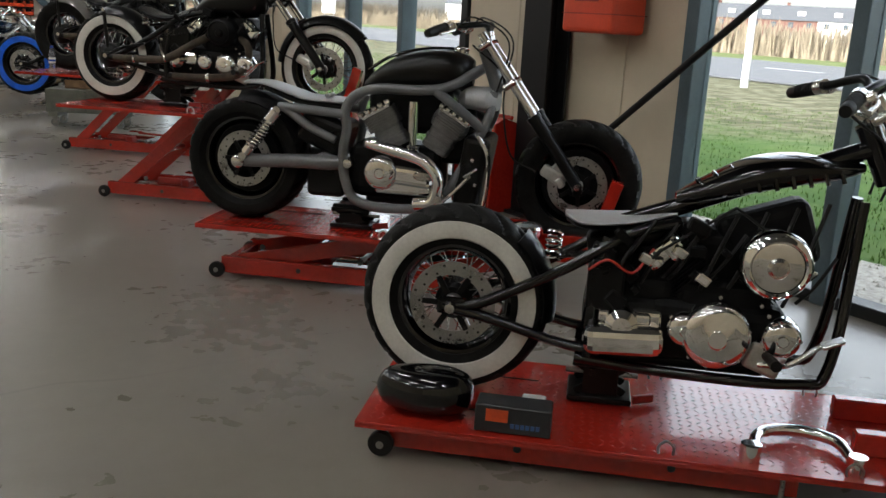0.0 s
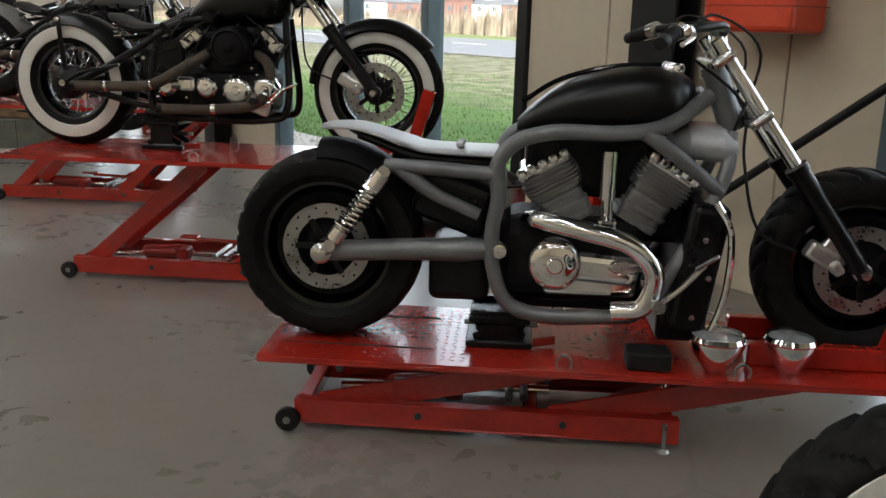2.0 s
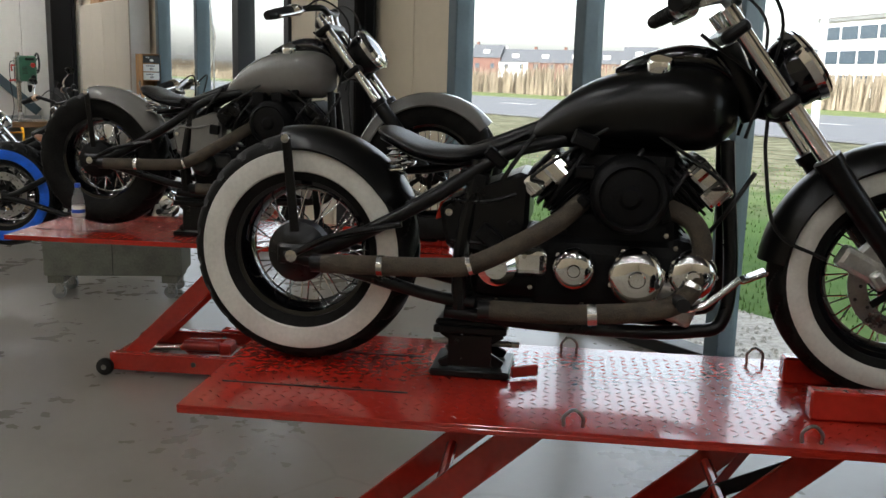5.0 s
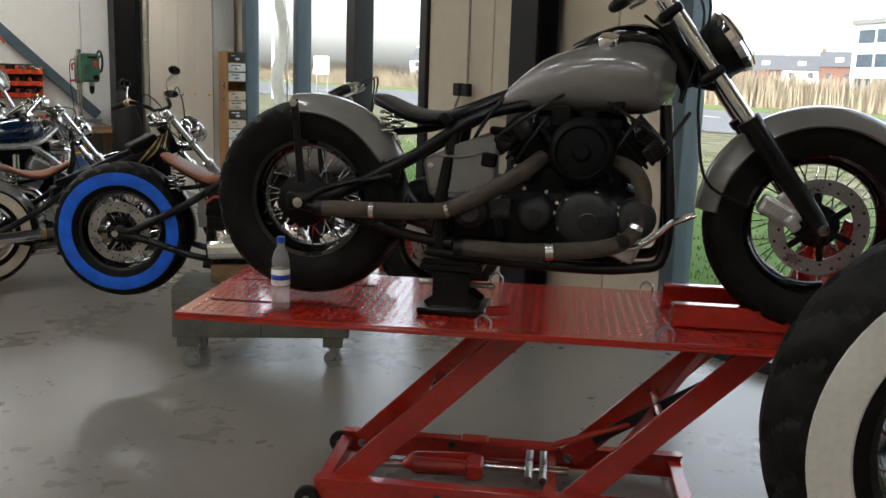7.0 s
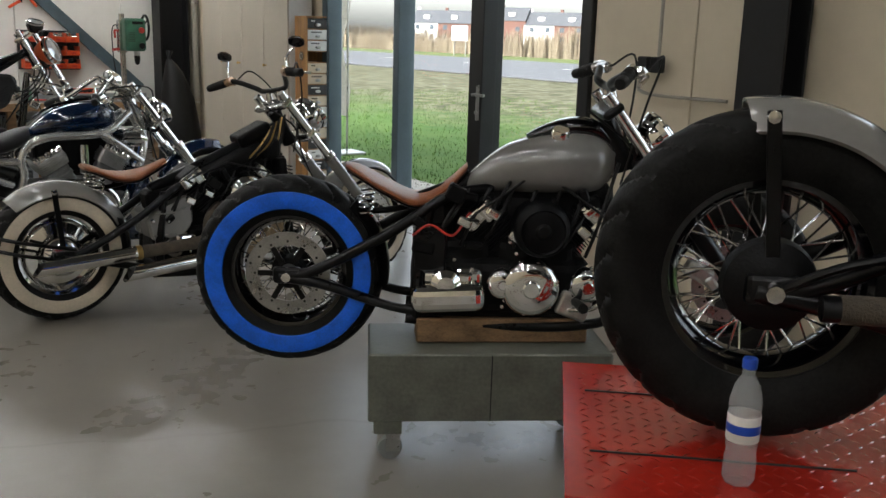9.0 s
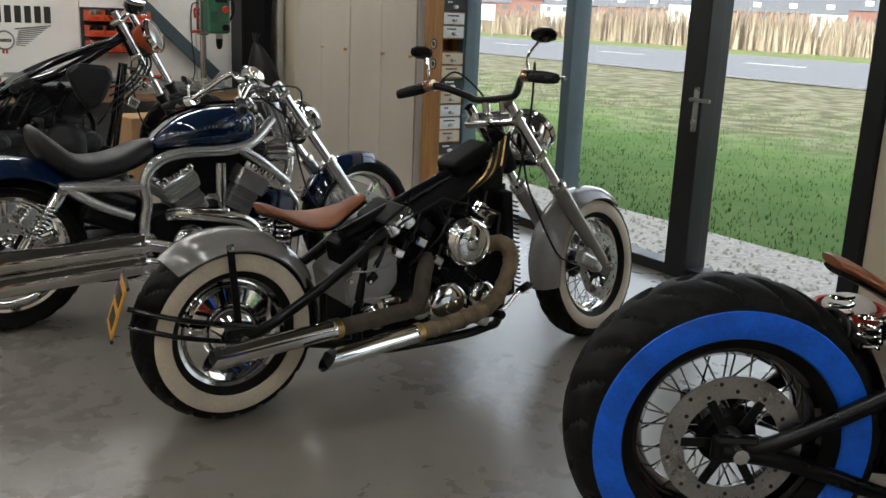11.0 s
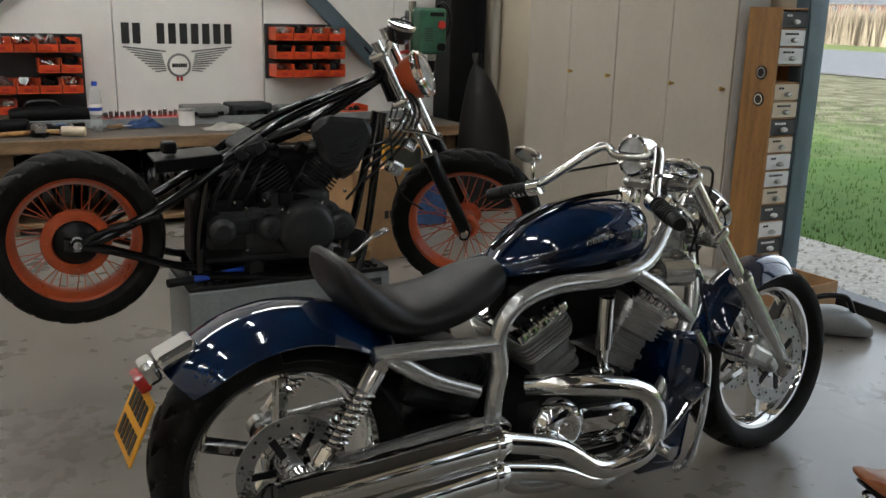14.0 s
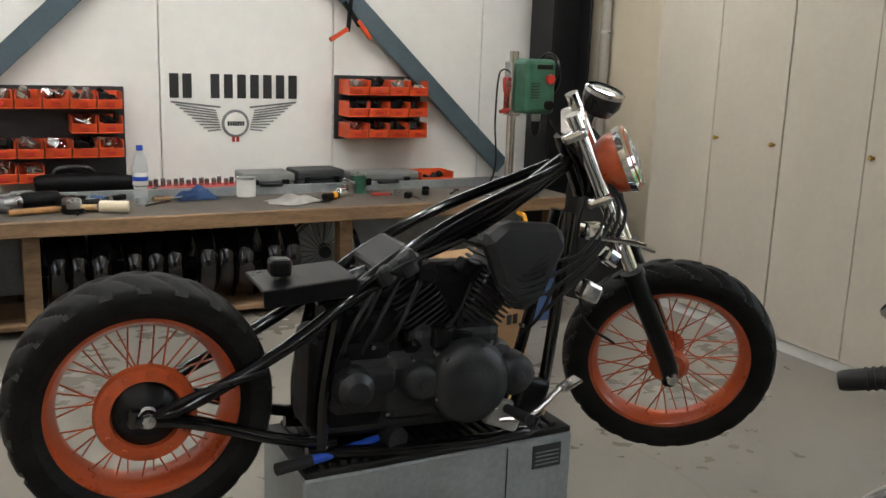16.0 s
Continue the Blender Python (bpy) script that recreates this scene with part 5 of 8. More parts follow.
def power_cruiser(name, m, label, o):
    """The long liquid-cooled twin with a tubular perimeter frame."""
    b = thing(name, m, label, "motorcycle", "customised motorcycles in the workshop")
    L, rr, rf = 1.71, o.get("rr", 0.33), o.get("rf", 0.325)
    fm = o["frame"]
    A = rr  # axle height
    wheel(b, 0, rr, o.get("tr", rr), o.get("wr", 0.24), o.get("rir", 0.215), o["wheel"], None, o.get("rim"), 1)
    for s in (-1, 1):
        y = s * 0.155
        part("swingarm", tube([(-0.02, y, A), (0.06, y, A + 0.005), (0.3, y, A + 0.02), (0.46, s * 0.15, A + 0.025), (0.58, s * 0.14, A + 0.03)], [0.026, 0.034, 0.036, 0.04, 0.028], 14), fm, b)
        part("axle_nut", moved(lathe([(0.0, s * 0.205), (0.02, s * 0.202), (0.034, s * 0.19), (0.036, s * 0.15)], 16), pose(0, 0, A)), M_CHROMEDULL, b)
        part("pivot_cap", moved(lathe([(0.0, s * 0.185), (0.022, s * 0.182), (0.03, s * 0.17), (0.03, s * 0.13)], 20), pose(0.57, 0, A + 0.03)), M_CHROME, b)
        sh = part("shock_absorber", tube([(0.03, y + s * 0.03, A + 0.03), (0.2, y + s * 0.01, A + 0.27)], [0.019, 0.019], 12), M_CHROMEDULL, b)
        a0, a1 = V(0.03, y + s * 0.03, A + 0.03), V(0.2, y + s * 0.01, A + 0.27)
        ax = (a1 - a0).normalized()
        sd = ax.orthogonal().normalized()
        up = ax.cross(sd)
        pts = []
        for i in range(9 * 8 + 1):
            t = i / (9 * 8)
            pts.append(a0 + (a1 - a0) * (0.22 + 0.56 * t) + (sd * math.cos(t * 9 * 2 * math.pi) + up * math.sin(t * 9 * 2 * math.pi)) * 0.03)
        part("shock_spring", tube(pts, 0.0052, 6, 1), M_CHROME, sh)
        part("shock_can", tube([a1 - ax * 0.075, a1 - ax * 0.01], 0.031, 16), M_CHROME, sh)
        part("spring_seat", tube([a0 + ax * 0.02, a0 + ax * 0.06], 0.027, 16), M_CHROME, sh)
        for p in (a0, a1):
            part("shock_eye", moved(lathe([(0.0, -0.02), (0.02, -0.02), (0.02, 0.02), (0.0, 0.02)], 14), Matrix.Translation(p)), M_CHROMEDULL, sh)
        yy = s * 0.16
        part("frame_upper_rail", tube([(0.2, s * 0.14, A + 0.285), (0.3, s * 0.15, A + 0.285), (0.5, yy, A + 0.275), (0.545, yy, A + 0.275)], 0.0235, 14), fm, b)
        part("frame_brace", tube([(0.24, s * 0.14, A + 0.28), (0.36, s * 0.15, A + 0.2), (0.5, s * 0.15, A + 0.14)], [0.026, 0.022, 0.02], 12), fm, b)
        part("frame_loop", tube([(0.9, yy, 0.155), (0.72, yy, 0.15), (0.6, yy, 0.19), (0.55, yy, A - 0.02), (0.545, yy, A + 0.1), (0.56, yy, A + 0.2), (0.55, yy, A + 0.29), (0.6, yy, A + 0.37), (0.72, yy, A + 0.41), (0.92, s * 0.17, A + 0.415), (1.06, s * 0.14, A + 0.44), (1.2, s * 0.06, A + 0.53)], 0.0245, 14, 7), fm, b)
        part("frame_front_tube", tube([(1.0, s * 0.165, A + 0.415), (1.1, s * 0.17, A + 0.35), (1.24, s * 0.14, A + 0.24)], 0.023, 12), fm, b)
        part("frame_down_tube", tube([(1.27, s * 0.08, A + 0.42), (1.25, s * 0.13, A + 0.28), (1.13, s * 0.16, A + 0.02), (1.02, s * 0.165, A - 0.15), (0.9, yy, 0.155)], 0.023, 12), fm, b)
        bolts(b, [(1.17, A + 0.11), (1.2, A + 0.16)], -0.182)
    part("steering_head", tube([(1.29, 0, A + 0.42), (1.21, 0, A + 0.62)], 0.04, 16), fm, b)
    # engine
    eng = part("engine", blob(0.8, A + 0.0, 0.46, 0.28, -0.15, 0.15, 0.06), M_BLACKMATT, b)
    part("gearbox", blob(0.66, A + 0.02, 0.2, 0.2, -0.13, 0.13, 0.04), M_BLACKMATT, eng)
    part("sump", blob(0.85, A - 0.13, 0.4, 0.08, -0.12, 0.12, 0.03), M_BLACKMATT, eng)
    for p0, p1, tl in ((V(0.80, 0, A + 0.12), V(0.715, 0, A + 0.27), -30), (V(0.99, 0, A + 0.12), V(1.075, 0, A + 0.27), 30)):
        ax = (p1 - p0).normalized()
        part("cylinder", merge(finned(p0, p1 - ax * 0.06, 0.155, 0.27, 3, 0.92)), M_CYL, eng)
        hd = part("cylinder_head", finned(p1 - ax * 0.06, p1 + ax * 0.03, 0.19, 0.31, 7, 0.9), M_CYL if o.get("dull") else M_ALU, eng)
        caps = [box(0.03, 0.05, 0.03, (-0.075 + 0.037 * k, -0.14, 0.0), 0.009, (0, 0, 0), 2) for k in range(5)]
        part("head_cover", moved(merge(box(0.17, 0.3, 0.03, (0, 0, -0.012), 0.012, None, 2), *caps), Matrix.Translation(p1 + ax * 0.045) @ pose(0, 0, 0, 0, tl, 0)), M_CHROME, eng)
    part("breather_tube", merge(tube([(0.895, -0.17, A + 0.36), (0.895, -0.17, A + 0.21)], 0.024, 16), tube([(0.895, -0.17, A + 0.23), (0.9, -0.17, A + 0.1)], 0.018, 14), box(0.06, 0.05, 0.06, (0.9, -0.17, A + 0.12), 0.012, None, 2)), M_CHROME, eng)
    part("clutch_cover", merge(round_cover(0.745, A + 0.0, 0.088, -0.12, -0.215)), M_CHROME, eng)
    bolts(eng, [(0.745 + 0.07 * math.cos(k * 1.047), A + 0.07 * math.sin(k * 1.047)) for k in range(6)], -0.205)
    part("primary_cover", merge(blob(0.89, A - 0.01, 0.24, 0.1, -0.13, -0.195, 0.035, 4), blob(0.86, A - 0.05, 0.3, 0.12, -0.12, -0.17, 0.04)), M_CHROME, eng)
    part("cover_badge", moved(lathe([(0.0, -0.2), (0.03, -0.2), (0.042, -0.19), (0.042, -0.16)], 24), pose(0.96, 0, A + 0.0) @ Matrix.Diagonal((1.4, 1, 0.65, 1))), M_CHROMEDULL, eng)
    if o["pipes"] == "loop":
        part("exhaust_pipe", tube([(0.66, -0.15, A + 0.13), (0.7, -0.22, A + 0.145), (0.82, -0.245, A + 0.125), (0.97, -0.25, A + 0.085), (1.045, -0.25, A + 0.0), (1.02, -0.24, A - 0.11), (0.93, -0.22, A - 0.135)], 0.03, 18, 8), M_CHROME, b, "chrome exhaust header looped round the engine")
    else:
        part("exhaust_pipe", tube([(0.66, -0.15, A + 0.13), (0.72, -0.22, A + 0.15), (0.85, -0.245, A + 0.13), (0.99, -0.25, A + 0.09), (1.045, -0.25, A + 0.0), (1.01, -0.25, A - 0.1), (0.85, -0.25, A - 0.115), (0.7, -0.25, A - 0.02), (0.52, -0.25, A + 0.035)], 0.03, 18, 8), M_CHROME, b, "chrome exhaust header looped round the engine")
        part("exhaust_pipe", tube([(1.0, -0.2, A - 0.13), (0.85, -0.24, A - 0.155), (0.7, -0.25, A - 0.09), (0.5, -0.25, A - 0.04)], 0.028, 16, 8), M_CHROME, b)
        for z0, z1 in ((0.035, 0.02), (-0.052, -0.075)):
            s1 = part("silencer", tube([(0.53, -0.25, A + z0), (0.5, -0.25, A + z0), (0.45, -0.25, A + z0), (-0.06, -0.26, A + z1)], [0.034, 0.044, 0.047, 0.047], 28, 4), M_CHROME, b, "large polished chrome silencer")
            part("silencer_band", tube([(0.5, -0.25, A + z0), (0.485, -0.25, A + z0)], 0.051, 28), M_CHROME, s1)
            cap = tube([(-0.05, -0.26, A + z1), (-0.08, -0.26, A + z1 - 0.002), (-0.16, -0.262, A + z1 - 0.005)], 0.048, 28, 3, caps=False)
            for v in cap.verts:
                if v.co.x < -0.1:
                    v.co.x += max(0.0, (v.co.z - (A + z1 - 0.05))) * 0.7
            part("silencer_tip", cap, M_CHROME, s1)
            part("silencer_bore", tube([(-0.03, -0.26, A + z1), (-0.09, -0.26, A + z1)], 0.041, 20), M_INK, s1)
    part("airbox", merge(blob(0.85, A + 0.3, 0.42, 0.22, -0.07, 0.07, 0.04), blob(1.08, A + 0.2, 0.2, 0.3, -0.06, 0.06, 0.03)), M_BLACKMATT, b)
    # radiator and its shroud
    part("radiator_shroud", merge(blob(1.19, A + 0.0, 0.13, 0.42, -0.19, 0.19, 0.03, 8), blob(1.16, A - 0.2, 0.16, 0.1, -0.15, 0.15, 0.02, 0)), M_BLACK if not o.get("paint") else o["paint"], b)
    part("radiator_trim", tube([(1.22, -0.2, A + 0.22), (1.275, -0.2, A + 0.12), (1.275, -0.2, A - 0.06), (1.235, -0.2, A - 0.2), (1.19, -0.19, A - 0.23)], 0.011, 8), M_CHROME, b)
    bolts(b, [(1.2, A + 0.1), (1.22, A - 0.02), (1.18, A - 0.15)], -0.195, 0.01)
    part("footpeg", merge(tube([(1.05, -0.17, A - 0.1), (1.06, -0.31, A - 0.09)], [0.016, 0.02], 12), box(0.05, 0.06, 0.05, (1.05, -0.19, A - 0.1), 0.012, None, 2)), M_CHROMEDULL, b)
    part("brake_pedal", merge(tube([(1.05, -0.21, A - 0.12), (1.12, -0.23, A - 0.06), (1.2, -0.23, A + 0.03)], [0.012, 0.01, 0.01], 8), box(0.08, 0.06, 0.014, (1.2, -0.235, A + 0.045), 0.004, (0, -35, 0))), M_CHROMEDULL, b)
    part("side_cover", merge(blob(0.42, A + 0.17, 0.26, 0.18, -0.13, 0.13, 0.04, 20), blob(0.44, A - 0.06, 0.2, 0.2, -0.12, 0.12, 0.03)), M_BLACK, b)
    part("inner_mudguard", fender(rr + 0.02, 0.25, 20, 95, (0, A), 0.2), M_BLACKMATT, b)
    # tank shell
    tsc, tsh = (0.91, -0.02) if o.get("paint") else (0.97, 0.0)
    tk = part("fuel_tank", moved(fine_loft([(0.6, A + 0.41, 0.03, 0.02, 2), (0.66, A + 0.445, 0.1, 0.045, 2.3), (0.76, A + 0.48, 0.145, 0.08, 2.4), (0.9, A + 0.505, 0.165, 0.1, 2.5), (1.04, A + 0.515, 0.16, 0.1, 2.6), (1.12, A + 0.51, 0.12, 0.088, 2.5), (1.165, A + 0.505, 0.06, 0.065, 2.2)], 30, 32), pose(0.87 + tsh, 0, A + 0.48) @ Matrix.Scale(tsc, 4) @ pose(-0.87, 0, -A - 0.48)), o["tank"], b)
    part("filler_cap", moved(lathe([(0.0, 0.02), (0.03, 0.018), (0.036, 0.008), (0.036, -0.02)], 24, "z"), pose(1.09, 0, A + 0.607, 0, 8, 0)), M_CHROME, tk)
    part("tank_seam", tube([(0.62, 0, A + 0.487), (0.74, 0, A + 0.562), (0.9, 0, A + 0.606), (1.05, 0, A + 0.616)], 0.008, 8), M_BLACKGLOSS, tk)
    if o.get("badge"):
        part("tank_badge", merge(*[box(0.016, 0.004, 0.014, (0.84 + 0.019 * k, -0.149 + 0.0004 * k * k * 0.2, A + 0.515 + 0.003 * k), 0.002) for k in range(11)]), M_CHROME, tk)
    part("air_scoop", loft([(1.1, A + 0.38, 0.08, 0.03, 2.4), (1.14, A + 0.385, 0.14, 0.055, 2.5), (1.24, A + 0.38, 0.15, 0.06, 2.6), (1.29, A + 0.37, 0.12, 0.04, 2.4)], 24), o.get("scoop", M_PLATEWHITE), b)
    if o.get("seatkind") == "plate":
        keys = [(-0.03, A + 0.385, 0.03, 0.008, 2.5), (0.0, A + 0.39, 0.075, 0.01, 3), (0.1, A + 0.39, 0.1, 0.01, 3), (0.25, A + 0.35, 0.11, 0.012, 3), (0.33, A + 0.33, 0.12, 0.012, 3), (0.55, A + 0.325, 0.13, 0.012, 3)]
        st = part("seat_plate", fine_loft(keys, 28, 24), M_PLATEWHITE, b, "bare grey seat pan without padding")
        part("seat_rest", box(0.025, 0.1, 0.018, (0.43, -0.03, A + 0.35), 0.004, (0, -15, 0)), M_PLATEWHITE, st)
        part("seat_subframe", tube([(0.1, -0.06, A + 0.37), (0.3, -0.08, A + 0.31), (0.55, -0.1, A + 0.3)], 0.014, 10), M_BLACK, b)
    else:
        keys = [(0.115, A + 0.465, 0.07, 0.03, 2.3), (0.135, A + 0.45, 0.125, 0.058, 2.5), (0.2, A + 0.39, 0.148, 0.068, 2.7), (0.31, A + 0.325, 0.152, 0.05, 2.7), (0.44, A + 0.33, 0.142, 0.05, 2.6), (0.55, A + 0.365, 0.12, 0.055, 2.5), (0.62, A + 0.39, 0.08, 0.045, 2.3)]
        part("saddle", moved(fine_loft(keys, 30, 30), pose(0, 0, 0.025)), M_LEATHBLACK, b, "stepped black leather seat")
        f = part("rear_mudguard", fender(rr + 0.08, 0.3, 35, 137, (0.015, A), 0.22, taper=0.3), o["paint"], b)
        part("tail_lamp", merge(box(0.1, 0.09, 0.035, (-0.255, 0, A + 0.325), 0.012, (0, -25, 0), 2), box(0.04, 0.07, 0.06, (-0.315, 0, A + 0.285), 0.012, (0, -25, 0), 2)), M_CHROME, f)
        part("tail_lens", box(0.03, 0.06, 0.05, (-0.335, 0, A + 0.262), 0.008, (0, -25, 0), 2), M_LENSRED, f)
        pl = part("number_plate", moved(box(0.006, 0.2, 0.16, (0, 0, 0), 0.003), pose(-0.355, 0, A + 0.165, 0, 24, 0)), M_PLATE, b, "orange number plate")
        part("plate_print", moved(merge(*[box(0.004, 0.022, 0.05, (-0.0035, -0.065 + 0.032 * k, zz), 0.001) for k in range(5) for zz in (0.036, -0.036)]), pose(-0.355, 0, A + 0.165, 0, 24, 0)), M_INK, pl)
    fo = dict(o["front"])
    fo.setdefault("head", (1.25, A + 0.53))
    front_end(b, L, rf, o.get("wf", 0.16), o.get("rif", 0.21), fo)
    return b

# ---- the motorcycles in the row ----
bobber("motorcycle", at_pose(2.347, 1.559, 0.131, -41), "stripped black bobber motorcycle with whitewall rear tyre on lift", dict(
    L=1.8, fx=0.07, head=(1.29, 0.93), wall=M_WHITEWALL, frame=M_BLACKGLOSS, air=(M_CHROME, 0.112, 0.15, 0.24), fill=True, cover=M_CHROME, side_plate=True, oil_box=False, battery=True, seat=M_PLATEWHITE, seat_kind="kick", seatpos=(0.05, -0.05),
    tank=M_BLACKGLOSS, tank_kind="wrap", rdisc=1, clx=0.0, clr=0.112, front=dict(bars="flat", bar_mat=M_BLACK, lamp=None, disc=1, bar_drop=0.12)))
power_cruiser("motorcycle", at_pose(2.37, 3.62, 0.295, -41.8), "stripped power cruiser with grey tube frame and black tank on lift", dict(
    frame=M_FRAMEGREY, tank=M_TANKBLACK, wheel="solid", pipes="loop", seatkind="plate", dull=True, tr=0.315, wf=0.2, rf=0.33,
    front=dict(wheel="solid", tyre=0.315, fork_up=M_CHROME, fork_low=M_BLACK, bars="low", bar_mat=M_BLACK, disc=1)))
bobber("motorcycle", at_pose(2.255, 6.025, 0.67, -44.6), "satin black bobber motorcycle with whitewall tyres on raised lift", dict(
    L=1.6, head=(1.155, 0.83), wall=M_WHITEWALL, frame=M_BLACK, tank=M_TANKBLACK, seat=M_LEATHBLACK, fender=M_TANKBLACK, pipes="wrap", belt_guard=M_BLACK, cover=M_CHROME, capm=M_CHROME, rdisc=0, clr=0.075,
    front=dict(fender=M_TANKBLACK, farc=(40, 175), lamp=(M_BLACKGLOSS, 0.095, 0.15, 0.03), bars="flat", chrome_clamp=False, spread=0.11, bar_drop=0.1)))
bobber("motorcycle", at_pose(2.34, 8.28, 0.722, -45), "grey bobber motorcycle with black tyres on raised lift", dict(
    L=1.6, head=(1.155, 0.83), frame=M_BLACK, tank=M_TANKGREY, seat=M_LEATHBLACK, fender=M_FENDGREY, box_mat=M_TANKGREY, pipes="wrap", belt_guard=M_BLACKMATT, cover=M_BLACKMATT, clutch_mat=M_GREYCAST, capm=M_BLACK, rdisc=0, seed=3, rim=M_BLACKGLOSS,
    front=dict(fender=M_TANKGREY, farc=(40, 175), lamp=(M_BLACK, 0.095, 0.15, 0.03), bars="flat", chrome_clamp=False, bar_drop=0.1)))
bobber("motorcycle", at_pose(2.25, 10.2, 0.305, -33), "black bobber motorcycle with blue tyre wall and brown saddle", dict(
    L=1.6, head=(1.155, 0.83), rr=0.34, wr=0.21, rir=0.205, wall=M_BLUEWALL, frame=M_BLACK, tank=M_TANKGREY, seat=M_LEATHBROWN, seat_kind="scoop", side_plate=True, oil_box=False, battery=True, fill=True, cover=M_CHROME, clr=0.105, clx=0.0, seed=5,
    front=dict(bars="drag", lamp=(M_CHROME, 0.085, 0.16, 0.02), chrome_clamp=False, wall=None, mirrors=None)))
bobber("motorcycle", at_pose(1.848, 12.1, 0.0, 2.0) @ Matrix.Scale(1.06, 4), "grey bobber motorcycle with cream wall tyres and brown saddle", dict(
    L=1.75, head=(1.2, 0.9), vee=(34, 0.36), wall=M_CREAMWALL, frame=M_BLACK, tank=M_BLACKMATT, tank_kind="rag", tankpos=(0, -0.02), seat=M_LEATHBROWN, seatpos=(-0.08, 0.07), side_plate_mount=True, fender=M_FENDGREY, rarc=(25, 130), guard_gap=0.03, pipes="slash", rwheel="dish", rim=M_CHROME, box_mat=M_FENDGREY, eng=(0.82, 0.33), air=(M_CHROME, 0.1, 0.1, 0.235), clx=0.02, clr=0.095, seed=7, rdisc=0, radiator=True, fill=True,
    front=dict(fender=M_FENDGREY, farc=(55, 190), lamp=(M_CHROME, 0.1, 0.2, 0.05), bars="zbar", fork_low=M_FENDGREY, mirrors=M_BLACKGLOSS, steer=14, grip=M_RUBBER, switch=M_COPPER, split=0.42)))
power_cruiser("motorcycle", at_pose(1.335, 13.5, 0.0, 0.5) @ Matrix.Scale(1.08, 4), "marbled blue power cruiser with silver frame and chrome silencers", dict(
    frame=M_FRAMESILVER, tank=M_BLUEPAINT, paint=M_BLUEPAINT, wheel="five", rim=M_CHROME, pipes="cans", wr=0.2, wf=0.13, rir=0.25, rif=0.247, badge=True, scoop=M_CHROMEDULL,
    front=dict(wheel="five", rim=M_CHROME, fork_up=M_CHROME, fork_low=M_FRAMESILVER, bars="low", bar_mat=M_CHROME, disc=2, fender=M_BLUEPAINT, farc=(75, 160), lamp=(M_CHROME, 0.085, 0.16, 0.0), mirrors=M_CHROME, mirror_rise=0.05, bar_drop=0.1, pull=0.13, steer=8, switch=M_CHROME, gauge=(M_CHROME, -0.13, 0.19, 0.06))))
bobber("motorcycle", pose(1.0, 15.165, 0.272, 0, 1.9, -3) @ Matrix.Scale(1.05, 4), "black bobber motorcycle with orange spoked wheels on grey stand", dict(
    L=1.7, vee=(34, 0.36), frame=M_BLACKGLOSS, rim=M_ORANGE, spoke_mat=M_ORANGE, wr=0.22, rr=0.34, rf=0.352, rir=0.245, rif=0.265, cyl=M_GREYCAST, headm=M_GREYCAST, case=M_GREYCAST, cover=M_GREYCAST, clutch_mat=M_GREYCAST, capm=M_GREYCAST, clr=0.125, clx=0.05, air=(None, 0, 0, 0), oil_box=False, head=(1.27, 1.0), eng=(0.84, 0.375), seed=9, rdisc=0, stripped=True, belt_guard=M_BLACK,
    front=dict(bars="none", fork_up=M_CHROME, lamp=(M_ORANGE, 0.1, 0.15, 0.02), gauge=(M_BLACKGLOSS, 0.05, 0.2, 0.06), split=0.55, disc=0, caliper_shown=False, bar_mat=M_BLACK, steer=-33, gauge_tilt=40)))

# ---- columns, braces, corner ----


def column(y0, y1, x0=4.7, x1=4.895):
    c = thing("steel_column", Matrix.Identity(4), "black painted steel column against the panelled wall", "column", "steel columns", "structure")
    part("flange", box(0.02, y1 - y0, HC, (x0 + 0.01, (y0 + y1) / 2, HC / 2), 0.003), M_COLUMN, c)
    part("flange", box(0.02, y1 - y0, HC, (x1 - 0.01, (y0 + y1) / 2, HC / 2), 0.003), M_COLUMN, c)
    part("web", box(x1 - x0 - 0.05, 0.02, HC, ((x0 + x1) / 2, (y0 + y1) / 2, HC / 2), 0.003), M_COLUMN, c)
    part("base_plate", box(x1 - x0 + 0.04, y1 - y0 + 0.06, 0.025, ((x0 + x1) / 2 - 0.03, (y0 + y1) / 2, 0.0135), 0.003), M_COLUMN, c)


column(4.14, 4.44)
column(9.96, 10.22)
column(18.45, 18.75, 4.5, 4.85)
wall_brace = tagged(part("brace_rod", tube([(4.8, 4.1, 0.32), (4.8, 0.9, 2.75)], 0.022, 12), M_COLUMN), "black diagonal steel brace rod across the window", "brace", "", "structure")
for a, b in (((2.2, 18.84, 2.75), (4.35, 18.84, 0.75)), ((2.12, 18.82, 2.72), (-0.1, 18.82, 0.55))):
    tagged(part("wall_brace", beam(a, b, 0.05, 0.13, 0.004), M_FRAMEBLUE), "flat dark steel brace on the back wall", "brace", "wall braces", "structure")
pipe = thing("drain_pipe", pose(4.88, 18.32, 0), "grey vertical drain pipe beside the column", "pipe")
part("pipe", tube([(0, 0, 0.005), (0, 0, 3.4)], 0.04, 18), M_PIPE, pipe)
for z in (0.6, 1.78, 2.8):
    part("pipe_clip", tube([(0, 0, z), (0, 0, z + 0.025)], 0.047, 18), M_STEEL, pipe)

# ---- tall cabinets and drawer tower ----


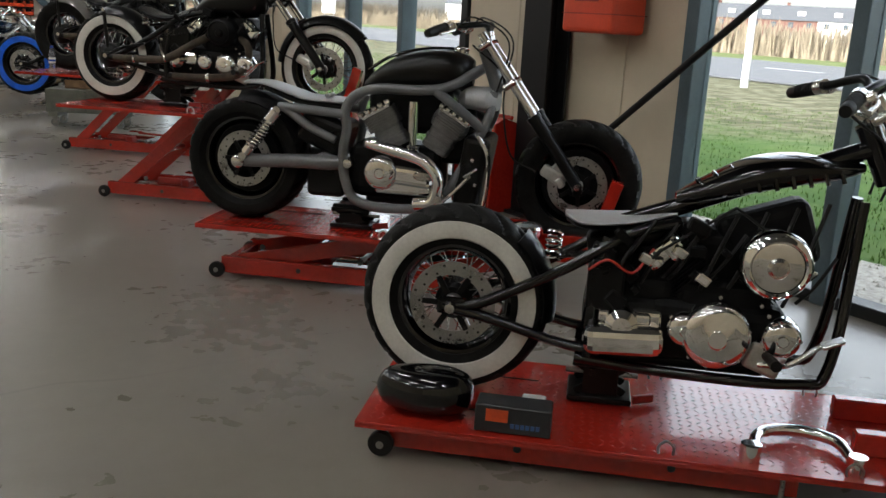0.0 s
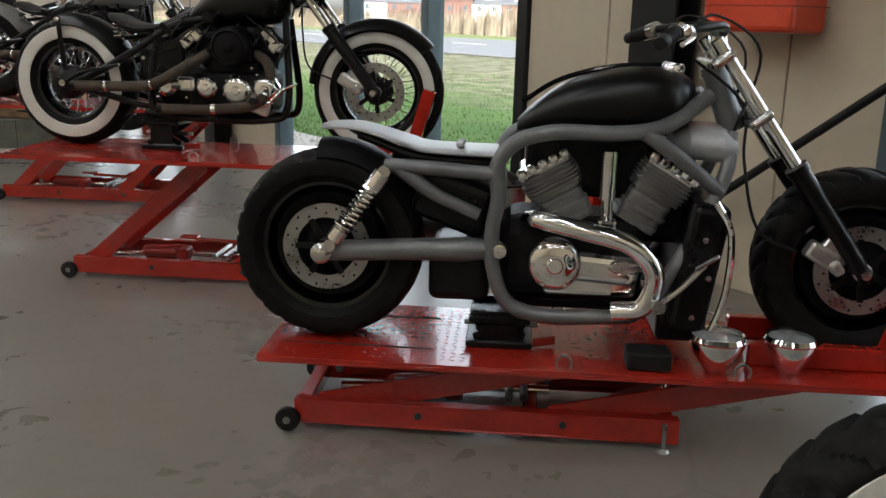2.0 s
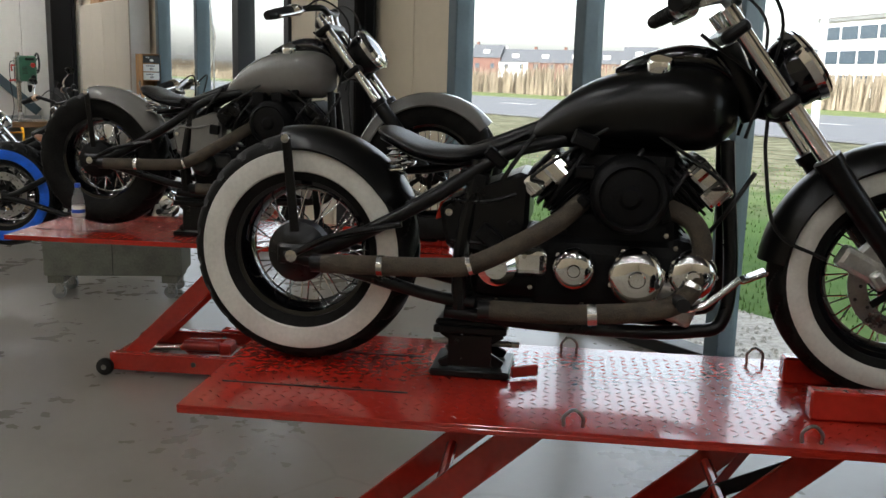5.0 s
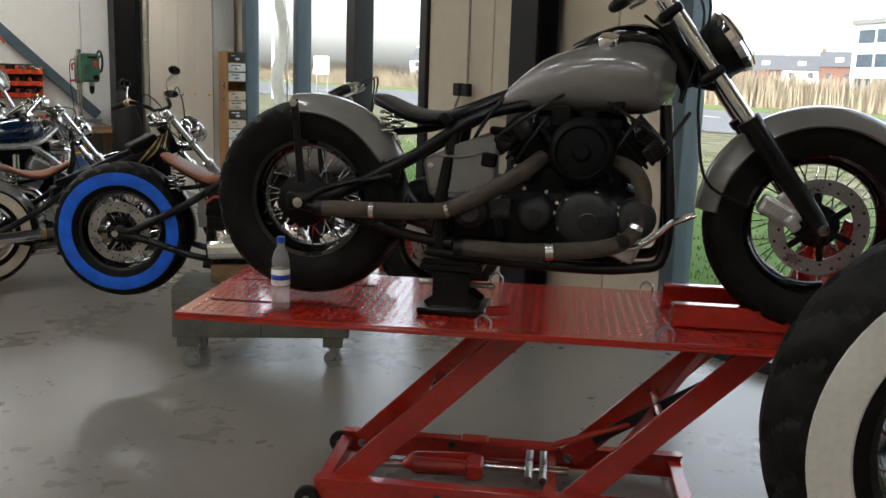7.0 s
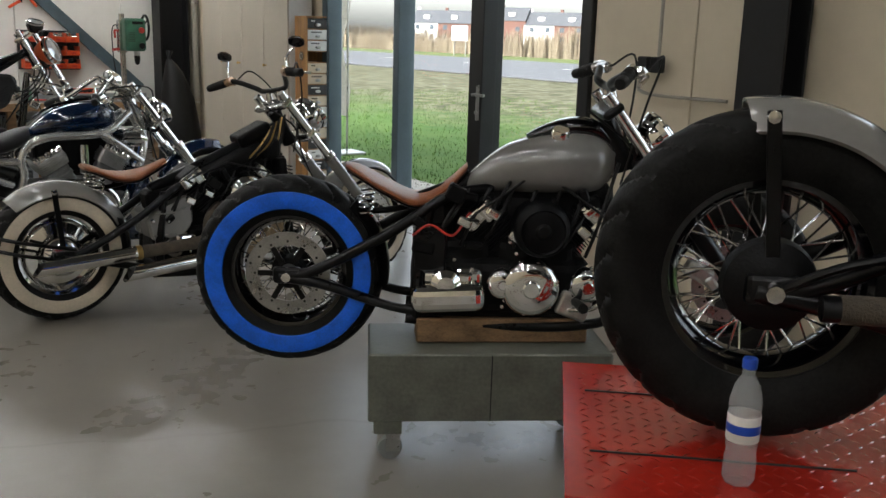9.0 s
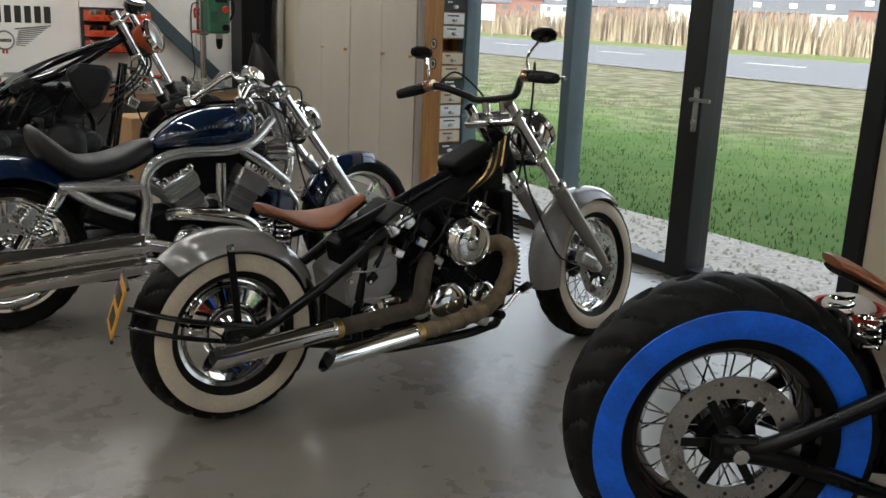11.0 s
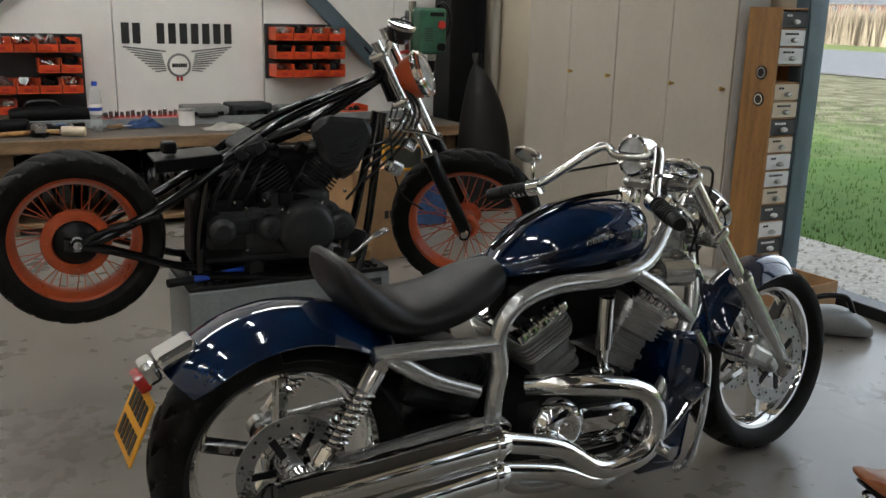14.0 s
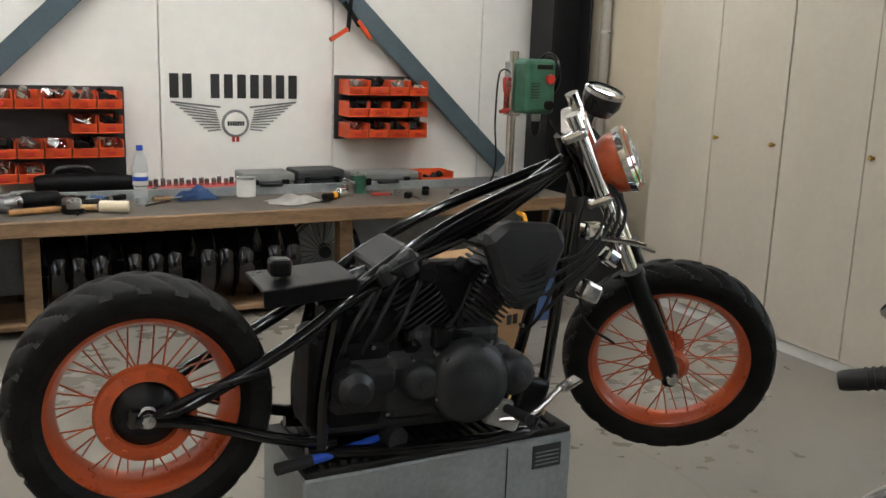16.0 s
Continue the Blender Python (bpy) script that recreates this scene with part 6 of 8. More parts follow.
def cabinet(y0, y1, white_side=False):
    c = thing("storage_cabinet", pose(4.65, y0, 0), "tall beige two-door storage cabinet with small brass knobs", "cabinet", "tall cabinets along the wall")
    w = y1 - y0
    part("body", box(0.235, w, 2.22, (0.1275, w / 2, 1.18), 0.003), M_CABINET if not white_side else M_CABWHITE, c)
    part("plinth", box(0.2, w - 0.01, 0.068, (0.13, w / 2, 0.035), 0.002), M_CABWHITE, c)
    for k in (0, 1):
        d = part("door", box(0.018, w / 2 - 0.004, 2.2, (0.0, w / 4 + k * w / 2, 1.18), 0.003), M_CABINET, c)
        part("knob", moved(lathe([(0.0, -0.045), (0.012, -0.043), (0.015, -0.034), (0.007, -0.024), (0.009, -0.009)], 16, "x"), pose(0, 0.05 if k else w / 2 - 0.05, 1.16)), M_BRASS, d)
    return c


cabinet(16.335, 17.42)
cabinet(15.25, 16.33, True)
for k, (y, w, h, m) in enumerate(((15.4, 0.3, 0.22, M_CARD), (15.8, 0.35, 0.3, M_KRAFT), (16.25, 0.3, 0.18, M_TOWERWOOD), (16.8, 0.4, 0.26, M_CARD))):
    tagged(part("cardboard_box", box(0.2, w, h, (4.78, y, 2.29 + h / 2), 0.004), m), "brown cardboard box standing on the tall cabinet", "box", "boxes on the cabinets")

tower = thing("drawer_tower", pose(4.7, 14.98, 0), "narrow wooden tower of small printed drawers beside window", "drawer unit")
TW, TD, TH = 0.23, 0.24, 1.63
for x in (0.007, TW - 0.007):
    part("side_panel", box(0.014, TD, TH, (x, TD / 2, TH / 2), 0.002), M_TOWERWOOD, tower)
part("back_panel", box(TW - 0.03, 0.01, TH - 0.01, (TW / 2, TD - 0.006, TH / 2), 0.001), M_TOWERWOOD, tower)
part("top_panel", box(TW - 0.03, TD - 0.02, 0.012, (TW / 2, TD / 2, TH - 0.007), 0.001), M_TOWERWOOD, tower)
kinds = [M_BLACKDRAWER, M_WHITEDRAWER, M_WHITEDRAWER, None, M_KRAFT, M_KRAFT, M_BLACKDRAWER, M_KRAFT, M_WHITEDRAWER, M_WHITEDRAWER, M_KRAFT, M_BLACKDRAWER, M_WHITEDRAWER, M_BLACKDRAWER, M_KRAFT, M_WHITEDRAWER]
for k, m in enumerate(kinds):
    z = TH - 0.065 - 0.1 * k
    part("shelf", box(TW - 0.03, TD - 0.02, 0.006, (TW / 2, TD / 2, z - 0.05), 0.0), M_TOWERWOOD, tower)
    if m:
        d = part("drawer", box(TW - 0.036, TD - 0.03, 0.086, (TW / 2, TD / 2 - 0.008, z), 0.003), m, tower)
        part("drawer_pull", moved(lathe([(0.0, -0.02), (0.014, -0.018), (0.02, -0.008), (0.02, 0.0)], 14), pose(TW / 2, -0.001, z - 0.012) @ Matrix.Diagonal((1.3, 1, 0.7, 1))), M_STEEL if m != M_BLACKDRAWER else M_WHITEDRAWER, d)
        part("drawer_print", merge(*[box(0.016, 0.002, 0.012, (0.06 + 0.022 * q, 0.006, z + 0.022), 0) for q in range(2 + (k * 3) % 4)]), M_INK if m != M_BLACKDRAWER else M_PAPER, d)
for z in (1.27, 1.12):
    part("round_sticker", moved(lathe([(0.0, -0.002), (0.04, -0.002), (0.04, 0.002)], 24, "x"), pose(-0.002, 0.1, z)), M_INK, tower)
    part("sticker_print", moved(lathe([(0.024, -0.003), (0.03, -0.003)], 20, "x"), pose(-0.003, 0.1, z)), M_PAPER, tower)

# ---- work bench and its tools ----
BZ, BY = 0.662, 17.85
bench = thing("work_bench", pose(0, 0, 0), "long worn wooden work bench along the back wall", "bench")
part("bench_top", box(7.2, YB - BY - 0.05, 0.06, (0.75, (BY + YB - 0.04) / 2, BZ - 0.03), 0.008, None, 2), M_BENCHTOP, bench)
part("front_board", box(7.2, 0.035, 0.085, (0.75, BY - 0.017, BZ - 0.041), 0.006), M_WOOD, bench)
for x in (-2.8, -0.9, 0.9, 2.7, 4.25):
    part("leg", box(0.09, 0.09, BZ - 0.065, (x, BY + 0.12, (BZ - 0.065) / 2 + 0.001), 0.005), M_WOOD, bench)
    part("leg", box(0.09, 0.09, BZ - 0.065, (x, YB - 0.15, (BZ - 0.065) / 2 + 0.001), 0.005), M_WOOD, bench)
part("back_board", box(7.1, 0.02, 0.6, (0.75, 18.45, 0.42), 0.003), M_STANDGREY, bench)


def bin_rack(x, z, cols, rows, missing=()):
    r = thing("bin_rack", pose(x, YB - 0.002, z), "dark wall rack holding rows of orange plastic parts bins", "storage rack", "parts bin racks")
    w, h = cols * 0.155 + 0.03, rows * 0.15
    part("back_panel", box(w + 0.03, 0.02, h, (w / 2, -0.01, h / 2), 0.003), M_BINBACK, r)
    rnd = random.Random(int(x * 10))
    for i in range(cols):
        for j in range(rows):
            if (i, j) in missing:
                continue
            bx, bz = 0.015 + i * 0.155, 0.02 + j * 0.15
            wd, dp, ht = 0.145, 0.2, 0.1
            t = 0.006
            bm = merge(box(wd, dp, t, (wd / 2, -dp / 2 - 0.024, t / 2), 0.001), box(t, dp, ht, (t / 2, -dp / 2 - 0.024, ht / 2 + t), 0.001), box(t, dp, ht, (wd - t / 2, -dp / 2 - 0.024, ht / 2 + t), 0.001),
                       box(wd, t, ht, (wd / 2, -0.028, ht / 2 + t), 0.001), box(wd, t, ht * 0.55, (wd / 2, -dp - 0.022, ht * 0.28 + t), 0.002, (18, 0, 0)))
            b = part("bin", moved(bm, pose(bx, 0, bz)), M_BIN, r)
            fill = [box(0.02 + 0.05 * rnd.random(), 0.02 + 0.06 * rnd.random(), 0.02 + 0.04 * rnd.random(), (bx + 0.03 + 0.09 * rnd.random(), -0.06 - 0.13 * rnd.random(), bz + 0.05 + 0.05 * rnd.random()), 0.004, (40 * rnd.random(), 40 * rnd.random(), 90 * rnd.random())) for q in range(7)]
            fm = rnd.choice((M_STEEL, M_BLACKMATT, M_BLACKMATT, M_CHROMEDULL))
            for piece in fill:
                part("spare_part", piece, fm, b)
            part("label_slot", box(0.05, 0.003, 0.02, (bx + wd / 2, -dp - 0.031, bz + 0.03), 0.001), M_REDTOOL, b)
    return r


bin_rack(0.73, 0.72, 5, 4, {(2, 0), (3, 0), (4, 0), (0, 2), (1, 2), (2, 2)})
bin_rack(3.0, 0.97, 4, 3)


def sign():
    s = thing("wall_sign", pose(1.84, YB - 0.004, 0), "dark lettering bars with grey winged emblem on wall", "sign")
    xs = [0.0, 0.085, 0.27, 0.36, 0.45, 0.54, 0.63, 0.72, 0.81]
    for k, x in enumerate(xs):
        part("letter_bar", box(0.06, 0.006, 0.16, (x + 0.03, 0, 1.33), 0.002), M_INK, s)
    for sgn in (-1, 1):
        feathers = []
        for k in range(9):
            r0, z0 = 0.1 + 0.004 * k, 1.04 + 0.016 * k
            feathers.append(beam((0.435 + sgn * r0, 0, z0), (0.435 + sgn * (0.19 + 0.026 * k), 0, z0 + 0.006 * k - 0.01), 0.004, 0.009, 0.001))
        feathers.append(beam((0.435 + sgn * 0.1, 0, 1.19), (0.435 + sgn * 0.43, 0, 1.225), 0.004, 0.012, 0.001))
        for piece in feathers:
            part("feather", piece, M_TOOLGREY, s)
    part("emblem_disc", moved(lathe([(0.0, -0.006), (0.085, -0.006), (0.095, 0.0)], 32), pose(0.435, 0, 1.08)), M_TOOLGREY, s)
    part("emblem_face", moved(lathe([(0.0, -0.009), (0.075, -0.009), (0.078, -0.004)], 32), pose(0.435, 0, 1.08)), M_PAPER, s)
    part("emblem_bar", merge(*[box(0.014, 0.003, 0.03, (0.385 + 0.017 * k, -0.01, 1.08), 0) for k in range(7)]), M_INK, s)
    part("emblem_tail", merge(box(0.02, 0.005, 0.05, (0.42, 0, 0.98), 0), box(0.02, 0.005, 0.05, (0.45, 0, 0.98), 0)), M_REDTOOL, s)


sign()


def drill_press():
    d = thing("drill_press", pose(3.925, 17.99, BZ), "green bench drill press with black handwheel on work bench", "drill press")
    part("base", box(0.2, 0.28, 0.035, (0.02, -0.03, 0.0185), 0.01, None, 2), M_STEEL, d)
    part("pillar", tube([(0, 0.04, 0.03), (0, 0.04, 0.965)], 0.03, 20), M_CHROMEDULL, d)
    part("pillar_foot", lathe([(0.055, 0.036), (0.05, 0.07), (0.04, 0.12), (0.031, 0.125)], 24, "z"), M_STEEL, d)
    part("head", box(0.23, 0.26, 0.36, (0.1, -0.03, 0.74), 0.035, None, 3), M_GREEN, d)
    part("clamp_collar", box(0.09, 0.1, 0.36, (-0.005, 0.03, 0.72), 0.012, None, 2), M_CHROMEDULL, d)
    part("spindle", tube([(0.13, -0.06, 0.57), (0.13, -0.06, 0.5)], [0.036, 0.03], 16), M_STEEL, d)
    part("chuck", tube([(0.13, -0.06, 0.51), (0.13, -0.06, 0.44), (0.13, -0.06, 0.41)], [0.034, 0.03, 0.015], 14), M_BLACK, d)
    ring = [(0.25, -0.0 + 0.135 * math.cos(a), 0.82 + 0.135 * math.sin(a)) for a in [k * 0.2618 for k in range(25)]]
    h = part("handwheel", tube(ring, 0.014, 8, 2), M_BLACK, d)
    part("wheel_spokes", merge(*[rod((0.22, 0.0, 0.82), (0.25, 0.135 * math.cos(a), 0.82 + 0.135 * math.sin(a)), 0.008, 8) for a in (0.3, 2.4, 4.5)]), M_BLACK, h)
    part("switch", moved(lathe([(0.0, -0.185), (0.03, -0.182), (0.034, -0.16)], 20), pose(0.16, 0, 0.79)), M_REDTOOL, d)
    part("dial", moved(lathe([(0.0, -0.18), (0.032, -0.178), (0.036, -0.16)], 20), pose(0.16, 0, 0.62)), M_BLACK, d)
    part("nameplate", box(0.12, 0.006, 0.03, (0.12, -0.162, 0.87), 0.002), M_BLACK, d)
    for k in range(6):
        part("vent_slot", box(0.07, 0.006, 0.006, (0.05, -0.162, 0.67 + 0.018 * k), 0), M_INK, d)
    part("lever", tube([(-0.05, 0.03, 0.78), (-0.09, -0.0, 0.78), (-0.09, -0.01, 0.7)], 0.012, 8), M_REDTOOL, d)
    part("height_lock", tube([(-0.05, 0.0, 0.58), (-0.13, -0.03, 0.57)], 0.014, 8), M_REDTOOL, d)
    part("mains_cable", tube([(-0.02, 0.1, 0.85), (-0.1, 0.06, 0.8), (-0.09, 0.1, 0.5), (-0.06, 0.12, 0.2), (-0.1, 0.15, 0.012)], 0.006, 6), M_RUBBER, d)


drill_press()


def bottle(m, label):
    b = thing("water_bottle", m, label, "bottle", "plastic water bottles")
    part("body", lathe([(0.0, 0.003), (0.028, 0.0), (0.035, 0.012), (0.034, 0.06), (0.031, 0.075), (0.034, 0.09), (0.034, 0.19), (0.026, 0.225), (0.014, 0.245), (0.013, 0.265)], 28, "z"), M_BOTTLE, b)
    part("cap", lathe([(0.0, 0.285), (0.014, 0.284), (0.0155, 0.28), (0.0155, 0.262), (0.013, 0.26)], 20, "z"), M_CAP, b)
    part("label_band", lathe([(0.0345, 0.1), (0.0352, 0.102), (0.0352, 0.158), (0.0345, 0.16)], 28, "z"), M_PAPER, b)
    part("label_mark", lathe([(0.0355, 0.12), (0.0358, 0.122), (0.0358, 0.138), (0.0355, 0.14)], 28, "z"), M_CAP, b)


bottle(pose(1.52, 18.2, BZ) @ Matrix.Scale(1.25, 4), "clear water bottle with blue cap on work bench")


def lying_tool(name, m, pts, r, mh, label, head=None, mhead=None):
    t = thing(name, m, label, "tool", "tools on the work bench")
    part("handle", tube(pts, r, 10), mh, t)
    if head:
        part("head", head, mhead or M_STEEL, t)


lying_tool("hammer", pose(0.95, 18.05, BZ + 0.022, 0, 0, 15), [(-0.15, 0, 0), (0.15, 0, 0)], 0.018, M_TOWERWOOD, "wooden-handled hammer lying on the work bench", tube([(0.15, -0.06, 0.006), (0.15, 0.06, 0.006)], 0.026, 12), M_BLACKMATT)
lying_tool("screwdriver", pose(1.2, 18.45, BZ + 0.02, 0, 0, -30), [(-0.08, 0, 0), (0.05, 0, 0)], 0.018, M_BLACK, "black-handled screwdriver lying on the work bench", tube([(0.05, 0, 0), (0.2, 0, 0)], 0.005, 8))
lying_tool("screwdriver", pose(1.66, 18.3, BZ + 0.02, 0, 0, 20), [(-0.06, 0, 0), (0.05, 0, 0)], 0.018, M_WOOD, "short screwdriver lying on the work bench", tube([(0.05, 0, 0), (0.15, 0, 0)], 0.005, 8))
lying_tool("marker_pen", pose(3.05, 18.2, BZ + 0.01, 0, 0, -20), [(-0.06, 0, 0), (0.06, 0, 0)], 0.009, M_REDTOOL, "red marker pen lying on the work bench", tube([(0.06, 0, 0), (0.075, 0, 0)], 0.006, 8), M_INK)


def grinder(m, body, label):
    g = thing("angle_grinder", m, label, "power tool", "power tools on the work bench")
    part("body", tube([(-0.16, 0, 0.045), (-0.05, 0, 0.05), (0.1, 0, 0.045)], [0.03, 0.036, 0.04], 16), body, g)
    part("gear_head", box(0.09, 0.09, 0.08, (0.14, 0, 0.045), 0.02, None, 2), M_STEEL, g)
    part("guard", moved(lathe([(0.0, 0.0), (0.06, 0.0), (0.064, 0.01), (0.064, 0.03)], 24, "z"), pose(0.15, 0, 0.0)), M_BLACK, g)
    part("side_handle", tube([(0.14, 0.04, 0.05), (0.14, 0.16, 0.05)], 0.016, 12), M_BLACK, g)


grinder(pose(0.72, 18.1, BZ, 0, 0, 25), M_TOOLGREY, "dark grey angle grinder lying on the work bench")
grinder(pose(1.08, 18.2, BZ, 0, 0, -70), M_BLACK, "black angle grinder lying on the work bench")


def tool_case(m, w, d, h, mat_, label):
    c = thing("tool_case", m, label, "tool case", "tool cases on the work bench")
    part("case_body", box(w, d, h * 0.5, (0, 0, h * 0.25 + 0.001), 0.015, None, 2), mat_, c)
    part("case_lid", box(w, d, h * 0.47, (0, 0, h * 0.76), 0.015, None, 2), mat_, c)
    for x in (-w * 0.3, w * 0.3):
        part("latch", box(0.05, 0.014, h * 0.4, (x, -d / 2 - 0.006, h * 0.5), 0.004), M_BLACK, c)
    part("handle", tube([(-0.07, -d / 2, h * 0.45), (-0.06, -d / 2 - 0.035, h * 0.45), (0.06, -d / 2 - 0.035, h * 0.45), (0.07, -d / 2, h * 0.45)], 0.01, 8), M_BLACK, c)


tool_case(pose(2.38, 18.6, BZ, 0, 0, 0), 0.34, 0.26, 0.13, M_TOOLGREY, "closed grey plastic tool case on work bench")
tool_case(pose(2.74, 18.62, BZ, 0, 0, 3), 0.34, 0.24, 0.14, M_BINBACK, "closed dark plastic tool case on work bench")
tool_case(pose(3.2, 18.55, BZ, 0, 0, 3), 0.5, 0.2, 0.12, M_TOOLGREY, "long grey and red tool case on work bench")


def tin(m, r, h, mb, label):
    c = thing("tin_can", m, label, "can", "tins on the work bench")
    part("can_body", lathe([(0.0, 0.001), (r, 0.001), (r, h), (r * 0.9, h), (r * 0.9, h - 0.006), (0.0, h - 0.006)], 28, "z"), mb, c)
    part("can_lid", lathe([(0.0, h - 0.003), (r * 0.85, h - 0.003), (r * 1.02, h + 0.004), (r * 1.02, h - 0.01)], 28, "z"), M_STEEL, c)


tin(pose(2.2, 18.4, BZ), 0.06, 0.12, M_PAPER, "white labelled tin can on work bench")
tin(pose(2.95, 18.35, BZ), 0.05, 0.13, M_GREEN, "green tin can standing on the work bench")
tin(pose(2.84, 18.25, BZ), 0.04, 0.09, M_CHROMEDULL, "small metal tin standing on the work bench")


def rag(m, w, d, h, mm, label, seed):
    verts, faces = [], []
    n = 18
    rnd = random.Random(seed)
    ph = [rnd.random() * 6 for _ in range(6)]
    for i in range(n + 1):
        for j in range(n + 1):
            u, v = i / n - 0.5, j / n - 0.5
            e = max(0.0, 1 - 4.2 * (u * u + v * v))
            z = 0.006 + h * e * (0.55 + 0.25 * math.sin(9 * u + ph[0] + 4 * v) + 0.2 * math.sin(13 * v + ph[1] - 5 * u))
            k = 1 + 0.12 * math.sin(5 * math.atan2(v, u + 1e-6) + ph[2])
            verts.append((u * w * k, v * d * k, max(z, 0.004)))
    for i in range(n):
        for j in range(n):
            a = i * (n + 1) + j
            faces.append((a, a + 1, a + n + 2, a + n + 1))
    bm = mesh_of(verts, faces)
    bmesh.ops.solidify(bm, geom=bm.faces[:], thickness=0.003)
    ob = tagged(part("cleaning_rag", bm, mm), label, "rag", "cleaning rags")
    ob.matrix_world = m


rag(pose(2.42, 18.1, BZ, 0, 0, 20), 0.34, 0.24, 0.05, M_CLOTH, "crumpled white cloth lying on the work bench", 1)
rag(pose(1.88, 18.38, BZ, 0, 0, 0), 0.26, 0.2, 0.1, M_BLUECLOTH, "crumpled blue cloth lying on the work bench", 2)
parts_tray = thing("parts_tray", pose(3.62, 18.6, BZ), "orange plastic tray of parts on work bench", "tray")
part("tray", merge(box(0.26, 0.2, 0.012, (0, 0, 0.007), 0.003), box(0.012, 0.2, 0.1, (-0.125, 0, 0.055), 0.003), box(0.012, 0.2, 0.1, (0.125, 0, 0.055), 0.003), box(0.26, 0.012, 0.06, (0, -0.095, 0.035), 0.003), box(0.26, 0.012, 0.1, (0, 0.095, 0.055), 0.003)), M_BIN, parts_tray)
part("tray_contents", merge(*[box(0.06, 0.05, 0.04, (-0.08 + 0.05 * k, 0.02 * (k % 2), 0.035 + 0.01 * k), 0.008, (20 * k, 15 * k, 30 * k)) for k in range(4)]), M_BLACKMATT, parts_tray)
rnd = random.Random(4)
for k in range(16):
    x, y = 0.3 + 3.6 * rnd.random(), 18.0 + 0.3 * rnd.random()
    kind = k % 4
    bm = [tube([(-0.08, 0, 0.009), (0.08, 0, 0.009)], 0.008, 8), box(0.07, 0.045, 0.04, (0, 0, 0.021), 0.008, None, 2), lathe([(0.0, 0.001), (0.025, 0.001), (0.025, 0.035), (0.018, 0.035), (0.018, 0.01), (0.0, 0.01)], 20, "z"), merge(tube([(-0.09, 0, 0.007), (0.08, 0, 0.007)], 0.006, 8), tube([(0.085, -0.014, 0.007), (0.1, 0.0, 0.007), (0.085, 0.014, 0.007)], 0.006, 8))][kind]
    ob = tagged(part(("metal_rod", "machine_part", "steel_bush", "spanner")[kind], bm, rnd.choice((M_STEEL, M_BLACKMATT, M_CHROMEDULL))), "small loose metal workshop piece lying on work bench", "hardware", "loose parts on the work bench")
    ob.matrix_world = pose(x, y, BZ, 0, 0, 180 * rnd.random())


def hammer(m, handle, label):
    h = thing("hammer", m, label, "hammer", "hammers on the work bench")
    part("handle", tube([(-0.2, 0, 0.022), (-0.05, 0, 0.02), (0.12, 0, 0.03)], [0.019, 0.016, 0.012], 12), handle, h)
    part("head", merge(box(0.035, 0.13, 0.035, (0.125, 0, 0.036), 0.008, None, 2)), M_BLACKMATT, h)
    part("face", moved(lathe([(0.0, -0.09), (0.022, -0.088), (0.024, -0.06), (0.016, -0.05)], 16), pose(0.125, 0, 0.036)), M_STEEL, h)


hammer(pose(1.05, 18.42, BZ, 0, 0, -55), M_TOWERWOOD, "wooden-handled hammer lying behind the power tools")
hammer(pose(1.32, 18.4, BZ, 0, 0, -50), M_BLUECLOTH, "blue-handled hammer lying on the work bench")
hammer(pose(1.78, 18.5, BZ, 0, 0, 150), M_WOOD, "hammer with short wooden handle on work bench")


def cordless_drill(m):
    d = thing("cordless_drill", m, "black cordless drill with battery lying on bench", "power tool", "power tools on the work bench")
    part("body", tube([(-0.16, 0, 0.06), (-0.13, 0, 0.06), (0.02, 0, 0.062), (0.06, 0, 0.06)], [0.03, 0.048, 0.05, 0.04], 18), M_BLACKMATT, d)
    part("chuck", tube([(0.06, 0, 0.06), (0.1, 0, 0.06), (0.15, 0, 0.06)], [0.035, 0.03, 0.016], 16), M_STEEL, d)
    part("handle", tube([(-0.06, -0.03, 0.05), (-0.05, -0.1, 0.045), (-0.04, -0.15, 0.045)], [0.026, 0.024, 0.028], 12), M_BLACK, d)
    part("battery", box(0.13, 0.075, 0.085, (-0.035, -0.19, 0.044), 0.012, None, 2), M_TOOLGREY, d)


cordless_drill(pose(0.93, 18.16, BZ, 0, 0, 200))
card_tube = thing("leather_mallet", pose(1.27, 18.02, BZ, 0, 0, -18), "pale rawhide mallet lying on the work bench", "mallet")
part("handle", tube([(-0.2, 0, 0.03), (-0.02, 0, 0.032)], 0.016, 12), M_PINE, card_tube)
part("head", tube([(0.0, 0, 0.036), (0.01, 0, 0.036), (0.14, 0, 0.034), (0.15, 0, 0.034)], [0.03, 0.034, 0.034, 0.03], 18, 2), M_KRAFT, card_tube)
black_case = thing("router_case", pose(1.28, 18.68, BZ), "long black power tool lying below the bin rack", "power tool", "power tools on the work bench")
part("body", tube([(-0.3, 0, 0.07), (-0.24, 0, 0.075), (0.1, 0, 0.08), (0.28, 0, 0.07)], [0.04, 0.06, 0.062, 0.045], 18), M_BLACKMATT, black_case)
part("grip", tube([(-0.2, 0, 0.12), (-0.15, 0, 0.17), (0.0, 0, 0.17), (0.06, 0, 0.12)], 0.016, 10), M_BLACK, black_case)
part("nose", tube([(0.28, 0, 0.07), (0.36, 0, 0.068)], [0.036, 0.02], 16), M_STEEL, black_case)
torch = thing("hand_torch", pose(2.68, 18.12, BZ, 0, 0, 35), "chrome and black torch with yellow band on bench", "torch")
part("barrel", tube([(-0.09, 0, 0.028), (0.05, 0, 0.028)], 0.022, 16), M_BLACK, torch)
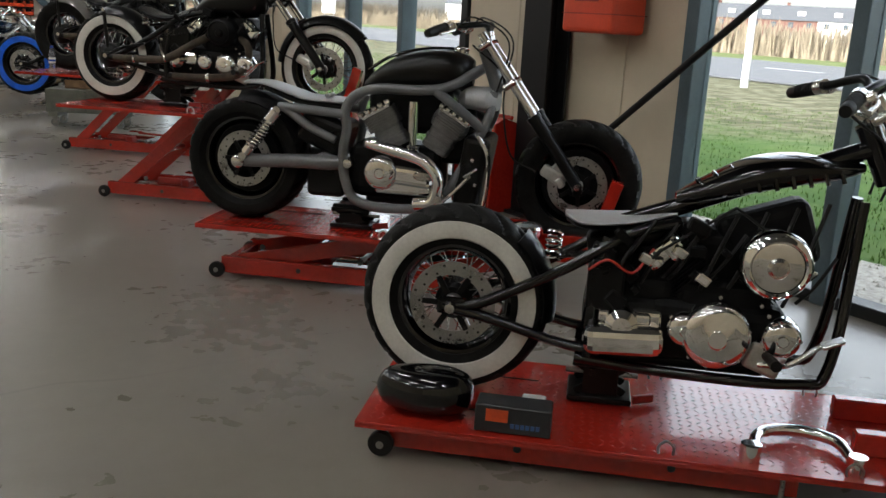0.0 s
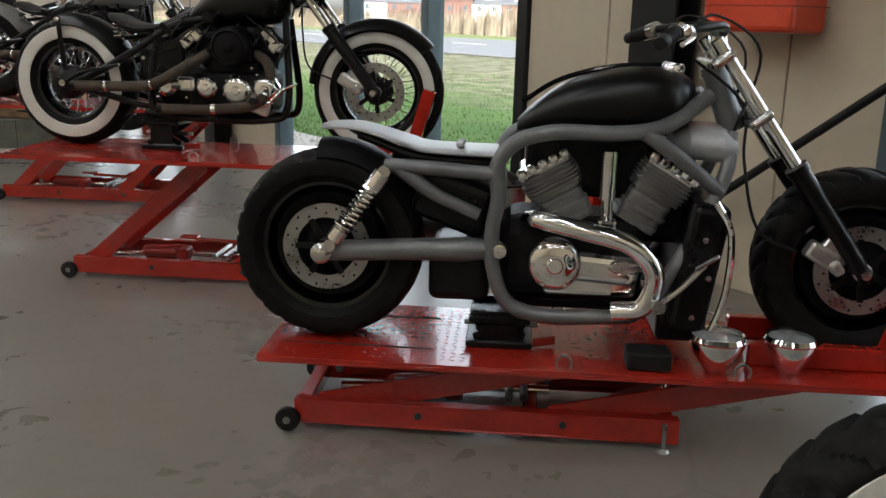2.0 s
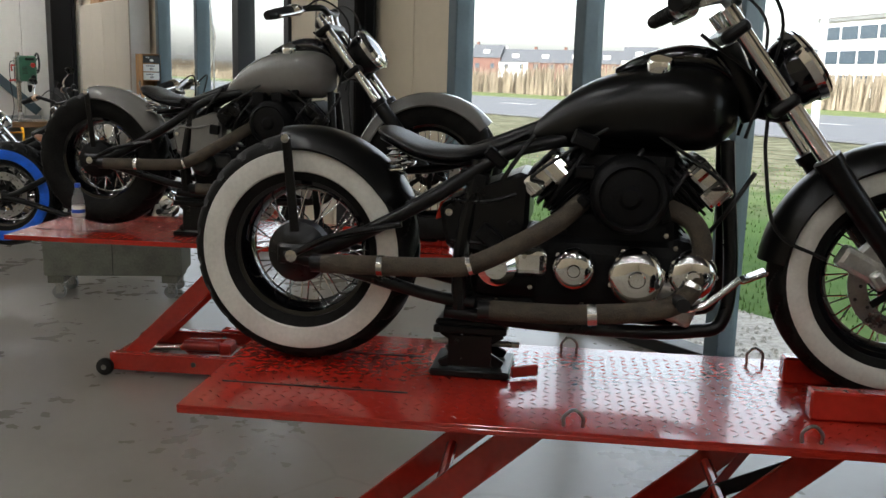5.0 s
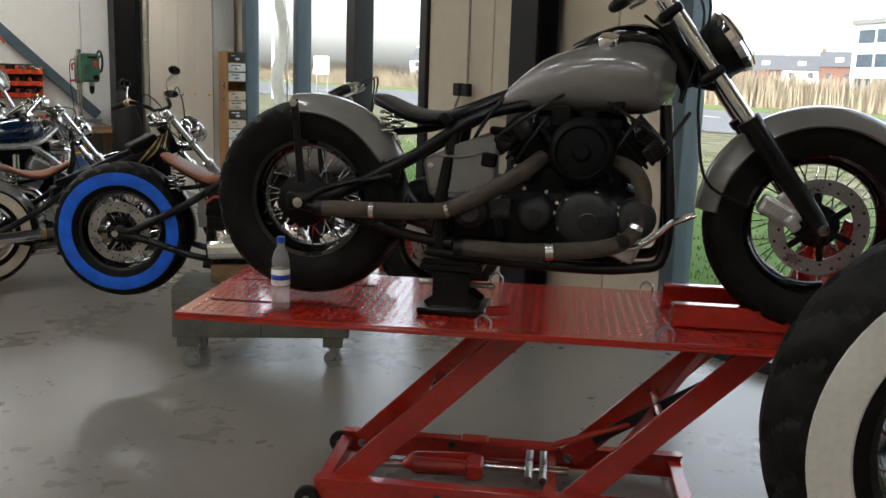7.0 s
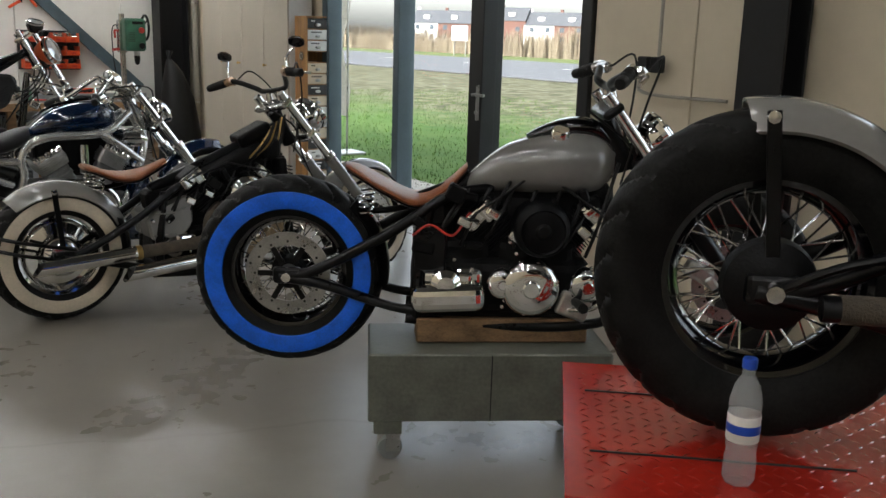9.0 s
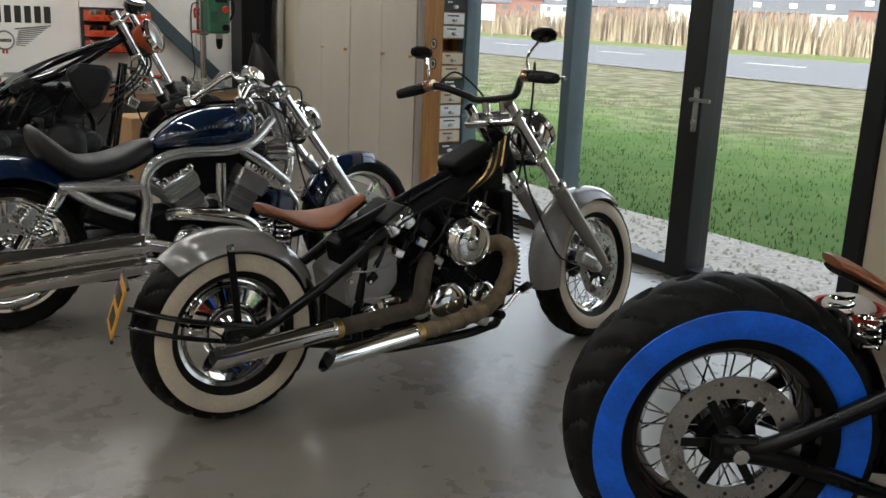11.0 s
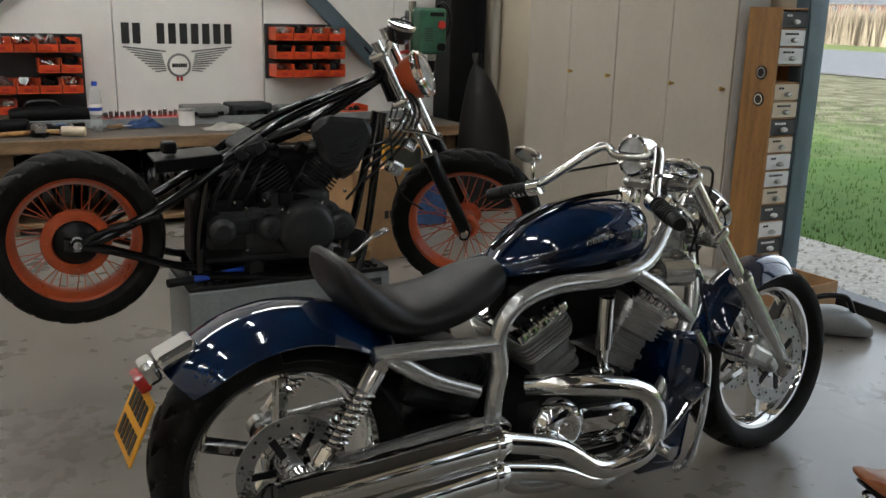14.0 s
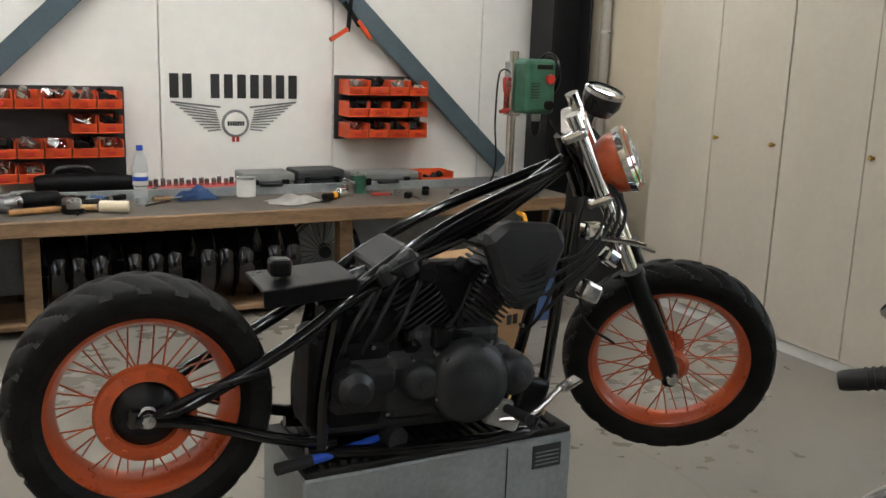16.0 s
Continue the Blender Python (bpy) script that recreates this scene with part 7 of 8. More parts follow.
part("band", tube([(-0.01, 0, 0.028), (0.03, 0, 0.028)], 0.024, 16), M_PLATE, torch)
part("head", tube([(0.05, 0, 0.028), (0.07, 0, 0.036), (0.12, 0, 0.036)], [0.024, 0.035, 0.035], 18, 3), M_CHROME, torch)
socket_tray = thing("socket_tray", pose(1.92, 18.6, BZ), "open red tray of chrome sockets on bench", "tool tray")
part("tray", box(0.62, 0.16, 0.05, (0, 0, 0.026), 0.01, None, 2), M_REDTOOL, socket_tray)
for k in range(15):
    part("socket", lathe([(0.0, 0.05), (0.013, 0.05), (0.015, 0.055), (0.015, 0.09 + 0.006 * (k % 3)), (0.01, 0.092 + 0.006 * (k % 3)), (0.0, 0.085)], 12, "z"), M_CHROMEDULL, socket_tray).location = (-0.28 + 0.04 * k, 0.02 * (k % 2) - 0.01, 0)
tool_chest_blue = thing("yellow_trolley", pose(3.72, 17.72, 0), "yellow tubular trolley frame beside the bench end", "trolley")
for x in (-0.17, 0.17):
    part("rail", tube([(x, 0, 0.01), (x, 0, 0.4), (x, 0.02, 0.55), (x, 0.1, 0.57)], 0.016, 12), M_PLATE, tool_chest_blue)
for z in (0.15, 0.34, 0.52):
    part("rung", tube([(-0.17, 0, z), (0.17, 0, z)], 0.013, 10), M_PLATE, tool_chest_blue)
clamp = thing("hanging_clamp", pose(3.0, 18.78, 1.92, 0, 0, 0), "orange and black pliers hanging from the wall brace", "tool")
part("jaw", merge(beam((0, 0, 0), (0.12, 0, -0.16), 0.02, 0.035), beam((0.05, 0, 0.02), (0.03, 0, -0.2), 0.02, 0.03)), M_BLACK, clamp)
part("grip", merge(beam((0.1, 0, -0.12), (0.2, 0, -0.24), 0.025, 0.03), beam((0.03, 0, -0.18), (-0.1, 0, -0.26), 0.025, 0.03)), M_BIN, clamp)

# wheel rims stored below the bench
rim_one = thing("bare_wheel_rim", pose(1.0, 18.2, 0), "bare black motorcycle wheel rim standing below the bench", "wheel rim", "rims below the bench")
part("hoop", moved(lathe([(0.22, -0.05), (0.235, -0.052), (0.215, -0.035), (0.205, 0.0), (0.215, 0.035), (0.235, 0.052), (0.22, 0.05), (0.198, 0.0)], 44, "x", True), pose(0, 0, 0.2355)), M_BLACKGLOSS, rim_one)
part("spokes", merge(*[rod((0.0, 0.04 * math.cos(a), 0.2355 + 0.04 * math.sin(a)), (0.0, 0.205 * math.cos(a + 0.25), 0.2355 + 0.205 * math.sin(a + 0.25)), 0.003, 5) for a in [k * 0.2618 for k in range(24)]]), M_CHROMEDULL, rim_one)
part("hub", moved(lathe([(0.0, -0.06), (0.04, -0.055), (0.03, 0.0), (0.04, 0.055), (0.0, 0.06)], 20, "x"), pose(0, 0, 0.2355)), M_BLACK, rim_one)
rim_shelf = tagged(part("low_shelf", box(2.6, 0.5, 0.03, (1.6, 18.17, 0.065), 0.004), M_WOOD), "low wooden shelf with stored rims below the bench", "shelf")
part("shelf_leg", box(0.05, 0.45, 0.048, (0.4, 18.17, 0.0255), 0.003), M_WOOD, rim_shelf)
part("shelf_leg", box(0.05, 0.45, 0.048, (2.8, 18.17, 0.0255), 0.003), M_WOOD, rim_shelf)
rim_one.matrix_world = pose(1.0, 18.17, 0.081, 0, 0, 8)
for k in range(1, 11):
    copy_thing(rim_one, pose(1.0 + 0.135 * k, 18.15 + 0.03 * (k % 2), 0.081, 0, 0, 6 - 5 * (k % 3)))
copy_thing(rim_one, pose(2.66, 18.2, 0.081, 0, 0, 72))
chest = thing("tool_chest", pose(0.25, 17.7, 0), "red and black rolling tool chest below the bench", "tool chest")
part("chest_body", box(0.7, 0.45, 0.52, (0, 0, 0.32), 0.012, None, 2), M_BLACK, chest)
for k in range(3):
    d = part("drawer", box(0.66, 0.02, 0.14, (0, -0.232, 0.15 + 0.165 * k), 0.006), M_REDTOOL, chest)
    part("drawer_pull", box(0.4, 0.014, 0.018, (0, -0.248, 0.2 + 0.165 * k), 0.004), M_STEEL, d)
for x in (-0.28, 0.28):
    for y in (-0.16, 0.16):
        part("castor", moved(lathe([(0.0, -0.014), (0.03, -0.014), (0.03, 0.014), (0.0, 0.014)], 18), pose(x, y, 0.031)), M_RUBBER, chest)
trash = thing("rubbish_sack", pose(4.45, 17.72, 0), "black plastic rubbish sack slumped in the corner", "sack")
part("sack", moved(fine_loft([(0.0, 0, 0.24, 0.24, 2.6), (0.3, 0, 0.24, 0.22, 2.4), (0.7, 0.02, 0.2, 0.18, 2.2), (1.0, 0.06, 0.12, 0.1, 2), (1.14, 0.1, 0.03, 0.03, 2)], 24, 28), pose(0, 0, 0.002, 0, -90, 0)), M_RUBBER, trash)
part("tied_neck", tube([(-0.095, 0, 1.1), (-0.105, 0, 1.17), (-0.09, 0.02, 1.23)], [0.028, 0.018, 0.04], 12), M_RUBBER, trash)
cardb = thing("card_carton", pose(2.9, 16.6, 0, 0, 0, 12), "brown cardboard carton on the floor before the bench", "box")
part("carton", box(0.4, 0.35, 0.6, (0, 0, 0.301), 0.004), M_CARD, cardb)
part("carton_print", merge(*[box(0.03, 0.003, 0.05, (0.06 + 0.04 * k, -0.177, 0.3), 0) for k in range(2)]), M_INK, cardb)
crate = thing("blue_crate", pose(3.6, 17.4, 0), "blue plastic crate standing under the bench end", "crate")
part("crate_shell", merge(box(0.5, 0.35, 0.02, (0, 0, 0.011), 0.004), box(0.02, 0.35, 0.3, (-0.24, 0, 0.16), 0.004), box(0.02, 0.35, 0.3, (0.24, 0, 0.16), 0.004), box(0.5, 0.02, 0.3, (0, -0.165, 0.16), 0.004), box(0.5, 0.02, 0.3, (0, 0.165, 0.16), 0.004)), M_BLUECLOTH, crate)
part("crate_rim", box(0.52, 0.02, 0.03, (0, -0.175, 0.3), 0.006), M_CAP, crate)

# ---- motorcycle lifts ----


def castor(parent, x, y, r=0.042, s=-1):
    c = part("castor", moved(lathe([(0.0, -0.016), (r * 0.5, -0.016), (r * 0.94, -0.014), (r, -0.008), (r, 0.008), (r * 0.94, 0.014), (0.0, 0.016)], 28), pose(x, y, r + 0.001)), M_RUBBER, parent)
    part("castor_hub", moved(lathe([(0.0, -0.02), (r * 0.3, -0.019), (r * 0.32, -0.012)], 16), pose(x, y, r + 0.001)), M_STEEL, c)


def lift(m, H, label, length=2.12, hw=0.35, bx=0.3, hb=0.29, by=0.0):
    """A scissor lift: x along the deck from its rear edge, deck surface at height H."""
    t = thing("motorcycle_lift", m, label, "motorcycle lift", "red motorcycle lifts")
    deck = part("deck", box(length, 2 * hw, 0.008, (length / 2, 0, H - 0.004), 0.001), M_RED, t)
    for y in (-hw + 0.006, hw - 0.006):
        part("deck_edge", box(length, 0.012, 0.014, (length / 2, y, H - 0.0155), 0.002), M_RED, deck)
    for x in (0.006, length - 0.006):
        part("deck_edge", box(0.012, 2 * hw - 0.03, 0.014, (x, 0, H - 0.0155), 0.002), M_RED, deck)
    verts, faces = [], []
    px = 0.032
    nx, ny = int((length - 0.06) / px), int((2 * hw - 0.06) / px)
    for i in range(nx):
        for j in range(ny):
            cx, cy = 0.045 + i * px, -hw + 0.045 + j * px
            a = radians(45 if (i + j) % 2 else -45)
            c, s = math.cos(a), math.sin(a)
            k = len(verts)
            for u, v, z in ((-0.014, 0, 0), (0, -0.0042, 0), (0.014, 0, 0), (0, 0.0042, 0), (0, 0, 0.0013)):
                verts.append((cx + u * c - v * s, cy + u * s + v * c, H + 0.0002 + z))
            faces += [(k, k + 1, k + 4), (k + 1, k + 2, k + 4), (k + 2, k + 3, k + 4), (k + 3, k, k + 4)]
    tagged(part("tread", mesh_of(verts, faces, False), M_RED, deck), kind="stuff")
    for y in (-0.16, 0.16):
        part("panel_gap", box(0.5, 0.004, 0.003, (0.3, y, H + 0.0018), 0), M_INK, deck)
    for x in (length * 0.46, length * 0.72):
        for y in (-hw + 0.035, hw - 0.035):
            part("tie_ring", tube([(x - 0.022, y, H - 0.002), (x - 0.022, y, H + 0.025), (x, y, H + 0.042), (x + 0.022, y, H + 0.025), (x + 0.022, y, H - 0.002)], 0.0045, 8), M_STEEL, deck)
    # front wheel clamp
    ch = part("wheel_clamp", merge(box(0.46, 0.05, 0.075, (length - 0.33, -0.14, H + 0.039), 0.006), box(0.46, 0.05, 0.075, (length - 0.33, 0.14, H + 0.039), 0.006), box(0.04, 0.33, 0.075, (length - 0.08, 0, H + 0.039), 0.006)), M_RED, t)
    part("clamp_post", merge(beam((length - 0.12, -0.15, H + 0.05), (length - 0.03, -0.15, H + 0.36), 0.07, 0.06), beam((length - 0.12, 0.15, H + 0.05), (length - 0.03, 0.15, H + 0.36), 0.07, 0.06), box(0.03, 0.3, 0.14, (length - 0.07, 0, H + 0.2), 0.006, (0, 16, 0))), M_RED, ch)
    # base frame
    bl = 1.28
    for y in (-hb, hb):
        web = part("base_beam", box(bl, 0.01, 0.085, (bx + bl / 2, y, 0.068), 0.002), M_RED, t)
        for fz in (0.03, 0.107):
            part("flange", box(bl, 0.045, 0.008, (bx + bl / 2, y * 0.93, fz), 0.002), M_RED, web)
        part("beam_holes", merge(*[moved(lathe([(0.0, -0.007), (0.013, -0.007), (0.013, 0.007), (0.0, 0.007)], 14), pose(bx + q, y, 0.072)) for q in (0.42, 0.9)]), M_INK, t)
        castor(t, bx - 0.02, y * 1.08)
        part("levelling_foot", merge(tube([(bx + bl - 0.05, y * 1.06, 0.004), (bx + bl - 0.05, y * 1.06, 0.1)], 0.008, 10), moved(lathe([(0.0, 0.002), (0.022, 0.002), (0.016, 0.014), (0.0, 0.016)], 16, "z"), pose(bx + bl - 0.05, y * 1.06, 0))), M_STEEL, t)
    for x in (bx + 0.02, bx + bl * 0.62, bx + bl - 0.03):
        part("cross_beam", box(0.05, 2 * hb - 0.05, 0.05, (x, 0, 0.065), 0.004), M_RED, t)
    # swinging legs
    dz = max(0.01, H - 0.05 - 0.075)
    ll = 0.82
    dx = math.sqrt(max(0.01, ll * ll - dz * dz))
    sect = 0.085 if H > 0.2 else 0.03
    for x0 in (bx + 0.08, bx + 0.86):
        for y in (-hb + 0.045, hb - 0.045):
            part("leg", beam((x0, y, 0.075), (x0 + dx, y, 0.075 + dz), 0.014, sect, 0.003), M_RED, t)
            part("pivot_bolt", merge(*[moved(lathe([(0.0, y - 0.022), (0.014, y - 0.02), (0.016, y)], 8), pose(x0 + q * dx, 0, 0.075 + q * dz)) for q in (0.0, 1.0)]), M_STEEL, t)
        if H > 0.2:
            part("leg_tie", tube([(x0 + dx * 0.5, -hb + 0.05, 0.075 + dz * 0.5), (x0 + dx * 0.5, hb - 0.05, 0.075 + dz * 0.5)], 0.018, 10), M_RED, t)
    if H > 0.2:
        x0 = bx + 0.86
        part("leg_brace", beam((x0 + dx * 0.15, -hb + 0.06, 0.075 + dz * 0.15), (x0 + dx * 0.8, hb - 0.06, 0.075 + dz * 0.8), 0.006, 0.04), M_REDDK, t)
        part("leg_brace", beam((x0 + dx * 0.15, hb - 0.07, 0.075 + dz * 0.15), (x0 + dx * 0.8, -hb + 0.07, 0.075 + dz * 0.8), 0.006, 0.04), M_COLUMN, t)
        rm = part("hydraulic_ram", tube([(bx + 0.3, 0, 0.075), (bx + 0.32, 0, 0.09), (bx + 0.52, 0, 0.1), (bx + 0.53, 0, 0.1)], [0.03, 0.042, 0.042, 0.03], 18, 4), M_RED, t)
        part("ram_rod", tube([(bx + 0.5, 0, 0.1), (bx + 0.86, 0, 0.1)], 0.016, 14), M_CHROME, rm)
        part("ram_eye", tube([(bx + 0.12, 0, 0.075), (bx + 0.32, 0, 0.085)], 0.016, 12), M_CHROMEDULL, rm)
        part("pump", merge(tube([(bx + 0.32, -0.08, 0.12), (bx + 0.5, -0.08, 0.12)], 0.026, 14), box(0.06, 0.1, 0.06, (bx + 0.53, -0.05, 0.11), 0.008)), M_REDDK, t)
        part("safety_bar", tube([(bx + 0.72, -hb + 0.1, 0.115), (bx + 0.72, hb - 0.1, 0.115)], 0.014, 10), M_STEEL, t)
        part("safety_bar", tube([(bx + 0.77, -hb + 0.1, 0.115), (bx + 0.77, hb - 0.1, 0.115)], 0.014, 10), M_STEEL, t)
        part("pedal_arm", tube([(bx + 0.55, 0.06, 0.16), (bx + 0.8, 0.08, 0.15), (bx + 0.82, 0.08, 0.17), (bx + 1.15, 0.06, 0.3)], 0.011, 10), M_RED, t)
        part("pedal", box(0.1, 0.06, 0.012, (bx + 0.52, 0.06, 0.172), 0.004), M_RED, t)
    # the base stands off the deck's middle
    for c in t.children:
        if c.name.split(".")[0] not in ("deck", "wheel_clamp"):
            c.location.y += by
    return t


def lift_at(xr, yr, deg, H, label, **k):
    return lift(at_pose(xr, yr, 0, deg), H, label, **k)


lift_at(2.13, 1.69, -41.5, 0.127, "red motorcycle lift lowered to the floor", bx=0.1)
lift_at(2.235, 3.75, -41.8, 0.308, "red motorcycle lift raised to shin height", hw=0.3, bx=0.09, hb=0.22, by=0.05)
lift_at(2.02, 6.08, -42.5, 0.669, "red motorcycle lift raised to thigh height", bx=0.24, hb=0.23, by=0.11)
lift_at(2.09, 8.55, -41.5, 0.702, "red motorcycle lift raised to thigh height", bx=0.415, hb=0.23, by=0.04)


def scissor_jack(m, h, label):
    j = thing("scissor_jack", m, label, "jack", "jacks under the motorcycles")
    part("base_plate", box(0.22, 0.2, 0.02, (0, 0, 0.011), 0.004), M_BLACK, j)
    part("saddle", merge(box(0.2, 0.22, 0.022, (0, 0, h - 0.012), 0.004), box(0.19, 0.03, 0.02, (0, -0.09, h + 0.006), 0.006), box(0.19, 0.03, 0.02, (0, 0.09, h + 0.006), 0.006)), M_BLACK, j)
    for y in (-0.07, 0.07):
        part("arm", beam((-0.085, y, 0.025), (0.085, y, h - 0.025), 0.012, 0.03), M_BLACK, j)
        part("arm", beam((0.085, y * 0.75, 0.025), (-0.085, y * 0.75, h - 0.025), 0.012, 0.03), M_BLACK, j)
    part("screw", tube([(-0.12, 0, h / 2), (0.13, 0, h / 2)], 0.009, 10), M_STEEL, j)
    part("side_flange", box(0.08, 0.015, 0.03, (0.15, -0.06, 0.02), 0.003, (0, 0, 30)), M_REDDK, j)
    part("cover_plate", box(0.12, 0.006, max(0.04, h - 0.06), (0, -0.09, h / 2), 0.002), M_BLACK, j)


def on_bike(x, y, deg, lx, ly, z):
    a = radians(deg)
    return pose(x + lx * math.cos(a) - ly * math.sin(a), y + lx * math.sin(a) + ly * math.cos(a), z, 0, 0, deg)


scissor_jack(on_bike(2.385, 1.605, -41, 0.52, 0, 0.1295), 0.155, "black scissor jack under the bobber on the lift deck")
scissor_jack(on_bike(2.37, 3.62, -41.8, 0.58, -0.02, 0.3105), 0.11, "black scissor jack under the engine on the lift deck")
scissor_jack(on_bike(2.26, 6.045, -44.6, 0.5, -0.03, 0.6705), 0.15, "black scissor jack under the bobber on the lift deck")
scissor_jack(on_bike(2.34, 8.28, -45, 0.5, -0.03, 0.7035), 0.17, "black scissor jack under the bobber on the lift deck")
bottle(pose(2.165, 8.16, 0.7035) @ Matrix.Scale(0.84, 4), "clear water bottle with blue cap standing on lift deck")

# loose parts on the first lift
def shell(m, label, mm, sx, sy, sz):
    verts, faces = [], []
    ob = tagged(part("tank_shell", moved(fine_loft([(-1, 0.5, 0.1, 0.12, 2), (-0.8, 0.5, 0.55, 0.4, 2.2), (-0.2, 0.5, 0.95, 0.5, 2.4), (0.5, 0.5, 0.9, 0.5, 2.4), (0.9, 0.5, 0.5, 0.38, 2.2), (1, 0.5, 0.1, 0.12, 2)], 24, 24), Matrix.Diagonal((sx, sy, sz, 1))), mm), label, "motorcycle part", "loose motorcycle parts")
    ob.matrix_world = m


shell(on_bike(2.13, 1.69, -41.5, 0.2, -0.21, 0.1295), "dark glossy empty fuel tank lying on lift deck", M_BLACKGLOSS, 0.16, 0.1, 0.15)
boxy = thing("parts_box", on_bike(2.13, 1.69, -41.5, 0.5, -0.27, 0.1295), "black printed parts box lying on the lift deck", "box")
part("carton", box(0.24, 0.1, 0.09, (0, 0, 0.046), 0.004), M_BINBACK, boxy)
part("carton_label", box(0.07, 0.003, 0.04, (-0.05, -0.052, 0.06), 0), M_BIN, boxy)
part("carton_print", merge(*[box(0.012, 0.003, 0.015, (0.0 + 0.016 * k, -0.052, 0.03), 0) for k in range(6)]), M_BLUECLOTH, boxy)
tagged(part("folded_paper", moved(box(0.08, 0.06, 0.02, (0, 0, 0.011), 0.004), on_bike(2.13, 1.69, -41.5, 0.55, -0.05, 0.1295)), M_PAPER), "small folded white paper lying on lift deck", "paper")
hb = thing("chrome_bracket", on_bike(2.13, 1.69, -41.5, 1.38, -0.2, 0.1295), "curved chrome motorcycle bracket lying on the lift deck", "motorcycle part", "loose motorcycle parts")
part("bow", tube([(-0.14, -0.06, 0.02), (-0.1, 0.06, 0.03), (0.02, 0.11, 0.03), (0.13, 0.06, 0.03), (0.16, -0.06, 0.02)], 0.019, 12), M_CHROME, hb)
part("boss", merge(tube([(-0.15, -0.08, 0.004), (-0.15, -0.08, 0.05)], 0.032, 18), tube([(0.16, -0.08, 0.004), (0.16, -0.08, 0.05)], 0.028, 18)), M_CHROME, hb)
for lx, ly, rr_ in ((1.45, -0.22, 0.085), (1.68, -0.2, 0.078)):
    hl = thing("loose_headlamp", on_bike(2.235, 3.75, -41.8, lx, ly, 0.3105), "loose chrome headlamp shell lying on the lift deck", "headlamp", "loose headlamps on the lift")
    part("shell", lathe([(0.0, 0.001), (rr_ * 0.4, 0.004), (rr_ * 0.8, 0.05), (rr_, 0.09), (rr_, 0.105)], 36, "z"), M_CHROME, hl)
    part("rim", lathe([(rr_ * 0.99, 0.1), (rr_ * 1.07, 0.108), (rr_ * 0.98, 0.122), (rr_ * 0.9, 0.118)], 36, "z"), M_CHROME, hl)
    part("lens", lathe([(rr_ * 0.93, 0.117), (rr_ * 0.5, 0.128), (0.0, 0.131)], 32, "z"), M_GLASSLAMP, hl)
tagged(part("relay_box", moved(box(0.14, 0.1, 0.06, (0, 0, 0.031), 0.01, None, 2), on_bike(2.235, 3.75, -41.8, 1.24, -0.22, 0.3105)), M_RUBBER), "small black plastic box lying on the lift deck", "box")

# ---- dolly under the blue-walled bobber ----
dl = thing("steel_dolly", at_pose(2.42, 9.97, 0, -30), "greenish grey steel dolly on swivel castors", "dolly")
part("body", merge(box(0.86, 0.36, 0.25, (0.45, 0, 0.285), 0.006), box(0.1, 0.34, 0.09, (0.09, 0, 0.155), 0.004), box(0.1, 0.34, 0.09, (0.8, 0, 0.155), 0.004)), M_DOLLY, dl)
for x in (0.1, 0.8):
    for y in (-0.13, 0.13):
        c = part("castor", moved(lathe([(0.0, -0.016), (0.042, -0.014), (0.045, 0.0), (0.042, 0.014), (0.0, 0.016)], 24), pose(x, y, 0.046)), M_STANDGREY, dl)
        part("castor_fork", merge(box(0.05, 0.006, 0.07, (x + 0.01, y - 0.024, 0.073), 0.002), box(0.05, 0.006, 0.07, (x + 0.01, y + 0.024, 0.073), 0.002), box(0.06, 0.06, 0.008, (x + 0.01, y, 0.107), 0.002)), M_STEEL, c)
part("seam", box(0.004, 0.364, 0.24, (0.45, 0, 0.285), 0), M_COLUMN, dl)
tagged(part("timber_block", moved(box(0.62, 0.12, 0.09, (0.5, 0, 0.4565), 0.006), at_pose(2.42, 9.97, 0, -30)), M_WOOD), "rough timber block lying on the steel dolly", "timber")
# stand under the orange-wheeled bobber
sd = thing("grey_work_stand", pose(1.42, 14.98, 0), "grey steel box stand with black ribbed top", "stand")
part("body", box(0.93, 0.4, 0.37, (0.465, 0.2, 0.2), 0.006), M_STANDGREY, sd)
tray = part("top_tray", box(0.92, 0.39, 0.02, (0.465, 0.2, 0.396), 0.003), M_RUBBER, sd)
for k in range(24):
    part("rib", box(0.02, 0.36, 0.016, (0.06 + 0.035 * k, 0.2, 0.413), 0.002), M_RUBBER, tray)
part("rating_plate", box(0.11, 0.004, 0.08, (0.83, -0.003, 0.32), 0.001), M_BINBACK, sd)
part("plate_lines", merge(*[box(0.09, 0.002, 0.004, (0.83, -0.0065, 0.295 + 0.014 * k), 0) for k in range(4)]), M_TOOLGREY, sd)
part("door_gap", box(0.003, 0.003, 0.34, (0.68, -0.0015, 0.2), 0), M_INK, sd)
part("foot", box(0.85, 0.34, 0.014, (0.465, 0.2, 0.008), 0.003), M_RUBBER, sd)
mal = thing("rubber_mallet", pose(1.62, 15.03, 0.4245, 0, 0, 12), "rubber mallet with blue handle lying on stand", "mallet")
part("handle", tube([(-0.27, 0, 0.02), (-0.1, 0, 0.02), (0.08, 0, 0.03)], [0.017, 0.014, 0.012], 12), M_CAP, mal)
part("grip", tube([(-0.29, 0, 0.02), (-0.18, 0, 0.02)], 0.0185, 12), M_RUBBER, mal)
part("head", tube([(0.09, -0.055, 0.036), (0.09, -0.05, 0.036), (0.09, 0.05, 0.036), (0.09, 0.055, 0.036)], [0.034, 0.037, 0.037, 0.034], 20, 2), M_RUBBER, mal)
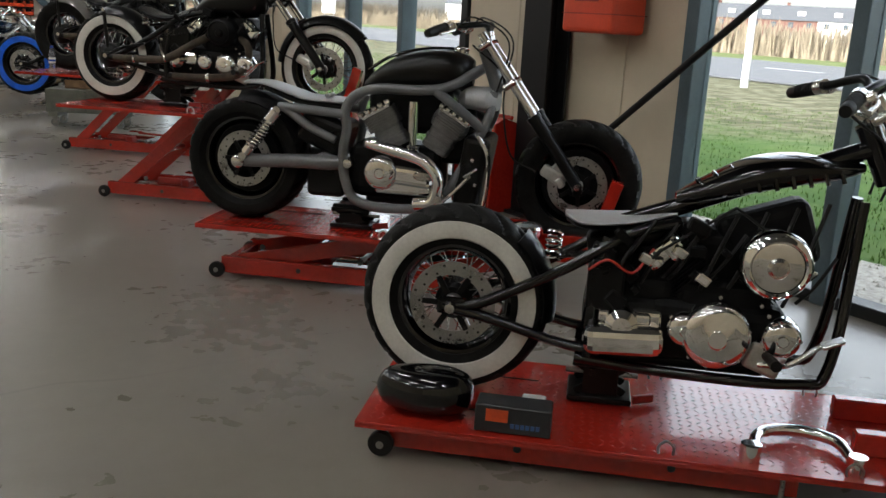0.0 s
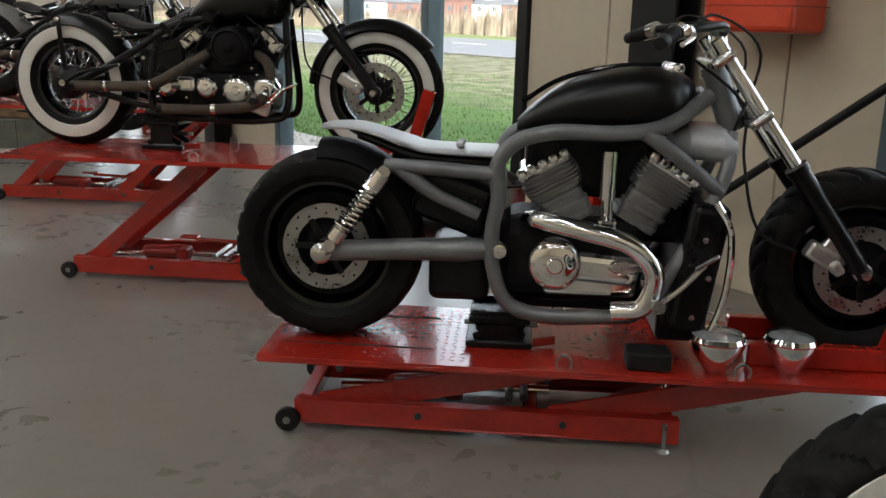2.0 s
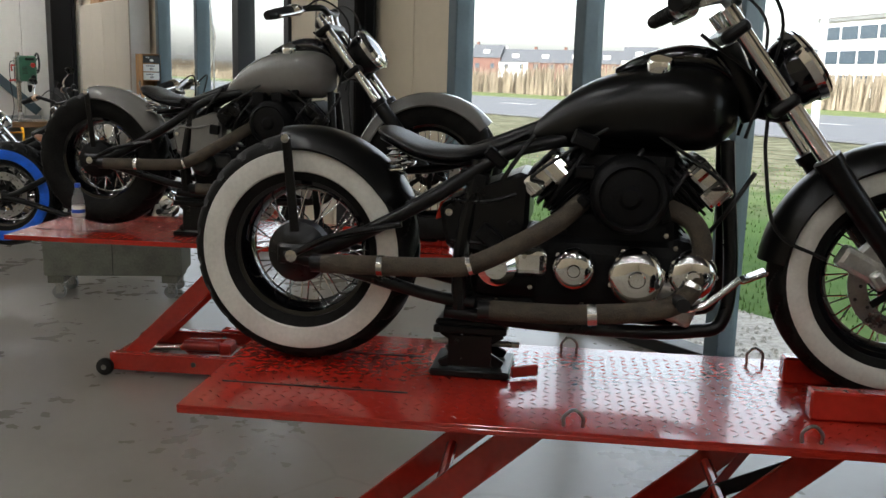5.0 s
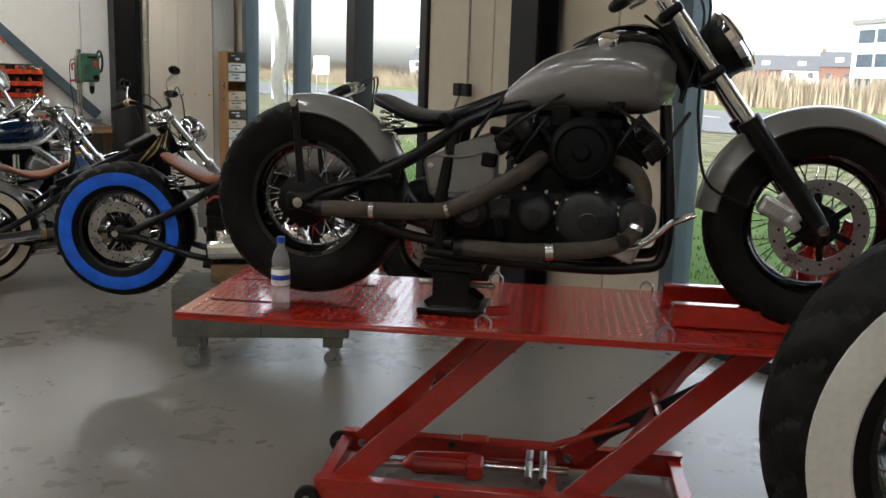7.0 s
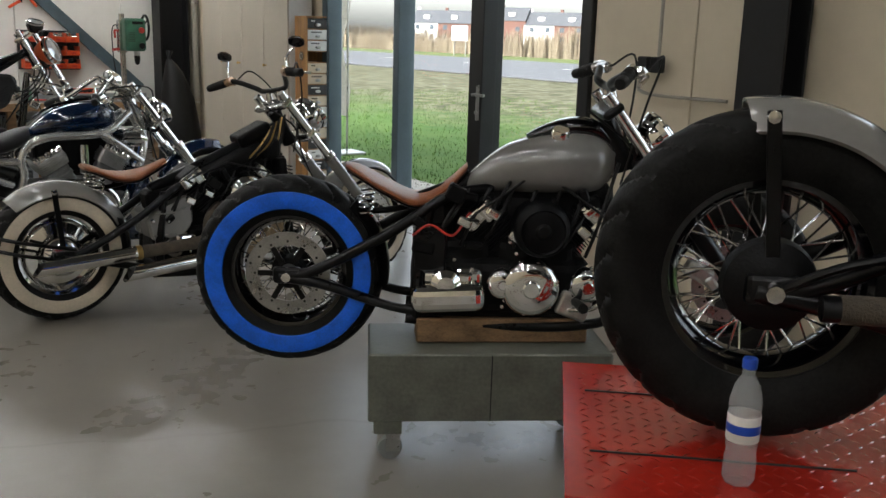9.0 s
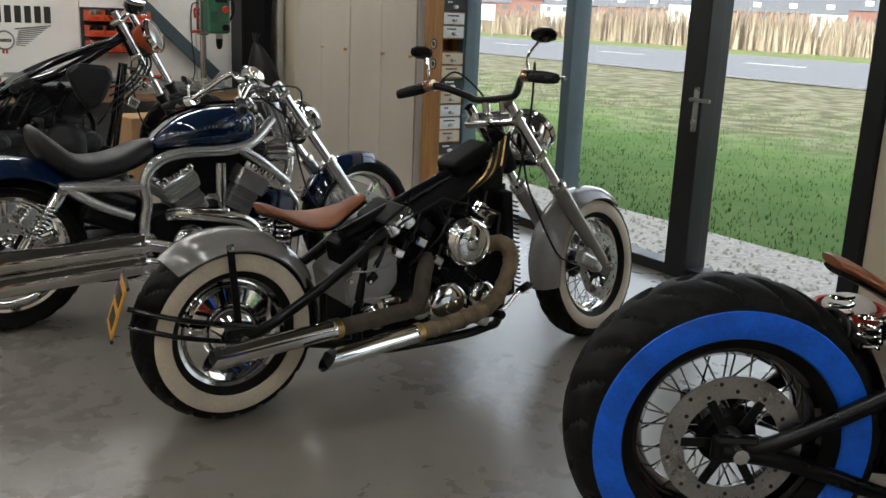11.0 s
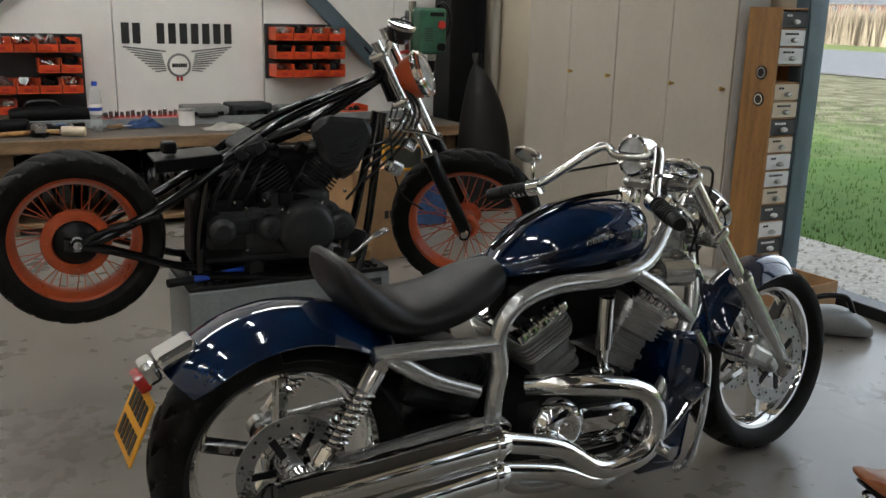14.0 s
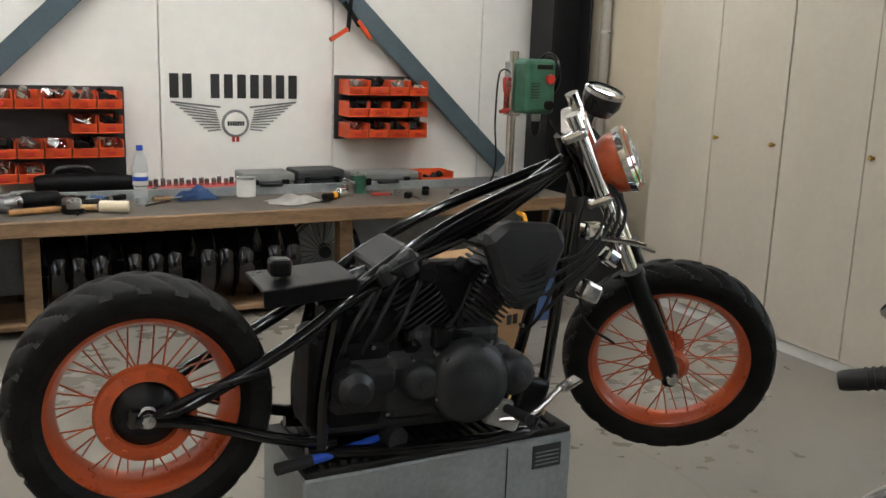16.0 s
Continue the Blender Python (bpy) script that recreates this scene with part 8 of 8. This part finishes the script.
tagged(part("wood_block", moved(box(0.2, 0.09, 0.05, (0, 0, 0.026), 0.004), pose(2.2, 15.12, 0.4215, 0, 0, -10)), M_PINE), "pale pine block propping the motorcycle on stand", "timber")
tagged(part("support_block", moved(box(0.5, 0.16, 0.04, (0, 0, 0.021), 0.004), pose(1.8, 15.24, 0.4215)), M_RUBBER), "black rubber support block under the motorcycle frame", "block")

# ---- along the window wall ----
fb = thing("fire_box", pose(4.6, 3.41, 1.34), "orange-red plastic box fixed on the wall", "equipment box")
part("body", box(0.29, 0.49, 0.42, (0.145, 0.245, 0.21), 0.03, None, 3), M_BOXRED, fb)
part("lid_line", box(0.294, 0.494, 0.006, (0.145, 0.245, 0.12), 0.001), M_REDDK, fb)
part("front_label", box(0.004, 0.26, 0.12, (-0.001, 0.245, 0.25), 0.001), M_BIN, fb)
part("label_bars", merge(*[box(0.004, 0.22, 0.012, (-0.004, 0.245, 0.2 + 0.03 * k), 0) for k in range(4)]), M_REDDK, fb)
part("green_mark", box(0.004, 0.04, 0.04, (-0.004, 0.42, 0.36), 0.001), M_GREEN, fb)
rc = thing("ramp_cover", pose(4.5, 4.5, 0), "red sheet steel lift ramp leaning upright against wall", "ramp")
part("sheet", merge(plate([(0, 0.002), (0.02, 0.66), (0.1, 0.7), (0.3, 0.64), (0.34, 0.55), (0.34, 0.002)], 0.5, 0.2, 0.006)), M_RED, rc)
part("fold", box(0.02, 0.5, 0.03, (0.17, 0.2, 0.7), 0.004, (0, 16, 0)), M_RED, rc)
wb = thing("waste_bin", pose(4.34, 5.02, 0), "grey metal waste bin with rubbish sticking out", "bin")
part("bin_body", lathe([(0.0, 0.004), (0.125, 0.002), (0.145, 0.42), (0.15, 0.425), (0.15, 0.435), (0.138, 0.43), (0.12, 0.012), (0.0, 0.012)], 32, "z"), M_STEEL, wb)
part("bin_rim", lathe([(0.14, 0.425), (0.153, 0.43), (0.153, 0.442), (0.14, 0.44)], 32, "z"), M_BLACK, wb)
part("rubbish", merge(box(0.2, 0.03, 0.2, (0, 0.02, 0.42), 0.004, (30, 20, 25)), box(0.14, 0.1, 0.12, (-0.02, -0.04, 0.4), 0.01, (15, 40, 0))), M_TOOLGREY, wb)
bowl = thing("red_tub", pose(4.55, 11.3, 0), "red plastic tub filled with rags on floor", "tub")
part("tub", lathe([(0.0, 0.004), (0.12, 0.002), (0.15, 0.26), (0.158, 0.27), (0.142, 0.265), (0.11, 0.012), (0.0, 0.012)], 32, "z"), M_REDTOOL, bowl)
part("tub_rags", moved(fine_loft([(-0.12, 0.24, 0.03, 0.03, 2), (-0.05, 0.26, 0.11, 0.05, 2), (0.05, 0.265, 0.11, 0.05, 2), (0.12, 0.24, 0.03, 0.03, 2)], 14, 16), pose(0, 0, 0)), M_CLOTH, bowl)
cb = thing("card_tray", pose(4.72, 14.72, 0, 0, 0, 5), "open brown cardboard tray on floor by window", "box")
part("carton", merge(box(0.3, 0.4, 0.008, (0, 0, 0.005), 0.001), box(0.008, 0.4, 0.16, (-0.146, 0, 0.085), 0.001), box(0.008, 0.4, 0.16, (0.146, 0, 0.085), 0.001), box(0.3, 0.008, 0.16, (0, -0.196, 0.085), 0.001), box(0.3, 0.008, 0.16, (0, 0.196, 0.085), 0.001)), M_CARD, cb)
sp = thing("foot_pump", pose(4.5, 14.28, 0, 0, 0, -40), "dark grey plastic foot pump standing on the floor", "foot pump")
part("housing", merge(fine_loft([(-0.2, 0.03, 0.03, 0.026, 2.4), (-0.12, 0.06, 0.1, 0.056, 2.6), (0.05, 0.075, 0.11, 0.07, 2.6), (0.18, 0.05, 0.09, 0.046, 2.6), (0.23, 0.03, 0.03, 0.025, 2.2)], 18, 24)), M_TOOLGREY, sp)
part("grip_bar", tube([(-0.1, 0, 0.12), (-0.05, 0, 0.19), (0.08, 0, 0.2), (0.13, 0, 0.12)], 0.015, 10), M_BLACK, sp)
sock = thing("wall_socket", pose(4.895, 11.0, 1.36), "grey double wall socket with conduit on panel", "socket")
part("socket_box", merge(box(0.05, 0.08, 0.09, (-0.026, 0, 0), 0.008), box(0.05, 0.08, 0.09, (-0.026, -0.1, 0), 0.008)), M_COLUMN, sock)
part("conduit", merge(tube([(-0.02, 0.0, -0.04), (-0.02, 0.0, -0.16), (-0.02, -0.6, -0.17)], 0.01, 8), tube([(-0.02, -0.1, 0.04), (-0.02, -0.1, 1.4)], 0.01, 8)), M_PIPE, sock)

# door furniture
dr = thing("door_handle", pose(4.905, 12.62, 1.05), "steel lever door handle on dark door frame", "door handle", "", "structure")
part("handle_plate", box(0.01, 0.04, 0.26, (-0.012, 0, -0.03), 0.004), M_STEEL, dr)
part("lever", tube([(-0.012, 0, 0.03), (-0.06, 0, 0.03), (-0.065, -0.03, 0.03), (-0.062, -0.14, 0.03)], 0.011, 10), M_STEEL, dr)
part("lock", tube([(-0.01, 0, -0.1), (-0.03, 0, -0.1)], 0.014, 14), M_STEEL, dr)
setting("door_stile", box(0.19, 0.16, HW - 0.01, (XW + 0.09, 12.66, HW / 2), 0.006), M_FRAMEDARK, "dark door stile", "door frame")
